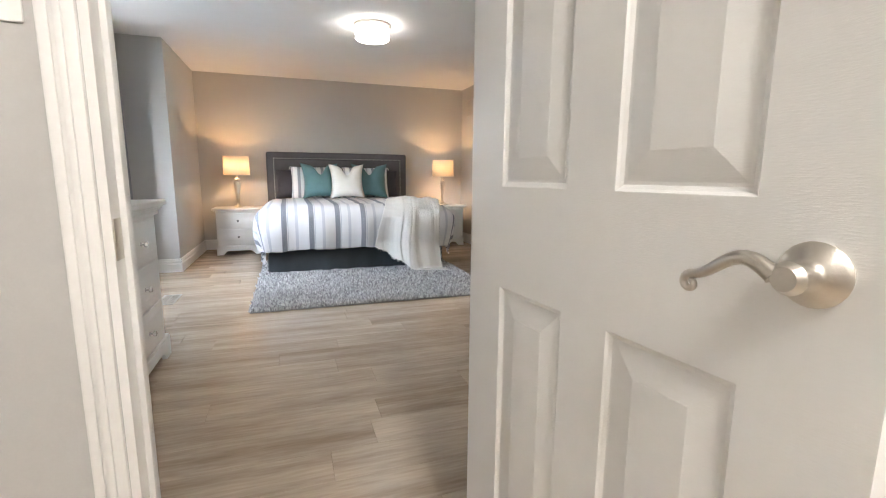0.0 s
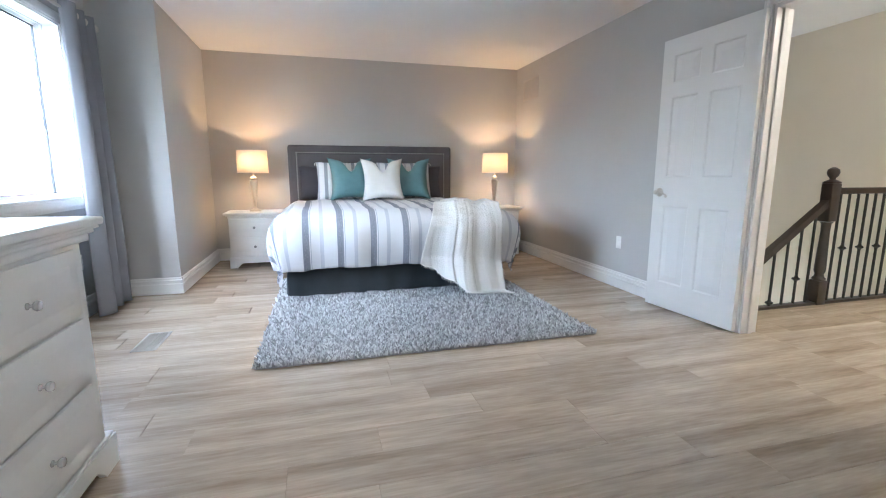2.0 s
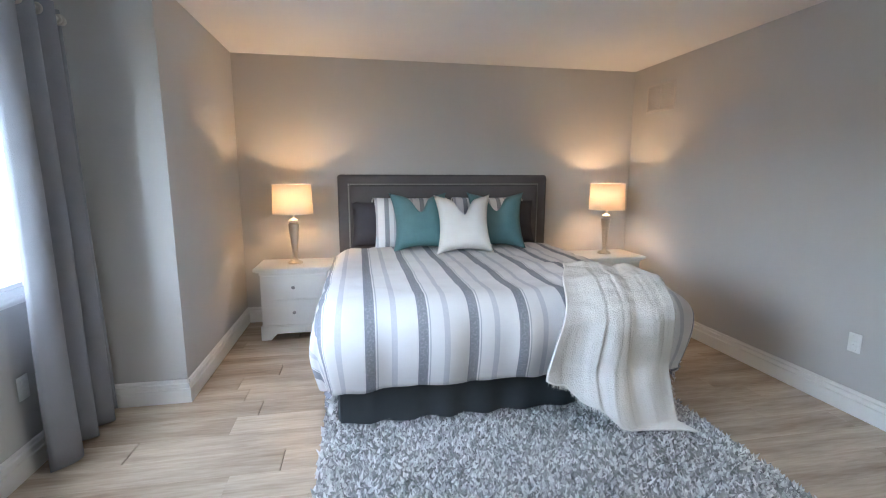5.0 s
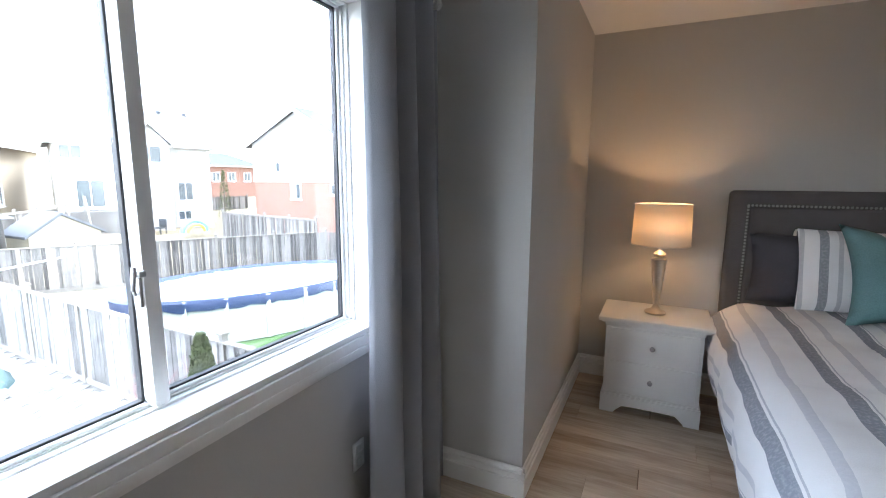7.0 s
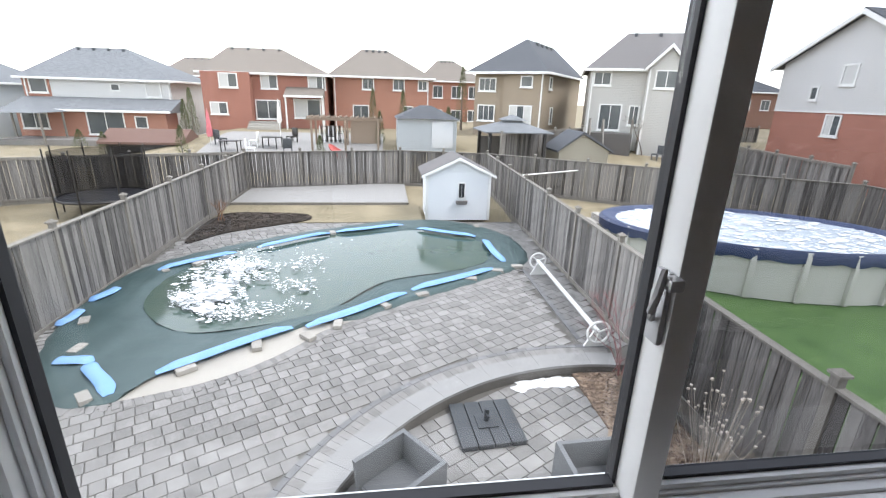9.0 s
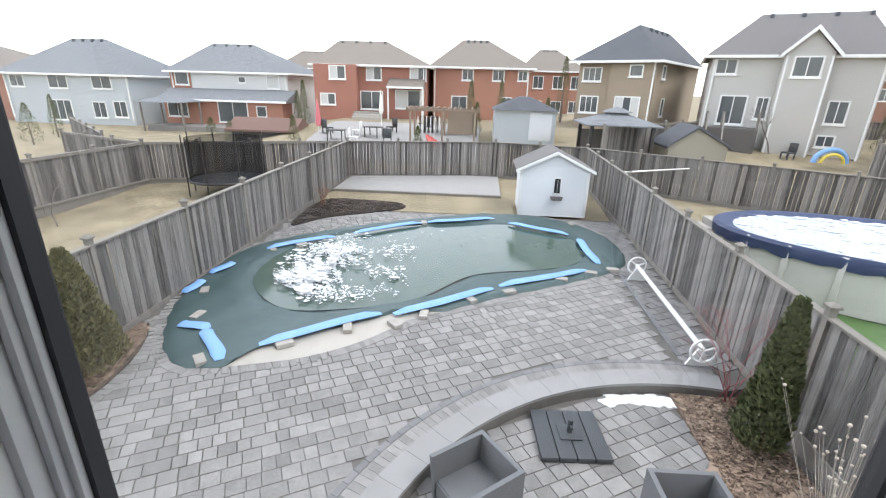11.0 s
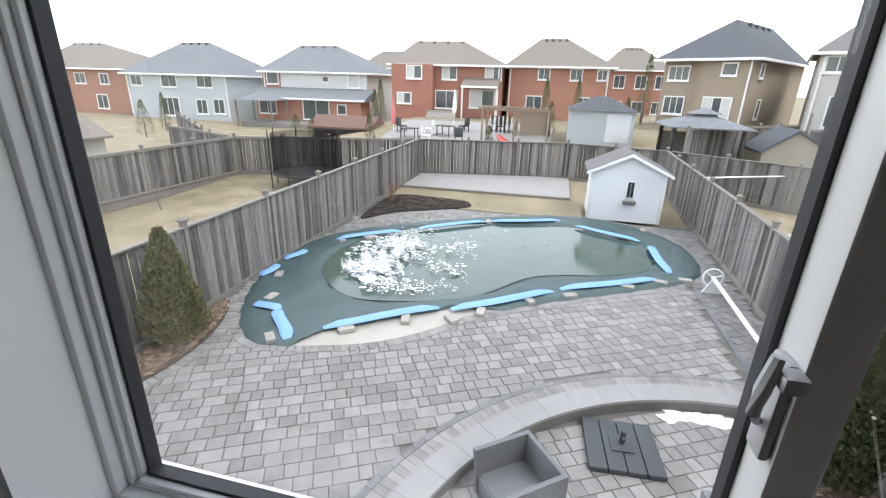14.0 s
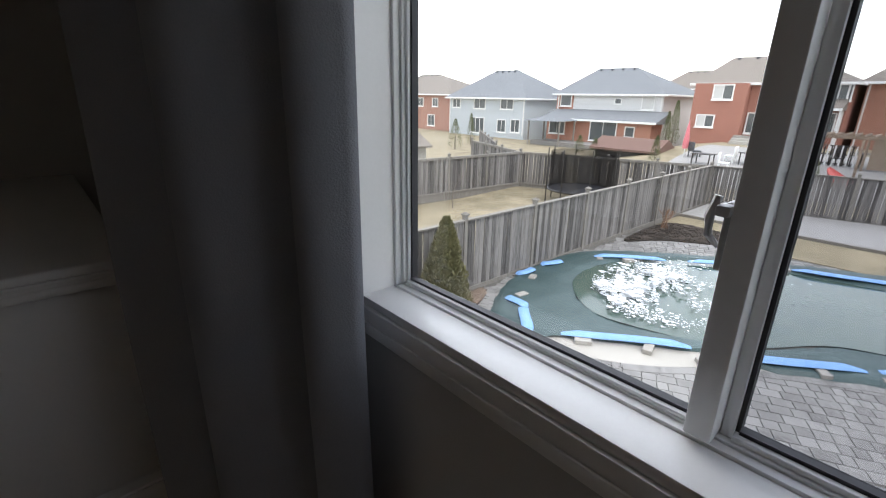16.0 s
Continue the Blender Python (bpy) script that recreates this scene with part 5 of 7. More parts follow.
def on_pool(r):
    while True:
        x, y = (r.gauss(-11.6, 0.9), r.gauss(0.35, 0.55)) if r.random() < 0.66 else (r.gauss(-11.8, 1.3), r.gauss(1.6, 1.0))
        if inside((x, y), [cen + (q - cen) * 0.93 for q in WATER]) and 0.6 * noise.noise((x * 1.5, y * 1.1, 8)) + 0.9 * noise.noise((x * 7, y * 4.5, 2)) > 0.0 + 0.20 * max(0, y - 0.6):
            return x, y


tagged(flakes(9500, on_pool, 0.017, 3, GZ + 0.034), "patches of slush and snow on the pool cover", "snow", kind="stuff")
tagged(flakes(90, lambda r: (r.gauss(-8.03 + 0.25, 0.05), r.uniform(6.2, 7.5)), 0.07, 4, LOW + 0.024), "melting snow along the stone step", "snow", kind="stuff")


def water_tube(x0, y0, x1, y1, wide=0.115):
    """A half-filled plastic weight bag lying along the cover's edge."""
    d = Vector((x1 - x0, y1 - y0))
    L = d.length
    bm = bmesh.new()
    n = 16
    rings = []
    for i in range(n + 1):
        f = i / n
        w_ = wide * (0.55 + 0.45 * min(1, 8 * min(f, 1 - f))) * (1 + 0.12 * noise.noise((f * 6, x0, 0)))
        h_ = 0.085 * min(1, 0.25 + 6 * min(f, 1 - f))
        off = 0.03 * math.sin(f * 5 + x0)
        rings.append([bm.verts.new((f * L, off + w_ * math.cos(q * math.pi / 4), h_ * 0.5 + h_ * 0.5 * math.sin(q * math.pi / 4))) for q in range(8)])
    for a_, b_ in zip(rings, rings[1:]):
        for q in range(8):
            bm.faces.new((a_[q], a_[(q + 1) % 8], b_[(q + 1) % 8], b_[q]))
    bm.faces.new(rings[0][::-1])
    bm.faces.new(rings[-1])
    bmesh.ops.recalc_face_normals(bm, faces=bm.faces)
    ob = new("water_bag", mesh_of("water_bag", bm, M_BLUE))
    ob.matrix_basis = pose(x0, y0, GZ + 0.085, 0, 0, math.degrees(math.atan2(d.y, d.x)))
    smooth(tagged(ob, "pale blue plastic water bag weighing down the cover", "water bag", "water bags round the pool"))


for seg in ((-8.25, 0.52, -9.6, 2.36), (-9.6, 2.62, -11.05, 4.6), (-11.2, 4.75, -12.5, 6.95), (-13.0, 7.35, -15.0, 7.2), (-16.35, 5.2, -15.35, 7.0), (-14.5, 0.45, -15.9, 2.35),
            (-16.0, 2.55, -16.8, 4.75), (-12.8, -1.45, -14.1, 0.0), (-9.95, -1.92, -10.6, -1.86), (-11.0, -1.94, -11.7, -1.76), (-8.72, -1.2, -8.6, -0.6), (-8.6, -0.62, -7.7, 0.12)):
    water_tube(*seg)
BLOCK = mesh_of("stone_block", B(-0.15, 0.15, -0.085, 0.085, 0, 0.085, 0.012), M_STONE)
rng = random.Random(8)
for x, y in ((-7.7, -0.2), (-9.1, -1.1), (-10.15, -1.6), (-8.34, 0.94), (-9.0, 1.86), (-9.26, 2.7), (-9.7, 3.2), (-10.5, 4.1), (-11.0, 4.95), (-11.87, 6.23), (-12.37, 7.03), (-12.66, 7.64), (-12.83, -1.3), (-13.3, -0.68), (-16.0, 2.42), (-16.8, 4.56), (-16.6, 7.3)):
    o = tagged(new("stone_block", BLOCK), "rough grey stone block holding the cover down", "stone block", "blocks round the pool")
    o.matrix_basis = pose(x, y, GZ + 0.028, 0, 0, rng.uniform(0, 180))

# raised terrace, grass strip and beds at the back
M_GRAVELP = mat("pale_pavers", (0.25, 0.245, 0.235), (0.36, 0.35, 0.335), 9, 0.95, 0.8, 70)
setting("terrace", B(-24.6, -20.3, -2.05, 5.1, GZ - 0.2, GZ + 0.09, 0.01), M_GRAVELP, "raised pale gravel terrace along the back fence", "terrace")
tr = new("timber_edge", mesh_of("timber_edge", B(-20.3, -20.18, -2.05, 5.1, GZ - 0.1, GZ + 0.12, 0.01), M_POST))
tagged(tr, "weathered timber edging of the terrace", "edging", "", "structure")
setting("grass_strip", B(-20.18, -17.5, -2.0, 5.5, GZ - 0.2, GZ + 0.02, 0.01), M_LAWN, "strip of straw-coloured grass beyond the pool", "lawn")
bm = bmesh.new()
SOILLINE = spline([(-15.2, -1.78), (-16.2, -0.95), (-17.0, 0.28), (-17.8, 1.4), (-18.5, 1.15), (-18.75, -0.3), (-18.4, -1.85)], 5)
prism(bm, [tuple(p) for p in SOILLINE], GZ - 0.1, GZ + 0.05, 2)
setting("flower_bed", bm, M_SOIL, "dark empty flower bed in the corner by the fence", "flower bed")
bm = bmesh.new()
prism(bm, [tuple(p) for p in BEDLINE], GZ - 0.1, GZ + 0.035, 2)
setting("planting_bed", bm, M_BED, "mulched bed beside the fence under a small cedar", "flower bed")
for p0, p1 in zip(BEDLINE, BEDLINE[1:]):
    n_ = max(1, round((p1 - p0).length / 0.115))
    for q in range(n_):
        c, e = p0.lerp(p1, (q + 0.5) / n_), p1 - p0
        piece("soldier_paver", sol, patio, pose(c.x, c.y, GZ + 0.004, 0, 0, math.degrees(math.atan2(e.y, e.x)) + 90))
setting("mulch_bed", B(-8.0, -2.4, 7.30, 8.42, LOW - 0.05, LOW + 0.05, 0.02), M_MULCH, "bed of brown wood mulch along the fence", "flower bed")
M_CHIP = mat("bark_chips", (0.07, 0.045, 0.033), (0.40, 0.30, 0.22), 8, 1.0, 0.4, 40, vary=1.0, contrast=0.5)
tagged(flakes(9000, lambda r: (r.uniform(-7.95, -3.6), r.uniform(7.33, 8.38)), 0.019, 21, LOW + 0.052, M_CHIP, "bark_litter", 0.02), "brown bark chips and dry leaves along the fence", "mulch", kind="stuff")
tagged(flakes(4200, lambda r: (lambda x_: (x_, r.uniform(FL + 0.12, FL + 0.02 + 0.78 * max(0.05, math.sin(math.pi * (x_ + 8.85) / 3.9)) ** 0.6)))(r.uniform(-8.7, -5.1)), 0.018, 22, GZ + 0.037, M_CHIP, "bark_litter", 0.02), "brown bark chips under the small cedar", "mulch", kind="stuff")
M_CLOD = mat("soil_clods", (0.015, 0.012, 0.010), (0.10, 0.08, 0.065), 8, 1.0, 0.4, 40, vary=1.0, contrast=0.5)


def on_soil(r):
    while True:
        p = (r.uniform(-18.8, -15.2), r.uniform(-1.85, 1.4))
        if inside(p, SOILLINE):
            return p


tagged(flakes(3000, on_soil, 0.035, 23, GZ + 0.052, M_CLOD, "soil_clods", 0.03), "dark clods and twigs in the empty bed", "soil", kind="stuff")
setting("lawn_green", prism(bmesh.new(), [(-12.5, 8.88), (-2.4, 8.50), (-2.4, 21.2), (-12.5, 21.2)], GZ - 0.3, GZ - 0.02, 2), M_GREEN, "fresh green turf in the neighbouring yard", "lawn")


# garden shed
def garden_shed():
    s = thing("garden_shed", pose(-17.80, 6.80, GZ), "small white vinyl garden shed with a shingled gable roof", "shed")
    hw, hh, dp = 1.16, 1.76, 1.75
    part("wall", B(-dp, -0.012, -hw, hw, 0, hh), M_SIDING, s, soft=False)
    bd = [mesh_of("siding_board", prism(bmesh.new(), [(-0.010, 0.002), (0.014, 0.0), (-0.002, 0.108), (-0.010, 0.108)], -hw + 0.06, hw - 0.06, 1), M_SIDING)]
    for i in range(16):
        piece("siding_board", bd[0], s, pose(0, 0, i * 0.11))
    bm = prism(bmesh.new(), [(-hw, hh), (hw, hh), (0, hh + 0.56)], -dp, 0.0, 0)
    part("gable", bm, M_SIDING, s, soft=False)
    for sy in (-1, 1):
        part("corner_trim", B(-0.05, 0.022, sy * hw - 0.05, sy * hw + 0.05, 0, hh, 0.004), M_PVC, s)
        d_ = Vector((0, sy * hw, -0.56)).normalized()
        bm = bmesh.new()
        prism(bm, [(0, hh + 0.59), (sy * (hw + 0.20), hh + 0.59 - 0.5 * (hw + 0.20) * 0.965), (sy * (hw + 0.20), hh + 0.55 - 0.5 * (hw + 0.20) * 0.965), (0, hh + 0.55)], -dp - 0.15, 0.16, 0)
        part("roof_slope", bm, M_SHINGLE, s, "grey brown asphalt shingles", soft=False)
        bm = bmesh.new()
        prism(bm, [(0, hh + 0.575), (sy * (hw + 0.21), hh + 0.575 - 0.5 * (hw + 0.21) * 0.965), (sy * (hw + 0.21), hh + 0.48 - 0.5 * (hw + 0.21) * 0.965), (0, hh + 0.47)], 0.155, 0.185, 0)
        part("fascia", bm, M_PVC, s, soft=False)
    w_ = part("window", B(0.0, 0.03, -0.02, 0.26, 0.80, 1.42, 0.004), M_PVC, s)
    M_DKGLASS = mat("dark_glass", (0.015, 0.017, 0.02), (0.03, 0.034, 0.04), 2, 0.06, 0)
    part("pane", B(0.028, 0.034, 0.02, 0.22, 0.86, 1.38), M_DKGLASS, w_, soft=False)
    part("mullion", B(0.034, 0.038, 0.115, 0.125, 0.86, 1.38), M_PVC, w_, soft=False)
    fb = part("flower_box", prism(bmesh.new(), [(-0.10, 0.74), (0.34, 0.74), (0.30, 0.62), (-0.06, 0.62)], 0.02, 0.15, 0), M_FENCE, s, "brown flower box", soft=False)
    return s


garden_shed()


def conifer(name, x, y, z, h, r, leaves, label, material, seed):
    t = thing(name, pose(x, y, z), label, "tree")
    part("trunk", rod(bmesh.new(), (0, 0, 0), (0, 0, h * 0.9), 0.045 * h / 2, 0.008, 7), M_BARK, t)
    rng = random.Random(seed)
    vs, fs = [], []
    for i in range(leaves):
        f = rng.random() ** 0.8
        a = rng.uniform(0, 2 * math.pi)
        lump = 1 + 0.22 * noise.noise((math.cos(a) * 1.7, math.sin(a) * 1.7, f * 5 + seed))
        env = r * lump * (1 - f) ** 0.75 * min(1, 0.55 + f * 4) + 0.03
        rr = env * rng.uniform(0.55, 1.04)
        c = Vector((rr * math.cos(a), rr * math.sin(a), 0.06 * h + f * h * 0.95))
        up = Vector((0.55 * math.cos(a) + rng.gauss(0, 0.25), 0.55 * math.sin(a) + rng.gauss(0, 0.25), 1)).normalized()
        side = up.cross(Vector((math.cos(a + rng.gauss(0, 0.7)), math.sin(a + rng.gauss(0, 0.7)), 0))).normalized()
        l, w_ = rng.uniform(0.04, 0.085) * (h / 2) ** 0.5, rng.uniform(0.012, 0.025) * (h / 2) ** 0.5
        b0 = len(vs)
        vs += [c - side * w_ * 0.4, c + side * w_ * 0.4, c + up * l * 0.6 + side * w_, c + up * l, c + up * l * 0.6 - side * w_]
        fs.append((b0, b0 + 1, b0 + 2, b0 + 3, b0 + 4))
    me = bpy.data.meshes.new("crown")
    me.from_pydata(vs, [], fs)
    me.materials.append(material)
    c = new("crown", me)
    c.parent = t
    return t


conifer("cedar_tree", -7.2, -1.62, GZ + 0.03, 2.0, 0.54, 11000, "small bronzed cedar tree in the mulched bed", M_CEDAR2, 1)
conifer("cedar_tree", -6.83, 7.95, LOW + 0.04, 2.2, 0.31, 11000, "small dark green cedar tree beside the fence", M_CEDAR, 2)


def bare_shrub(name, x, y, z, h, spread, stems, material, label, seed, twig=0.006, cat="shrub"):
    """Leafless plant: forking tapered stems."""
    rng = random.Random(seed)
    bm = bmesh.new()

    def grow(p, d, l, r, depth):
        q = p + d * l
        mid = p + d * l * 0.5 + Vector((rng.gauss(0, 0.05), rng.gauss(0, 0.05), 0)) * l
        tube(bm, [p, mid, q], [r, r * 0.85, r * 0.65], 4)
        if depth > 0:
            for _ in range(rng.choice((2, 3))):
                nd = (d + Vector((rng.gauss(0, spread), rng.gauss(0, spread), rng.uniform(0, 0.4)))).normalized()
                grow(q, nd, l * rng.uniform(0.55, 0.8), r * 0.6, depth - 1)
    for s in range(stems):
        d = Vector((rng.gauss(0, spread * 0.5), rng.gauss(0, spread * 0.5), 1)).normalized()
        grow(Vector((rng.gauss(0, 0.06), rng.gauss(0, 0.06), 0)), d, h * 0.38, twig * (2.2 if stems > 1 else 6), 4 if stems == 1 else 3)
    t = thing(name, pose(x, y, z), label, cat)
    part("branches", bm, material, t)
    return t


bare_shrub("red_shrub", -7.85, 8.1, LOW + 0.04, 1.75, 0.6, 11, M_REDTWIG, "leafless red-twigged shrub beside the fence", 3, 0.0036)
bare_shrub("dry_shrub", -17.6, -1.55, GZ + 0.04, 0.85, 0.5, 7, mat("dry_twigs", (0.24, 0.13, 0.075), (0.33, 0.19, 0.12), 5, 0.9), "dry brown twiggy shrub in the soil bed", 4)
bare_shrub("young_tree", -14.6, -9.1, GZ - 0.2, 2.0, 0.6, 1, M_BARK, "young leafless tree on the neighbouring lawn", 5, 0.005, "tree")
bare_shrub("bare_tree", -30.5, 21.3, -1.9, 3.2, 0.55, 1, M_BARK, "leafless spreading tree before the grey house", 6, 0.008, "tree")
bare_shrub("bare_tree", -13.5, 30.0, GZ, 8.0, 0.32, 1, M_BARK, "tall slender leafless tree beside the brick house", 7, 0.010, "tree")
bare_shrub("seed_shrub", -5.6, 8.05, LOW + 0.04, 0.75, 0.5, 6, mat("pale_seedheads", (0.32, 0.25, 0.18), (0.5, 0.42, 0.33), 5, 0.9), "dry shrub with pale seed heads in the mulch", 8, 0.003)

heads = bmesh.new()
rng = random.Random(17)
for i in range(70):
    x_, y_, z_ = rng.gauss(0, 0.32), rng.uniform(-0.25, 0.2), rng.uniform(0.35, 1.5)
    b = bmesh.new()
    bmesh.ops.create_icosphere(b, subdivisions=1, radius=rng.uniform(0.012, 0.024), matrix=Matrix.Translation((x_, y_, z_)))
    join(heads, b)
    rod(heads, (x_ * 0.25, y_ * 0.3, 0.0), (x_, y_, z_), 0.0028, 0.0016, 4)
sh = bpy.data.objects["seed_shrub"]
tagged(part("seed_heads", heads, mat("seed_fluff", (0.42, 0.36, 0.29), (0.62, 0.56, 0.48), 9, 0.95), sh, "pale dry seed heads"), kind="stuff")

# pool cover reel: pole with a spoked wheel at each end
reel = thing("cover_reel", pose(-10.4, 8.02, GZ), "white pool cover reel with spoked hand wheels", "pool reel")
part("pole", rod(bmesh.new(), (-1.9, 0.06, 0.36), (1.88, -0.05, 0.36), 0.045, seg=14), M_PVC, reel)
for x_, y_ in ((-1.9, 0.06), (1.88, -0.05)):
    bm = bmesh.new()
    tube(bm, [(x_, y_ + 0.21 * math.cos(2 * math.pi * i / 28), 0.36 + 0.21 * math.sin(2 * math.pi * i / 28)) for i in range(29)], 0.024, 8)
    wheel = part("hand_wheel", bm, M_PVC, reel)
    for q in range(3):
        a = 2 * math.pi * q / 3 + 0.4
        part("spoke", rod(bmesh.new(), (x_, y_, 0.36), (x_, y_ + 0.20 * math.cos(a), 0.36 + 0.20 * math.sin(a)), 0.018, seg=8), M_PVC, wheel)
    part("stand", prism(bmesh.new(), [(y_ - 0.22, 0.0), (y_ + 0.22, 0.0), (y_ + 0.03, 0.36), (y_ - 0.03, 0.36)], x_ - 0.02 + (0.1 if x_ < 0 else -0.1), x_ + 0.02 + (0.1 if x_ < 0 else -0.1), 0), M_PVC, reel)

# umbrella base and two lounge chairs on the lower patio
ub = thing("umbrella_base", pose(-6.86, 5.55, LOW + 0.02, 0, 0, 4), "square charcoal resin umbrella base with a short tube", "umbrella base")
for i in range(4):
    part("weight_plate", B(-0.46, 0.46, -0.46 + i * 0.232, -0.46 + i * 0.232 + 0.226, 0, 0.085, 0.02), M_DKPL, ub)
part("centre_plate", B(-0.15, 0.15, -0.15, 0.15, 0.085, 0.105, 0.006), M_DKPL, ub)
part("tube", rod(bmesh.new(), (0, 0, 0.10), (0, 0, 0.30), 0.035, seg=14), M_DKPL, ub)
part("knob", rod(bmesh.new(), (0.03, 0, 0.22), (0.09, 0, 0.22), 0.018, seg=8), M_DKPL, ub)


def lounge_chair(at, label):
    """Boxy resin tub chair with no cushion."""
    c = thing("patio_chair", at, label, "chair", "chairs on the patio")
    w_, d_, h_ = 0.74, 0.74, 0.66
    t_ = 0.055
    part("armrest", prism(bmesh.new(), [(-d_ / 2, 0), (d_ / 2 - 0.05, 0), (d_ / 2, h_), (-d_ / 2, h_)], -w_ / 2, -w_ / 2 + t_, 0), M_GREYPL, c, soft=False)
    part("armrest", prism(bmesh.new(), [(-d_ / 2, 0), (d_ / 2 - 0.05, 0), (d_ / 2, h_), (-d_ / 2, h_)], w_ / 2 - t_, w_ / 2, 0), M_GREYPL, c, soft=False)
    part("backrest", B(-w_ / 2 + t_, w_ / 2 - t_, -d_ / 2, -d_ / 2 + t_, 0, h_, 0.006), M_GREYPL, c)
    part("seat", B(-w_ / 2 + t_, w_ / 2 - t_, -d_ / 2 + t_, d_ / 2 - 0.08, 0.24, 0.29, 0.008), M_GREYPL, c)
    part("front_panel", B(-w_ / 2 + t_, w_ / 2 - t_, d_ / 2 - 0.10, d_ / 2 - 0.06, 0, 0.27, 0.006), M_GREYPL, c)
    return c


lc = lounge_chair(pose(-5.62, 4.28, LOW + 0.02, 0, 0, -52 + 180 + 90), "boxy grey resin patio tub chair without cushion")
copy_thing(lc, pose(-5.40, 6.50, LOW + 0.02, 0, 0, 180 + 92))

# round pool of the neighbours
PA, PB, PCX, PCY, PT = 3.75, 2.15, -12.35, 13.95, radians(22)


def oval(a, f=1.0):
    u, v = PA * f * math.cos(a), PB * f * math.sin(a)
    return (PCX + u * math.sin(PT) - v * math.cos(PT), PCY + u * math.cos(PT) + v * math.sin(PT))


ap = thing("above_ground_pool", pose(0, 0, 0), "oval above-ground pool with cream walls and navy winter cover", "swimming pool")
n = 44
for i in range(n):
    a0, a1 = 2 * math.pi * i / n, 2 * math.pi * (i + 1) / n
    if i % 2 == 0:
        am = 2 * math.pi * (i + 2) / n
        pts = [oval(a0), oval(a1), oval(am), oval(am, 0.985), oval(a1, 0.985), oval(a0, 0.985)]
        part("wall_panel", prism(bmesh.new(), pts, GZ, GZ + 1.22, 2), M_POOLWALL, ap, soft=False)
        x_, y_ = oval(a0, 1.01)
        part("upright", B(-0.06, 0.06, -0.05, 0.05, 0, 1.24, 0.012), M_POOLWALL, ap, at=pose(x_, y_, GZ, 0, 0, math.degrees(a0 - PT)))
bm = bmesh.new()
rings = []
for i in range(96):
    a = 2 * math.pi * i / 96
    skirt = 0.30 + 0.05 * noise.noise((i * 0.4, 0, 0)) + 0.03 * math.sin(i * 2.1)
    rings.append([bm.verts.new((*oval(a, f + 0.006 * noise.noise((i * 0.9, f * 9, 2))), GZ + z)) for f, z in ((0.90, 1.17), (0.97, 1.25), (1.015, 1.27), (1.035, 1.20), (1.03, 1.27 - skirt))])
for i in range(96):
    for q in range(4):
        bm.faces.new((rings[i][q], rings[(i + 1) % 96][q], rings[(i + 1) % 96][q + 1], rings[i][q + 1]))
bmesh.ops.recalc_face_normals(bm, faces=bm.faces)
part("winter_cover", bm, M_NAVY, ap, "crinkled navy blue winter cover")
bm = bmesh.new()
bm.faces.new([bm.verts.new((*oval(2 * math.pi * i / 60, 0.915), GZ + 1.185)) for i in range(60)])
bmesh.ops.recalc_face_normals(bm, faces=bm.faces)
part("ice", bm, mat("wet_ice", (0.42, 0.50, 0.56), (0.62, 0.68, 0.72), 2, 0.25, 0.2, 12), ap, "wet blue-grey ice")


def on_oval(r):
    while True:
        p = oval(r.uniform(0, 6.28), 0.89 * math.sqrt(r.random()))
        if 0.6 * noise.noise((p[0] * 1.3, p[1] * 1.3, 5)) + 0.9 * noise.noise((p[0] * 5, p[1] * 4, 1)) > -0.10:
            return p


tagged(flakes(1500, on_oval, 0.05, 6, GZ + 1.19), "broken snow crust on the oval pool", "snow", kind="stuff")
st = thing("pool_steps", pose(-16.2, 11.2, GZ - 0.1), "small pale stone steps beside the oval pool", "steps")
for i in range(3):
    part("step", B(-0.4, 0.4, -0.3 + i * 0.28, -0.02 + i * 0.28, 0, 0.3 + 0.2 * i, 0.02), M_STONE, st)
pl = thing("telescopic_pole", pose(-21.3, 12.6, GZ + 1.42), "long white pole hung along the fence", "pole")
part("pole", rod(bmesh.new(), (2.0, -3.0, 0.03), (-0.9, 1.35, -0.12), 0.03, seg=8), M_PVC, pl)

# ---- houses across the yards ----


def brick(name, a, b, mortar):
    m = mat(name, a, b, 1.2, 0.9, 0.2, 40)
    n, l = m.node_tree.nodes, m.node_tree.links
    p = n["Principled BSDF"]
    src = p.inputs["Base Color"].links[0].from_socket
    tex = n.new("ShaderNodeTexBrick")
    tex.inputs["Scale"].default_value = 1.0
    tex.inputs["Brick Width"].default_value, tex.inputs["Row Height"].default_value, tex.inputs["Mortar Size"].default_value = 0.23, 0.075, 0.009
    tex.inputs["Color1"].default_value, tex.inputs["Color2"].default_value = (1, 1, 1, 1), (0.84, 0.84, 0.84, 1)
    tex.inputs["Mortar"].default_value = (*mortar, 1)
    co = n.new("ShaderNodeTexCoord")
    sep, cmb, ad = n.new("ShaderNodeSeparateXYZ"), n.new("ShaderNodeCombineXYZ"), n.new("ShaderNodeMath")
    l.new(co.outputs["Object"], sep.inputs[0])
    l.new(sep.outputs[0], ad.inputs[0])
    l.new(sep.outputs[1], ad.inputs[1])
    l.new(ad.outputs[0], cmb.inputs[0])
    l.new(sep.outputs[2], cmb.inputs[1])
    l.new(cmb.outputs[0], tex.inputs["Vector"])
    mx = n.new("ShaderNodeMix")
    mx.data_type, mx.blend_type = "RGBA", "MULTIPLY"
    mx.inputs[0].default_value = 1.0
    l.new(src, mx.inputs[6])
    l.new(tex.outputs["Color"], mx.inputs[7])
    l.new(mx.outputs[2], p.inputs["Base Color"])
    return m


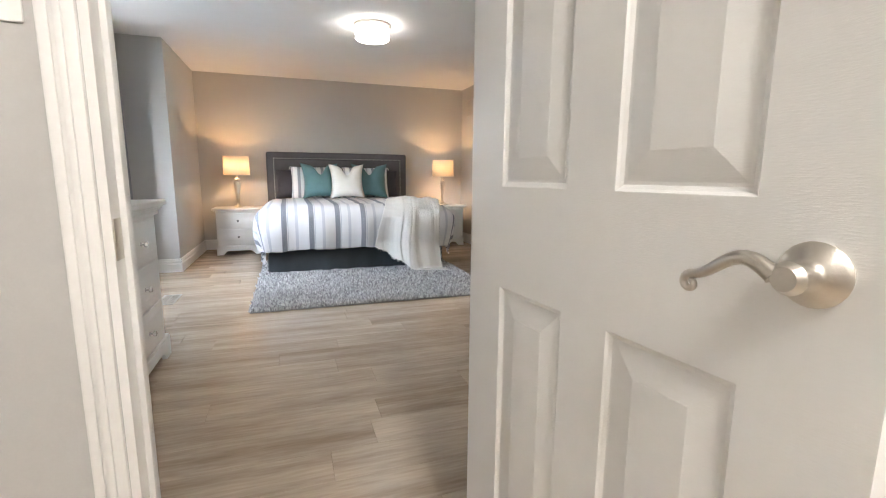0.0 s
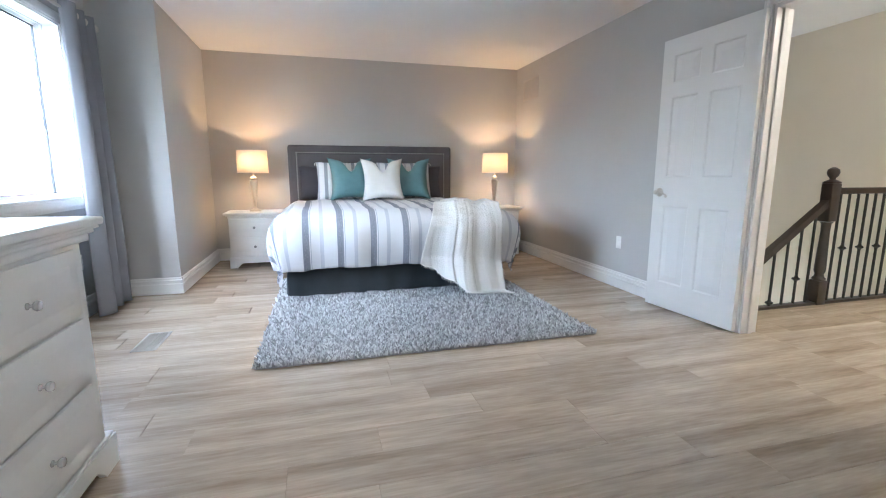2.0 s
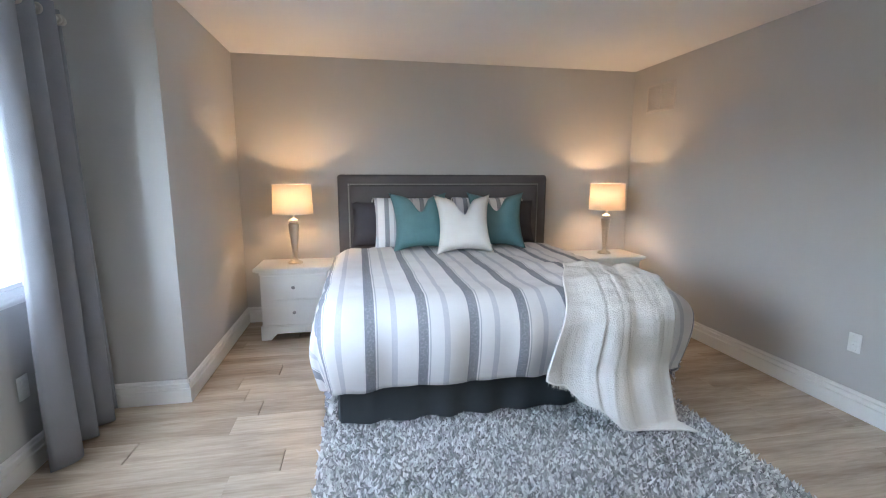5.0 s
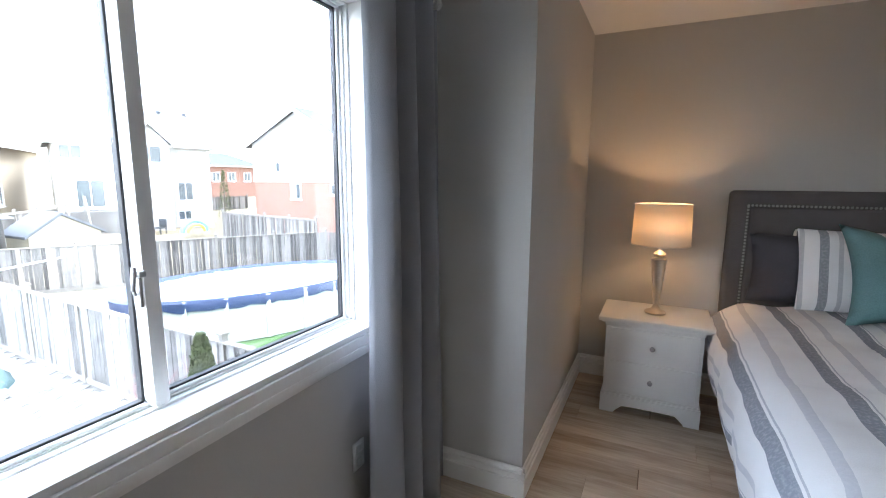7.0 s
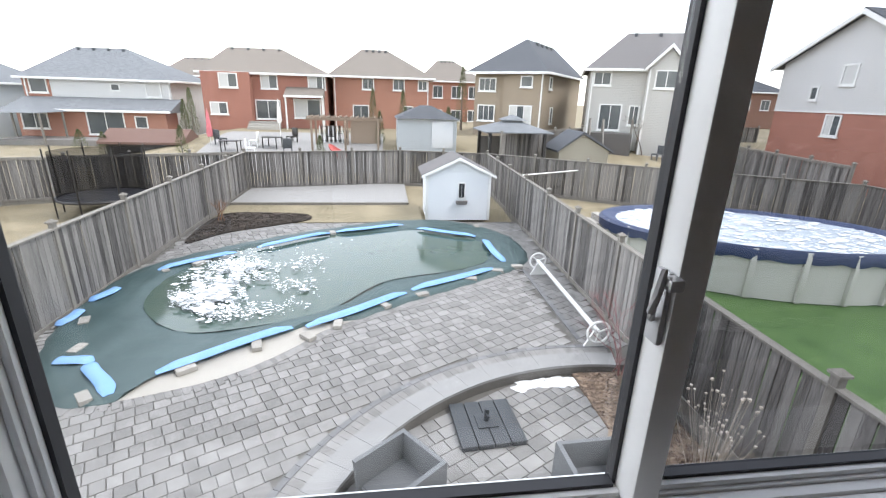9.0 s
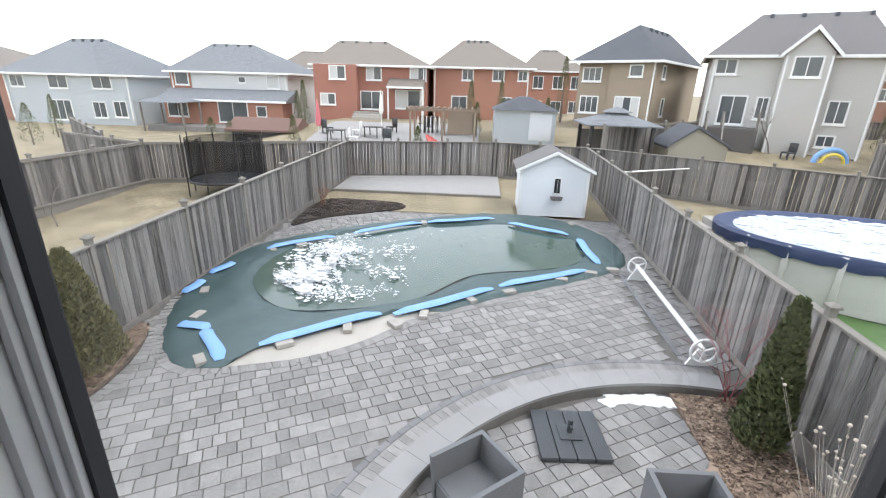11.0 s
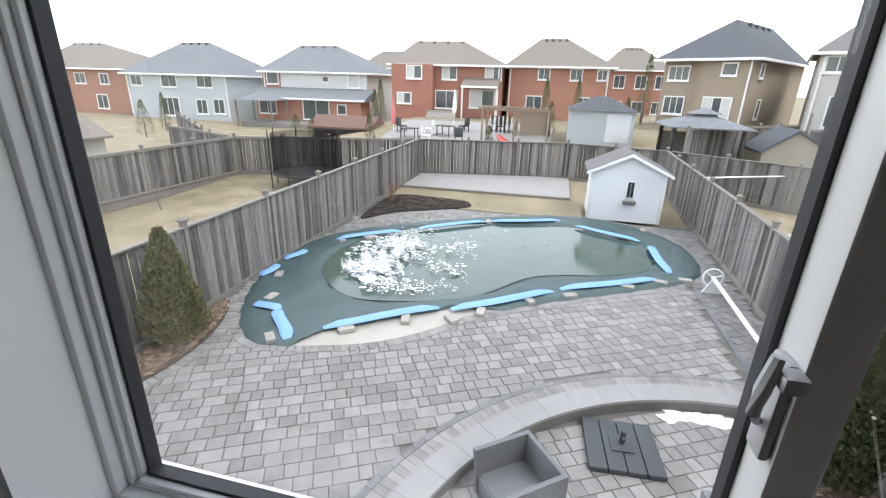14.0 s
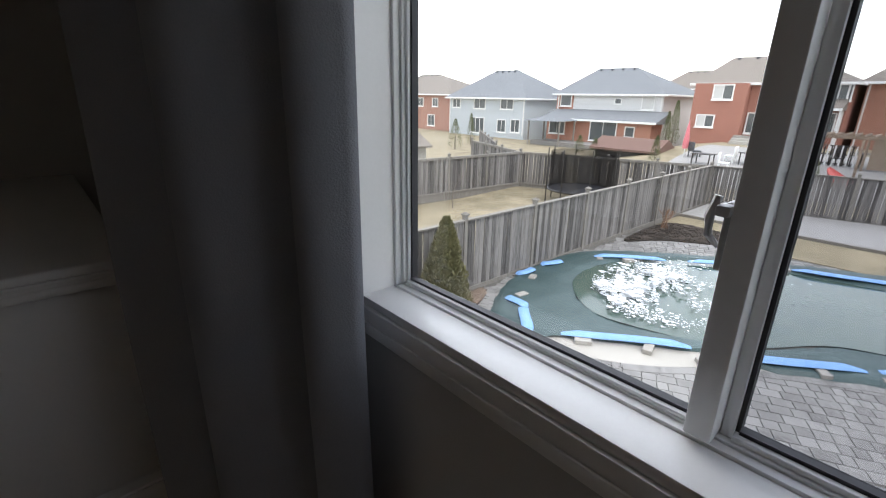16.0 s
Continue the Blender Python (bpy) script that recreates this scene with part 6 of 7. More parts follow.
def siding(name, a):
    """Horizontal lap siding: a shallow saw-tooth relief every 11 cm."""
    m = mat(name, a, tuple(c * 0.92 for c in a), 1.0, 0.6, 0, 30)
    n, l = m.node_tree.nodes, m.node_tree.links
    co, wv, bp = n.new("ShaderNodeTexCoord"), n.new("ShaderNodeTexWave"), n.new("ShaderNodeBump")
    wv.bands_direction, wv.wave_profile = "Z", "SAW"
    wv.inputs["Scale"].default_value = 2.85
    bp.inputs["Strength"].default_value, bp.inputs["Distance"].default_value = 1.0, 0.02
    l.new(co.outputs["Object"], wv.inputs["Vector"])
    l.new(wv.outputs["Fac"], bp.inputs["Height"])
    l.new(bp.outputs[0], n["Principled BSDF"].inputs["Normal"])
    return m


M_RED = brick("red_brick", (0.33, 0.15, 0.112), (0.41, 0.195, 0.148), (0.9, 0.85, 0.8))
M_ORANGE = brick("orange_brick", (0.38, 0.19, 0.135), (0.45, 0.235, 0.17), (0.9, 0.85, 0.8))
M_PINKB = brick("pink_brick", (0.34, 0.18, 0.135), (0.42, 0.24, 0.185), (0.9, 0.88, 0.85))
M_BROWNB = brick("brown_brick", (0.22, 0.12, 0.085), (0.30, 0.17, 0.125), (0.9, 0.88, 0.85))
M_TANB = brick("tan_brick", (0.29, 0.235, 0.175), (0.36, 0.30, 0.23), (1.0, 0.97, 0.93))
M_SGREY = siding("grey_siding", (0.55, 0.54, 0.51))
M_SBLUE = siding("pale_blue_siding", (0.52, 0.56, 0.59))
M_SWHITE = siding("white_lap_siding", (0.68, 0.68, 0.67))
M_STAN = siding("beige_siding", (0.40, 0.375, 0.31))
M_RGREY = mat("grey_shingles", (0.135, 0.145, 0.155), (0.22, 0.23, 0.24), 3, 0.95, 0.6, 9, stretch=(1, 1, 3), contrast=0.12)
M_RBROWN = mat("brown_shingles", (0.155, 0.135, 0.115), (0.25, 0.22, 0.19), 3, 0.95, 0.6, 9, stretch=(1, 1, 3), contrast=0.12)
M_RDARK = mat("charcoal_shingles", (0.060, 0.066, 0.075), (0.115, 0.12, 0.13), 3, 0.95, 0.6, 9, stretch=(1, 1, 3), contrast=0.12)
M_HGLASS = mat("house_glass", (0.05, 0.06, 0.065), (0.13, 0.145, 0.15), 1.5, 0.08, 0, 5)
M_BLIND = mat("drawn_blinds", (0.50, 0.50, 0.48), (0.60, 0.60, 0.58), 3, 0.5, 0, 5)


def house_window(h, y, z, w, t, bars=1, blind=False, x=0.0, name="window", turn=None):
    """Window on the front wall of a house: y, z are its lower corner."""
    bm = bmesh.new()
    f = 0.09
    box(bm, x, x + 0.07, y, y + f, z, z + t)
    box(bm, x, x + 0.07, y + w - f, y + w, z, z + t)
    box(bm, x, x + 0.07, y + f, y + w - f, z, z + f)
    box(bm, x, x + 0.07, y + f, y + w - f, z + t - f, z + t)
    win = part(name, bm, M_PVC, h, soft=False, at=turn)
    step = (w - 2 * f) / (bars + 1)
    for i in range(bars + 1):
        a = y + f + i * step
        part("pane", B(x + 0.012, x + 0.024, a + 0.02, a + step - 0.02, z + f, z + t - f), M_BLIND if blind and i % 2 == 0 else M_HGLASS, win, soft=False)
    for i in range(bars):
        a = y + f + (i + 1) * step
        part("mullion", B(x + 0.008, x + 0.055, a - 0.025, a + 0.025, z + f, z + t - f), M_PVC, win, soft=False)
    part("sill", B(x, x + 0.12, y - 0.05, y + w + 0.05, z - 0.08, z), M_PVC, win, soft=False)
    return win


def hip_roof(h, y0, y1, d, ze, zr, ry0, ry1, material, over=0.45, name="roof"):
    """Hipped roof over a block that runs from x=-d to 0, ridge along y."""
    bm = bmesh.new()
    xm = -d / 2
    e = [bm.verts.new(p) for p in ((over, y0 - over, ze), (over, y1 + over, ze), (-d - over, y1 + over, ze), (-d - over, y0 - over, ze))]
    r = [bm.verts.new((xm, ry0, zr)), bm.verts.new((xm, ry1, zr))]
    bm.faces.new((e[0], e[1], r[1], r[0]))
    bm.faces.new((e[1], e[2], r[1]))
    bm.faces.new((e[2], e[3], r[0], r[1]))
    bm.faces.new((e[3], e[0], r[0]))
    bm.faces.new(e[::-1])
    bmesh.ops.recalc_face_normals(bm, faces=bm.faces)
    roof = part(name, bm, material, h, soft=False)
    for i in range(4):
        y = ry0 + 0.5 + i * (ry1 - ry0 - 0.6) / 3
        part("roof_vent", B(xm + 0.28, xm + 0.52, y - 0.11, y + 0.11, zr - 0.34, zr - 0.03, 0.02), M_RDARK, roof)
    part("gutter", B(over - 0.02, over + 0.10, y0 - over, y1 + over, ze - 0.16, ze + 0.02, 0.01), M_PVC, h)
    part("gutter", B(-d - over, over, y1 + over - 0.02, y1 + over + 0.10, ze - 0.16, ze + 0.02, 0.01), M_PVC, h)
    part("gutter", B(-d - over, over, y0 - over - 0.10, y0 - over + 0.02, ze - 0.16, ze + 0.02, 0.01), M_PVC, h)
    for y in (y0 + 0.15, y1 - 0.15):
        part("downpipe", B(0.02, 0.12, y - 0.05, y + 0.05, -2.5, ze - 0.1), M_PVC, h, soft=False)
    return roof


def house(x, y0, y1, zb, ze, zr, ry0, ry1, d, wall, roof, label, yaw=0.0):
    """Two-storey house whose front wall lies at x and looks along +x; heights are world heights."""
    yc = (y0 + y1) / 2
    h = thing("house", pose(x, yc, 0, 0, 0, yaw), label, "house", "houses beyond the fences")
    part("wall", B(-d, 0, y0 - yc, y1 - yc, zb, ze), wall, h, soft=False)
    hip_roof(h, y0 - yc, y1 - yc, d, ze, zr, ry0 - yc, ry1 - yc, roof)
    h["mid"] = yc
    return h


def rel(h, y):
    return y - h["mid"]


# pale blue-grey sided house
h = house(-44, -41.5, -28.9, -3.6, 1.62, 5.03, -38.0, -34.4, 10, M_SBLUE, M_RGREY, "pale grey sided two-storey house with a grey hip roof")
for y, z, w, t in ((-40.9, 0.35, 1.5, 1.1), (-37.0, 0.3, 2.0, 1.4), (-32.6, 0.35, 2.0, 1.4), (-33.0, -2.3, 1.4, 1.5), (-30.9, -2.2, 1.4, 1.5)):
    house_window(h, rel(h, y), z, w, t)
house_window(h, rel(h, -37.4), -2.6, 2.3, 1.9, 2, name="patio_door")
# white and brick house with a lower roof
h = house(-46, -26.0, -14.4, -3.4, 2.16, 4.92, -24.0, -19.6, 9, M_SWHITE, M_RGREY, "two-storey house, white above orange brick, with a grey hip roof")
part("brick_wing", B(0.0, 2.2, rel(h, -25.6), rel(h, -14.2), -3.4, -0.35), M_ORANGE, h, soft=False)
bm = bmesh.new()
prism(bm, [(2.7, -0.45), (2.7, -0.30), (0.0, 0.62), (0.0, -0.45)], rel(h, -26.2), rel(h, -13.6), 1)
part("lower_roof", bm, M_RGREY, h, soft=False)
part("gutter", B(2.68, 2.80, rel(h, -26.2), rel(h, -13.6), -0.46, -0.28), M_PVC, h, soft=False)
part("brick_corner", B(-0.3, 0.03, rel(h, -26.1), rel(h, -24.0), -0.3, 2.15), M_ORANGE, h, soft=False)
house_window(h, rel(h, -25.6), 0.9, 1.4, 1.2, 0, x=0.03)
house_window(h, rel(h, -19.3), 1.2, 0.8, 0.6, 0)
house_window(h, rel(h, -16.5), 0.75, 1.3, 1.3, 0, True)
house_window(h, rel(h, -20.4), -2.3, 2.9, 1.9, 1, x=2.2, name="patio_door")
house_window(h, rel(h, -16.7), -1.75, 1.0, 1.0, 0, x=2.2)
house_window(h, rel(h, -25.3), -1.9, 2.0, 1.3, 1, x=2.2)
part("deck", B(2.2, 5.2, rel(h, -25.4), rel(h, -18.3), -3.3, -2.5), M_FENCE, h, "weathered brown deck", soft=False)
# red brick house
h = house(-44, -10.9, -1.0, -2.2, 3.0, 5.28, -10.0, -5.3, 9, M_RED, M_RBROWN, "red brick two-storey house with a brown hip roof")
part("bay", B(0.0, 0.9, rel(h, -10.8), rel(h, -7.0), -2.2, 2.99), M_RED, h, soft=False)
for y, z, w, t, x in ((-9.4, 1.75, 1.5, 1.15, 0.9), (-6.3, 1.75, 1.4, 1.15, 0.0), (-2.4, 1.8, 1.5, 1.1, 0.0)):
    house_window(h, rel(h, y), z, w, t, 1, True, x)
house_window(h, rel(h, -6.9), -0.75, 2.1, 1.6, 1, x=0.0, name="patio_door")
house_window(h, rel(h, -3.7), -0.6, 2.3, 1.6, 1, True, name="patio_door")
house_window(h, rel(h, -10.3), -0.4, 1.4, 1.0, 1, True, 0.9)
bm = bmesh.new()
prism(bm, [(1.5, 1.15), (1.5, 1.3), (0, 1.95), (0, 1.15)], rel(h, -4.2), rel(h, -1.0), 1)
part("porch_roof", bm, M_RBROWN, h, soft=False)
part("porch_gutter", B(1.48, 1.6, rel(h, -4.2), rel(h, -1.0), 1.12, 1.3), M_PVC, h, soft=False)
for y in (-4.1, -1.1):
    part("porch_post", B(1.3, 1.42, rel(h, y) - 0.06, rel(h, y) + 0.06, -1.5, 1.15), M_PVC, h, soft=False)
# orange brick house
h = house(-46, -0.5, 8.3, -2.2, 3.08, 5.72, 1.95, 4.4, 9, M_ORANGE, M_RBROWN, "orange brick two-storey house with a taupe hip roof")
for y, z, w, t in ((2.1, 1.95, 1.1, 1.0), (4.9, 1.95, 1.1, 1.0), (7.2, 2.0, 0.9, 0.9), (1.2, -0.7, 1.5, 1.3), (5.8, -0.7, 1.0, 1.3), (7.8, -0.5, 1.0, 1.1)):
    house_window(h, rel(h, y), z, w, t, 1, False)
# further houses in the gaps
h = house(-62, 8.9, 16.5, -2.2, 3.45, 6.15, 11.2, 13.4, 9, M_ORANGE, M_RBROWN, "distant orange brick house with a taupe roof")
for y in (10.2, 12.6, 14.8):
    house_window(h, rel(h, y), 1.4, 1.3, 1.5)
    house_window(h, rel(h, y), -1.4, 1.3, 1.4)
h = house(-72, -26.5, -17.0, -2.5, 3.4, 6.0, -24.5, -21.0, 9, M_PINKB, M_RBROWN, "distant pink brick house with a brown roof")
for y in (-24.5, -21.8):
    house_window(h, rel(h, y), 1.2, 1.6, 1.5)
    house_window(h, rel(h, y), -1.6, 1.6, 1.6)
h = house(-46, -57, -43.0, -3.4, 2.0, 5.0, -56, -51.5, 10, M_PINKB, M_RBROWN, "brown brick house with a brown hip roof")
house_window(h, rel(h, -47.4), 0.3, 1.3, 1.2)
house_window(h, rel(h, -51.0), 0.3, 1.6, 1.2)
house_window(h, rel(h, -48.4), -2.4, 1.6, 1.6)
def turned_house(at, yaw, w, d, zb, ze, wall, label):
    """A house set by its near left corner and turned; y runs along its front."""
    h = thing("house", pose(at[0], at[1], 0, 0, 0, yaw), label, "house", "houses beyond the fences")
    part("wall", B(-d, 0, 0, w, zb, ze), wall, h, soft=False)
    return h


h = house(-62, 49.5, 60.0, -2.5, 3.4, 5.5, 52.5, 57.0, 9, M_BROWNB, M_RDARK, "distant brown brick house with a charcoal roof")
for y in (50.6, 53.4, 56.4):
    house_window(h, rel(h, y), 1.0, 1.4, 1.4)
# tan brick house with the dark roof, seen on its corner
TW, TD, TZ, TR = 6.0, 12.0, 3.5, 6.35
h = turned_house((-41, 11.65), -35, TW, TD, -2.0, TZ, M_TANB, "tan brick two-storey house with a charcoal hip roof")
part("bay", B(0.0, 0.45, 2.7, TW, -2.0, TZ - 0.01), M_TANB, h, soft=False)
bm = bmesh.new()
o_ = 0.45
e = [bm.verts.new(p) for p in ((o_ + 0.45, -o_, TZ), (o_ + 0.45, TW + o_, TZ), (-TD, TW + o_, TZ), (-TD, -o_, TZ))]
r = [bm.verts.new((-3.6, TW / 2, TR)), bm.verts.new((-TD, TW / 2, TR + 0.1))]
for f in ((e[0], e[1], r[0]), (e[1], e[2], r[1], r[0]), (e[2], e[3], r[1]), (e[3], e[0], r[0], r[1]), e[::-1]):
    bm.faces.new(f)
bmesh.ops.recalc_face_normals(bm, faces=bm.faces)
roof_ = part("roof", bm, M_RDARK, h, soft=False)
for i in range(4):
    part("roof_vent", B(-5.2 - i * 1.5, -4.9 - i * 1.5, TW / 2 + 0.35, TW / 2 + 0.6, TR - 0.42, TR - 0.12, 0.02), M_DKPL, roof_)
part("gable_end", prism(bmesh.new(), [(-0.1, TZ), (TW + 0.1, TZ), (TW / 2, TR)], -TD - 0.1, -TD + 0.05, 0), M_SWHITE, h, soft=False)
part("gutter", B(o_ + 0.42, o_ + 0.55, -o_, TW + o_, TZ - 0.16, TZ + 0.02, 0.01), M_PVC, h)
part("gutter", B(-TD, o_ + 0.45, TW + o_ - 0.02, TW + o_ + 0.1, TZ - 0.16, TZ + 0.02, 0.01), M_PVC, h)
part("downpipe", B(0.46, 0.56, TW - 0.2, TW - 0.1, -2.0, TZ - 0.1), M_PVC, h, soft=False)
house_window(h, 0.35, 2.05, 1.55, 1.05, 2)
house_window(h, 0.35, -0.3, 1.55, 1.3, 2)
house_window(h, 4.1, 2.4, 1.0, 0.85, 0, x=0.45)
house_window(h, 3.3, -0.7, 1.9, 1.75, 2, True, 0.45, "patio_door")
flank = pose(0, TW, 0, 0, 0, 90)
house_window(h, 0.9, 2.3, 0.8, 0.95, 0, turn=flank)
house_window(h, 1.8, -0.4, 0.8, 1.35, 0, turn=flank)
# grey sided house with a front gable
GW, GD, GE, GR = 8.9, 9.0, 3.72, 6.6
h = turned_house((-35, 19.0), -22, GW, GD, -2.2, GE, M_SGREY, "light grey sided two-storey house with a small gable and white trim")
hip_roof(h, 0, GW, GD, GE, GR, 2.6, GW - 0.4, M_SHINGLE)
gy0, gy1 = 3.75, 6.15
ym = (gy0 + gy1) / 2
part("gable_bay", B(0, 0.8, gy0, gy1, -2.2, GE + 0.1), M_SGREY, h, soft=False)
part("gable", prism(bmesh.new(), [(gy0, GE + 0.09), (gy1, GE + 0.09), (ym, GE + 1.35)], -1.8, 0.8, 0), M_SGREY, h, soft=False)
for s_ in (-1, 1):
    ye = ym + s_ * 1.5
    part("gable_roof", prism(bmesh.new(), [(ym, GE + 1.60), (ye, GE + 0.04), (ye, GE - 0.06), (ym, GE + 1.46)], -2.8, 1.1, 0), M_SHINGLE, h, soft=False)
    part("gable_trim", prism(bmesh.new(), [(ym, GE + 1.58), (ye, GE + 0.02), (ye, GE - 0.20), (ym, GE + 1.32)], 1.09, 1.17, 0), M_PVC, h, soft=False)
for y in (gy0 + 0.05, gy1 - 0.15):
    part("corner_board", B(0.78, 0.84, y, y + 0.1, -2.2, GE - 0.05), M_PVC, h, soft=False)
house_window(h, 0.2, 2.6, 1.25, 0.95, 1)
house_window(h, gy0 + 0.45, 2.45, 1.5, 1.2, 1, x=0.8)
house_window(h, 0.85, -0.5, 1.6, 1.85, 1, name="patio_door")
house_window(h, 2.9, -0.1, 0.75, 1.4, 1)
house_window(h, 2.7, -1.45, 0.75, 0.7, 1)
house_window(h, gy1 + 0.45, -0.2, 1.1, 1.4, 1)
house_window(h, gy1 + 0.35, -1.6, 1.0, 0.75, 1)
dk = part("deck", B(0.0, 1.6, 0.2, 3.2, -2.2, -0.65), M_FENCE, h, "weathered deck with stair rails", soft=False)
for y in (0.25, 1.15, 3.1):
    part("deck_post", B(1.5, 1.62, y - 0.06, y + 0.06, -0.65, 0.35), M_POST, dk, soft=False)
for y in (0.3, 1.2):
    part("stair_rail", prism(bmesh.new(), [(1.5, 0.32), (1.5, 0.20), (3.6, -1.4), (3.6, -1.28)], y - 0.04, y + 0.04, 1), M_POST, dk, soft=False)


# brick and white house seen end-on: brick below, siding gable above
h = thing("house", pose(-29.5, 29.4, 0, 0, 0, -90), "end of a two-storey house, red brick below white siding", "house", "houses beyond the fences")
W, D = 8.7, 15.0
part("wall", B(-D, 0, 0, W, -3.2, 1.28), M_RED, h, soft=False)
part("upper_wall", B(-D - 0.02, 0.04, -0.02, W + 0.04, 1.285, 4.05), M_SWHITE, h, soft=False)
part("gable", prism(bmesh.new(), [(0, 4.05), (W, 4.05), (W * 0.53, 6.3)], -D, 0.04, 0), M_SWHITE, h, soft=False)
part("belt_trim", B(-D - 0.03, 0.06, -0.04, W + 0.06, 1.22, 1.32), M_PVC, h, soft=False)
for ye in (-0.55, W + 0.55):
    ym, zs = W * 0.53, 4.05 - 0.55 * 0.52
    part("roof_slope", prism(bmesh.new(), [(ym, 6.52), (ye, zs + 0.14), (ye, zs), (ym, 6.32)], -D - 0.4, 0.45, 0), M_RDARK, h, soft=False)
    part("rake_trim", prism(bmesh.new(), [(ym, 6.45), (ye, zs + 0.08), (ye, zs - 0.16), (ym, 6.2)], 0.45, 0.55, 0), M_PVC, h, soft=False)
    part("gutter", B(-D - 0.4, 0.45, ye - 0.06, ye + 0.06, zs - 0.04, zs + 0.14), M_PVC, h, soft=False)
house_window(h, 4.0, 2.7, 0.9, 1.1, 0, True, 0.04)
house_window(h, 2.3, 1.9, 0.55, 0.8, 0, False, 0.04)
house_window(h, 3.7, -0.05, 1.0, 1.2, 1, True)
house_window(h, 7.4, 0.3, 0.7, 0.8, 0, False)
east = pose(0, W, 0, 0, 0, 90)
house_window(h, 1.2, 2.4, 1.4, 1.2, 1, False, 0.04, turn=east)
house_window(h, 5.2, 2.4, 1.4, 1.2, 1, False, 0.04, turn=east)
house_window(h, 0.7, 0.3, 0.8, 0.8, 0, False, 0.0, turn=east)
house_window(h, 1.3, -1.6, 0.9, 0.8, 0, False, 0.0, turn=east)
house_window(h, 4.8, -0.8, 2.0, 1.9, 1, False, 0.0, "patio_door", east)
part("downpipe", B(0.06, 0.16, W - 0.25, W - 0.15, -3, 3.8), M_PVC, h, soft=False)
part("balcony", B(-7.5, -4.0, W, W + 1.4, -1.05, -0.9), M_PVC, h, soft=False)

# ---- things in the far yards ----
s = thing("hip_roof_shed", pose(-32, 6.9, -1.75), "grey sided garden shed with a dark hip roof", "shed", "sheds in the far yards")
part("wall", B(-3.4, 0, -1.95, 1.95, -0.4, 1.85), M_SBLUE, s, soft=False)
part("door_leaf", B(0.0, 0.04, 0.3, 1.7, 0, 1.7, 0.01), M_SIDING, s)
bm = bmesh.new()
lathe(bm, [(2.95, 1.85), (0.5, 2.65)], 4, (-1.7, 0, 0), pose(0, 0, 0, 0, 0, 45))
part("roof", bm, M_RDARK, s, soft=False)
g = thing("gazebo", pose(-28.6, 11.6, -2.25), "dark metal gazebo with a two-tier slate roof", "gazebo")
for x_ in (-1.5, 1.5):
    for y_ in (-1.6, 1.6):
        part("post", B(x_ - 0.09, x_ + 0.09, y_ - 0.09, y_ + 0.09, -0.3, 1.95, 0.01), M_IRON, g)
bm = bmesh.new()
lathe(bm, [(2.75, 1.9), (2.75, 1.97), (0.75, 2.45), (0.72, 2.52)], 4, (0, 0, 0), pose(0, 0, 0, 0, 0, 45))
part("roof", bm, M_RGREY, g, "slate grey metal roof", soft=False)
bm = bmesh.new()
lathe(bm, [(1.0, 2.56), (0.05, 2.85)], 4, (0, 0, 0), pose(0, 0, 0, 0, 0, 45))
part("roof_cap", bm, M_RGREY, g, soft=False)
part("privacy_screen", B(-1.5, -1.45, -1.5, 1.5, -0.2, 1.5), M_FENCE, g, soft=False)
s = thing("gable_shed", pose(-27, 15.6, -2.6), "beige sided shed with a dark gable roof", "shed", "sheds in the far yards")
part("wall", B(-2.2, 0, -1.5, 1.5, -0.2, 1.35), M_STAN, s, soft=False)
part("gable", prism(bmesh.new(), [(-1.5, 1.35), (1.5, 1.35), (-0.2, 2.3)], -2.2, 0.0, 0), M_STAN, s, soft=False)
part("roof_slope", prism(bmesh.new(), [(-0.2, 2.42), (1.7, 1.36), (1.7, 1.24), (-0.2, 2.28)], -2.4, 0.2, 0), M_RDARK, s, soft=False)
part("roof_slope", prism(bmesh.new(), [(-0.2, 2.42), (-1.7, 1.36), (-1.7, 1.24), (-0.2, 2.28)], -2.4, 0.2, 0), M_RDARK, s, soft=False)
s = thing("low_shed", pose(-34, -11.6, -3.1), "low weathered shed with a reddish-brown roof", "shed", "sheds in the far yards")
part("wall", B(-2.4, 0, -2.3, 2.3, -0.1, 1.1), M_FENCE, s, soft=False)
part("roof", prism(bmesh.new(), [(0.4, 1.1), (0.4, 1.25), (-1.3, 2.0), (-2.8, 1.25), (-2.8, 1.1)], -2.6, 2.6, 1), mat("redbrown_shingles", (0.13, 0.075, 0.06), (0.2, 0.125, 0.1), 4, 0.95, 0.4, 20), s, soft=False)
s = thing("small_shed", pose(-15.5, -14.6, GZ - 0.2), "cream garden shed corner with a dark roof", "shed", "sheds in the far yards")
part("wall", B(-2, 0, -2, 0.0, 0, 2.0), M_COPING, s, soft=False)
part("roof", prism(bmesh.new(), [(-2.3, 1.95), (0.3, 1.95), (0.3, 2.05), (-1, 2.75), (-2.3, 2.05)], -2.2, 0.2, 0), M_RBROWN, s, soft=False)

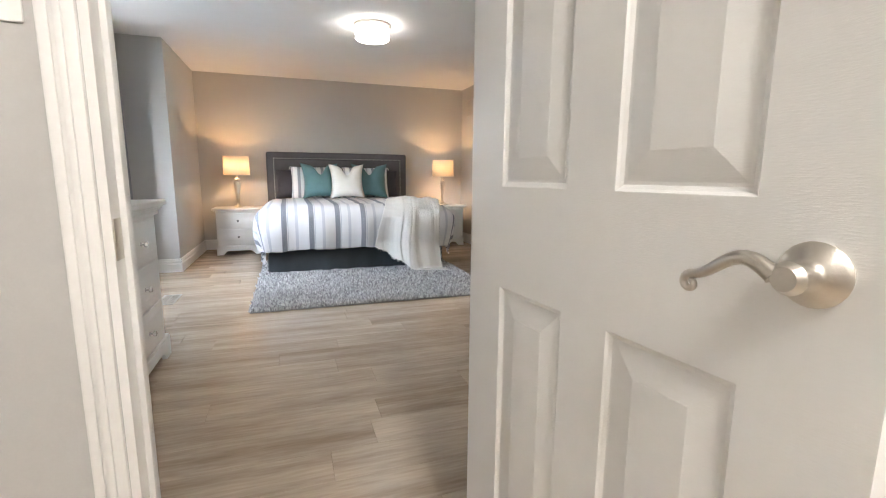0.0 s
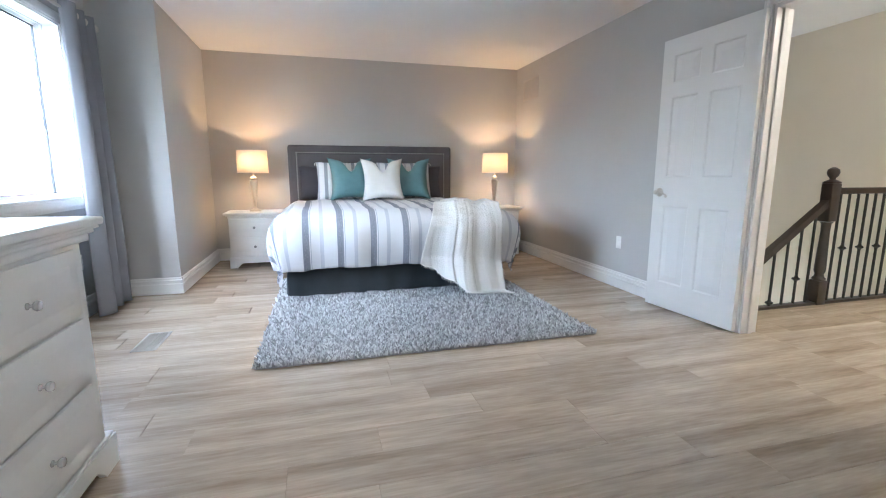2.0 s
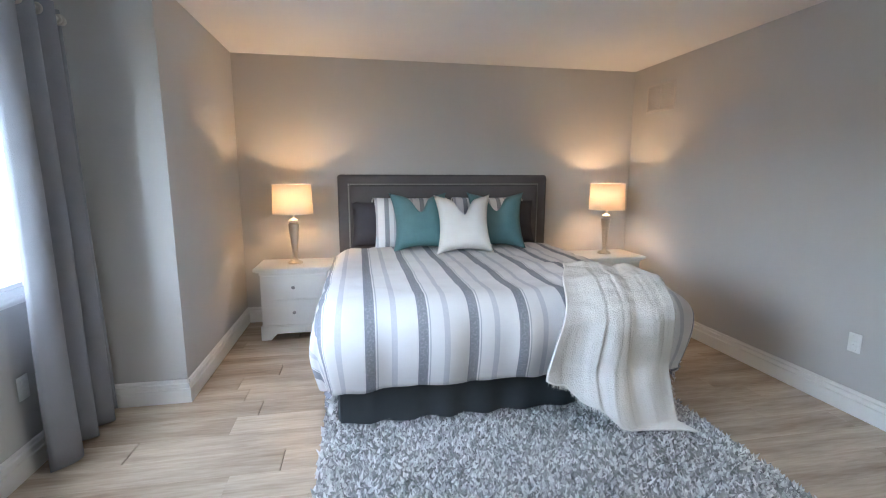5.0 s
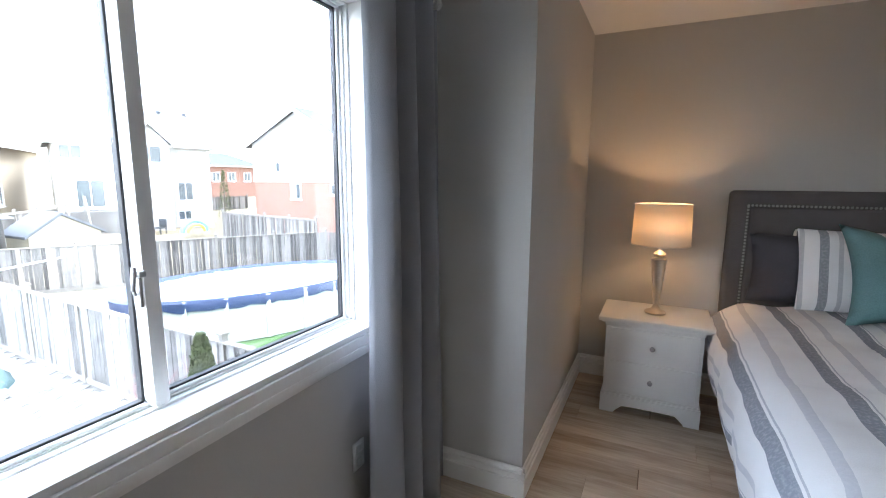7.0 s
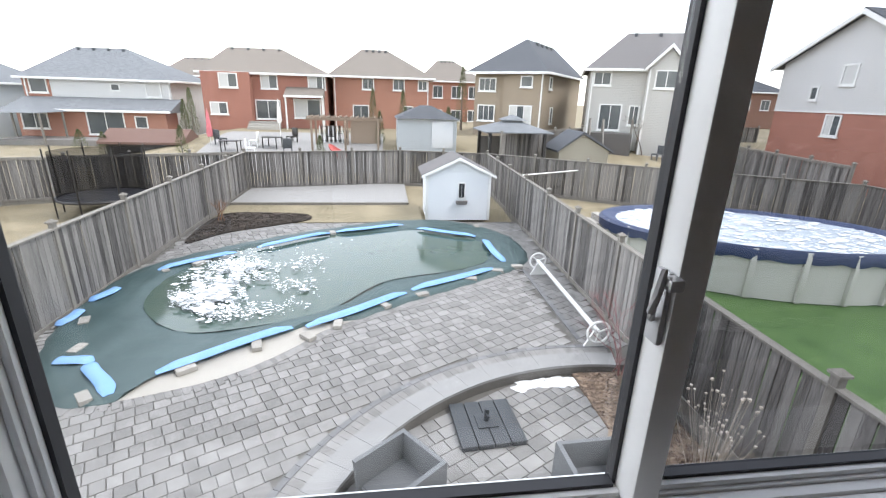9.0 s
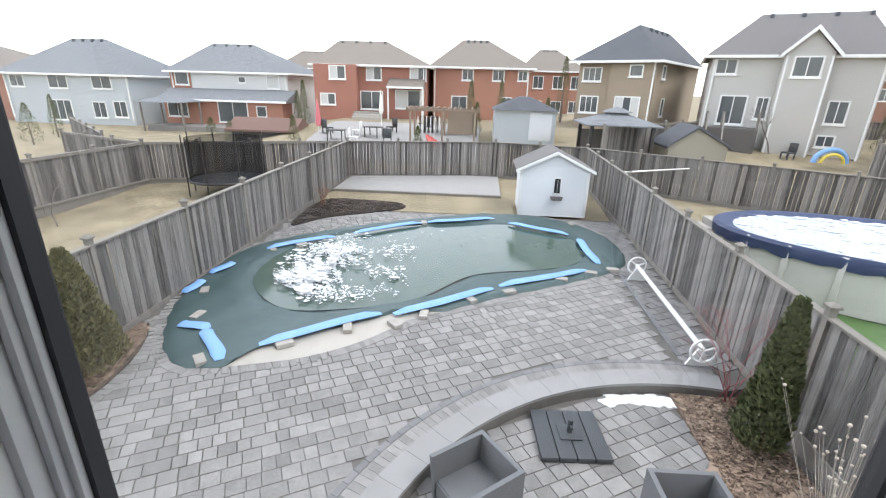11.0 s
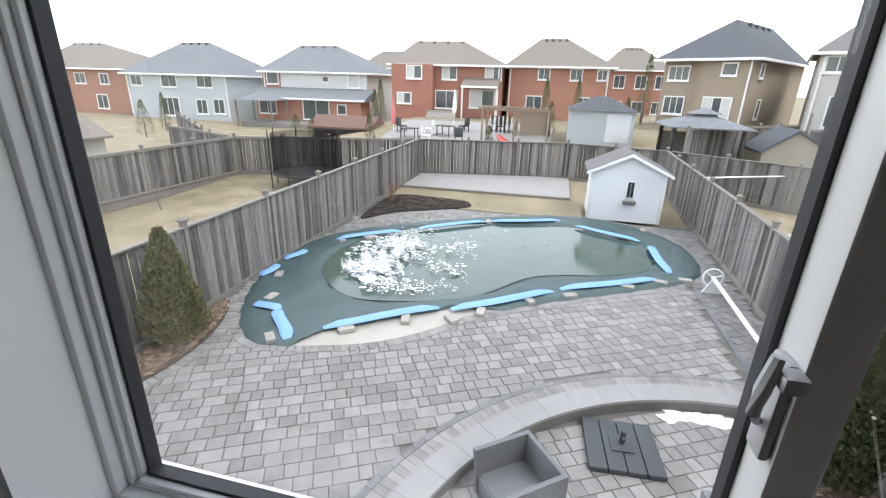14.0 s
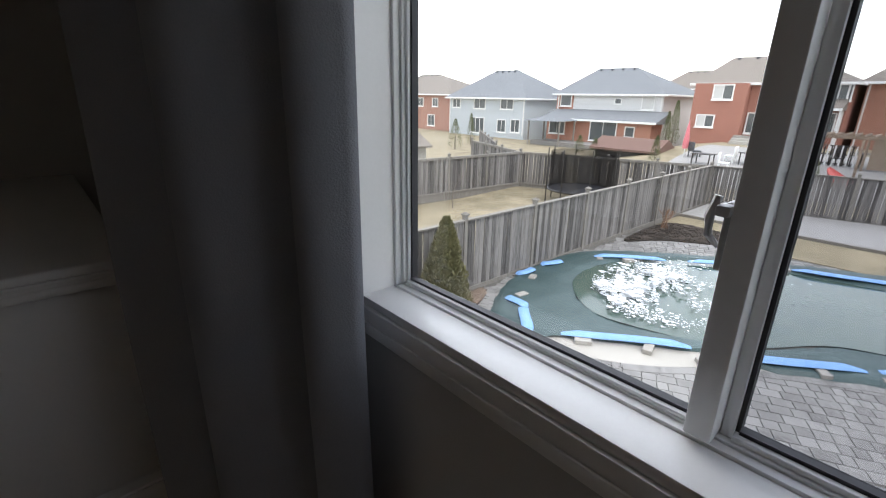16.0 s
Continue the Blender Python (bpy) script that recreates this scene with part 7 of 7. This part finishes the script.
t = thing("trampoline", pose(-19.4, -6.1, GZ - 0.05), "round trampoline with a black safety net", "trampoline")
bm = bmesh.new()
tube(bm, [(1.45 * math.cos(2 * math.pi * i / 28), 1.45 * math.sin(2 * math.pi * i / 28), 0.62) for i in range(29)], 0.05, 6)
part("frame", bm, M_IRON, t)
M_NET = clear_glass("black_netting", (0.44, 0.44, 0.45), 0.05)
bm = bmesh.new()
seg = 28
ra = [[bm.verts.new((1.4 * math.cos(2 * math.pi * i / seg), 1.4 * math.sin(2 * math.pi * i / seg), z)) for i in range(seg)] for z in (0.62, 2.25)]
for i in range(seg):
    bm.faces.new((ra[0][i], ra[0][(i + 1) % seg], ra[1][(i + 1) % seg], ra[1][i]))
part("safety_net", bm, M_NET, t, "black mesh safety net")
part("mat", lathe(bmesh.new(), [(1.4, 0.60), (1.4, 0.62)], 28), M_GASKET, t)
for i in range(8):
    a = 2 * math.pi * i / 8
    part("net_pole", rod(bmesh.new(), (1.5 * math.cos(a), 1.5 * math.sin(a), 0), (1.52 * math.cos(a), 1.52 * math.sin(a), 2.4), 0.025, seg=8), M_IRON, t)

M_TIMBER = mat("tan_timber", (0.20, 0.15, 0.11), (0.33, 0.26, 0.20), 4, 0.9, 0.3, 30, vary=0.3)
M_COPPERRED = mat("faded_red_plastic", (0.50, 0.09, 0.08), (0.58, 0.15, 0.13), 4, 0.5)
pz = ground_z(-33, 1.5)
pg = thing("pergola", pose(-33, 1.6, pz), "weathered timber pergola over the far patio", "pergola", "garden structures in far yards")
for x_ in (-1.0, 1.0):
    for y_ in (-2.1, 0.0, 2.1):
        part("post", B(x_ - 0.06, x_ + 0.06, y_ - 0.06, y_ + 0.06, 0, 1.9, 0.01), M_TIMBER, pg)
    part("beam", B(x_ - 0.05, x_ + 0.05, -2.4, 2.4, 1.9, 2.05, 0.01), M_TIMBER, pg)
for i in range(13):
    y_ = -2.3 + i * 0.38
    part("rafter", B(-1.3, 1.3, y_ - 0.03, y_ + 0.03, 2.05, 2.15), M_TIMBER, pg, soft=False)
part("screen", B(-1.06, -1.0, 0.2, 2.0, 0.3, 1.8), M_TIMBER, pg, soft=False)
pk = thing("picket_panel", pose(-34.6, 0.4, ground_z(-34.6, 0.4)), "black framed panel with pale pickets on the far patio", "fence panel")
for z_ in (0.12, 0.62, 1.08):
    part("rail", B(-0.03, 0.03, -0.8, 0.8, z_, z_ + 0.07), M_IRON, pk, soft=False)
for i in range(11):
    part("picket", B(0.03, 0.05, -0.78 + i * 0.152, -0.71 + i * 0.152, 0.0, 1.15), M_IRON if i % 2 else M_PVC, pk, soft=False)
cn = thing("toy_boat", pose(-30.6, 1.3, ground_z(-30.6, 1.3) + 0.55, 0, 12, 40), "faded red plastic boat leaning by the fence", "boat")
bm = bmesh.new()
rings = []
for i in range(11):
    f = i / 10 * 2 - 1
    r_ = 0.32 * math.sqrt(max(0.02, 1 - f * f))
    rings.append([bm.verts.new((f * 1.1, r_ * math.cos(q * math.pi / 6), -r_ * math.sin(q * math.pi / 6) + 0.18 * f * f)) for q in range(7)])
for a_, b_ in zip(rings, rings[1:]):
    for q in range(6):
        bm.faces.new((a_[q], a_[q + 1], b_[q + 1], b_[q]))
part("hull", bm, M_COPPERRED, cn)
part("stand", B(-0.5, 0.5, -0.1, 0.1, -0.6, -0.28), M_TIMBER, cn)
for i in range(3):
    tagged(new("stone_step", mesh_of("stone_step", B(-42.6 + i * 0.35, -42.25 + i * 0.35, -7.1, -4.6, -1.6, -0.85 - i * 0.2, 0.02), M_STONE)), "grey stone step below the patio door", "step", "steps to the brick house")
fence_run((-34.0, 18.4), (-26.5, 10.5), "distant cedar fence beside the gazebo").location.z += 0.8
fence_run((-29.5, -22.0), (-22.0, -13.5), "cedar fence between the far lawns").location.z += 0.1
fence_run((-20.3, -10.3), (-23.0, -16.5), "weathered cedar fence running between far lawns")
fence_run((-17.0, 22.0), (-26.0, 23.6), "cedar fence beside the sloping lawn").location.z += 0.5
fence_run((-38.0, 30.2), (-38.0, 36.0), "newer orange cedar fence between houses").location.z += 0.9

for i, (x_, y_, h_, r_) in enumerate(((-36.5, -9.3, 3.2, 0.45), (-37.5, -10.2, 2.6, 0.4), (-31.0, -8.0, 1.8, 0.4), (-30.5, 0.2, 1.5, 0.35), (-40.0, 3.2, 3.4, 0.5), (-40.0, 5.6, 3.4, 0.45), (-34.0, 3.8, 2.3, 0.4),
                                      (-40.5, 9.4, 2.2, 0.5), (-46.0, 11.4, 5.6, 0.8), (-34.0, -14.0, 1.6, 0.5), (-30.0, -25.5, 2.6, 0.8), (-34.0, -27.5, 3.0, 0.5), (-32.0, 28.6, 4.2, 0.6), (-25.8, 10.4, 1.0, 0.25), (-25.9, 12.2, 1.0, 0.25), (-37.5, -17.5, 1.5, 0.6))):
    conifer("cedar_tree", x_, y_, ground_z(x_, y_), h_, r_, 1100, "dark green columnar cedar in a far yard", M_CEDAR, 30 + i)


def patio_set(x_, y_):
    z = ground_z(x_, y_)
    t = thing("garden_table", pose(x_, y_, z, 0, 0, x_ * 17 % 90), "dark metal garden table in a far yard", "table", "garden furniture in far yards")
    part("tabletop", B(-0.6, 0.6, -0.4, 0.4, 0.70, 0.74, 0.01), M_IRON, t)
    for a in (-0.5, 0.5):
        for b in (-0.32, 0.32):
            part("leg", B(a - 0.025, a + 0.025, b - 0.025, b + 0.025, 0, 0.70), M_IRON, t, soft=False)


def garden_chair(x_, y_, material, label, yaw):
    z = ground_z(x_, y_)
    t = thing("garden_chair", pose(x_, y_, z, 0, 0, yaw), label, "chair", "garden furniture in far yards")
    part("seat", B(-0.28, 0.28, -0.28, 0.28, 0.38, 0.46, 0.02), material, t)
    part("backrest", B(-0.28, 0.28, 0.24, 0.32, 0.46, 1.0, 0.02), material, t)
    for a in (-0.24, 0.24):
        for b in (-0.24, 0.24):
            part("leg", B(a - 0.03, a + 0.03, b - 0.03, b + 0.03, 0, 0.38), material, t, soft=False)


M_PINK = mat("faded_pink_cloth", (0.55, 0.14, 0.16), (0.65, 0.22, 0.24), 4, 0.8)
for x_, y_ in ((-33.0, -3.2), (-35.0, 1.4), (-32.0, -5.5)):
    patio_set(x_, y_)
for i, (x_, y_, m_) in enumerate(((-33.2, -4.4, M_PVC), (-34.4, -2.2, M_IRON), (-34.8, 0.4, M_IRON), (-35.4, 2.5, M_IRON), (-31.6, -4.2, M_PVC), (-33.6, -6.6, M_DKPL), (-31.8, -2.0, M_DKPL), (-37.5, 21.5, M_DKPL), (-31.5, 23.0, M_DKPL))):
    garden_chair(x_, y_, m_, "outdoor chair on a far patio", i * 47)
um = thing("closed_umbrella", pose(-33.5, -7.2, ground_z(-33.5, -7.2)), "closed coral-pink patio umbrella", "umbrella")
part("pole", rod(bmesh.new(), (0, 0, 0), (0, 0, 2.3), 0.025, seg=8), M_PVC, um)
part("canopy", lathe(bmesh.new(), [(0.16, 0.55), (0.20, 0.8), (0.10, 1.8), (0.02, 2.3)], 12), M_PINK, um)
um = thing("closed_umbrella", pose(-36.5, -3.4, ground_z(-36.5, -3.4)), "closed cream patio umbrella", "umbrella")
part("pole", rod(bmesh.new(), (0, 0, 0), (0, 0, 2.6), 0.025, seg=8), M_PVC, um)
part("canopy", lathe(bmesh.new(), [(0.12, 0.9), (0.17, 1.1), (0.09, 2.1), (0.02, 2.6)], 12), M_CREAM, um)
pt = thing("far_patio", pose(-33.5, -2.5, 0), "pale stone patio of the brick house", "patio")
bm = bmesh.new()
gx = [[bm.verts.new((x_, y_, ground_z(-33.5 + x_, -2.5 + y_) + 0.04)) for y_ in span(-5, 6.5, 8)] for x_ in span(-5.5, 5.5, 10)]
for i in range(10):
    for k in range(8):
        bm.faces.new((gx[i][k], gx[i + 1][k], gx[i + 1][k + 1], gx[i][k + 1]))
bmesh.ops.recalc_face_normals(bm, faces=bm.faces)
part("paving", bm, M_GRAVELP, pt, soft=False)
pg = thing("pergola", pose(-41.5, -24.0 + 0.6, -2.6), "grey metal pergola over the deck", "pergola")
for x_ in (-1.2, 1.4):
    for y_ in (-1.8, 1.9):
        part("post", B(x_ - 0.06, x_ + 0.06, y_ - 0.06, y_ + 0.06, -0.6, 2.1), M_POST, pg, soft=False)
bm = bmesh.new()
lathe(bm, [(2.7, 2.1), (2.65, 2.16), (0.4, 2.6)], 4, (0, 0, 0), pose(0, 0, 0, 0, 0, 45))
part("canopy", bm, M_RGREY, pg, soft=False)
sl_ = thing("toy_tunnel", pose(-29.8, 24.3, -2.2), "pale blue and yellow plastic play arch", "toy")
bm = bmesh.new()
tube(bm, [(0, 0.9 * math.cos(math.pi * i / 14), 0.75 * math.sin(math.pi * i / 14)) for i in range(15)], 0.14, 8)
part("arch", bm, M_BLUE, sl_)
bm = bmesh.new()
tube(bm, [(0.2, 0.62 * math.cos(math.pi * i / 14), 0.5 * math.sin(math.pi * i / 14)) for i in range(15)], 0.09, 8)
part("inner_arch", bm, mat("yellow_plastic", (0.6, 0.48, 0.08), None, 4, 0.5), sl_)

# ---- floor planks, laid across the room ----
rng = random.Random(21)
PW = 0.182
PLANKS = {}


def plank(x0, x1, y, y1):
    key = (round(x1 - x0, 2), round(y1 - y, 3))
    if key not in PLANKS:
        PLANKS[key] = mesh_of("plank", B(0.0004, key[0] - 0.0004, 0.0004, key[1] - 0.0004, -0.012, 0, 0.0010, 1), M_PLANK)
    o = piece("plank", PLANKS[key], floor, pose(x0, y, 0))
    return o


for y_lo, y_hi, x_lo, x_hi in ((-1.38, Y0 - 0.12, X0, 1.4), (Y0 - 0.12, Y0, D1X0, D1X1), (Y0, Y1, X0, X1 + TH), (0.8, 4.0, X1 + TH, 4.5)):
    y = y_lo
    while y < y_hi - 0.01:
        y1 = min(y + PW, y_hi)
        x = x_lo - rng.uniform(0, 1.0)
        while x < x_hi - 0.01:
            l = rng.choice((0.9, 1.22, 1.22, 1.22))
            a, b = max(x, x_lo), min(x + l, x_hi)
            if b - a > 0.02:
                plank(a, b, y, y1)
            x += l
        y = y1
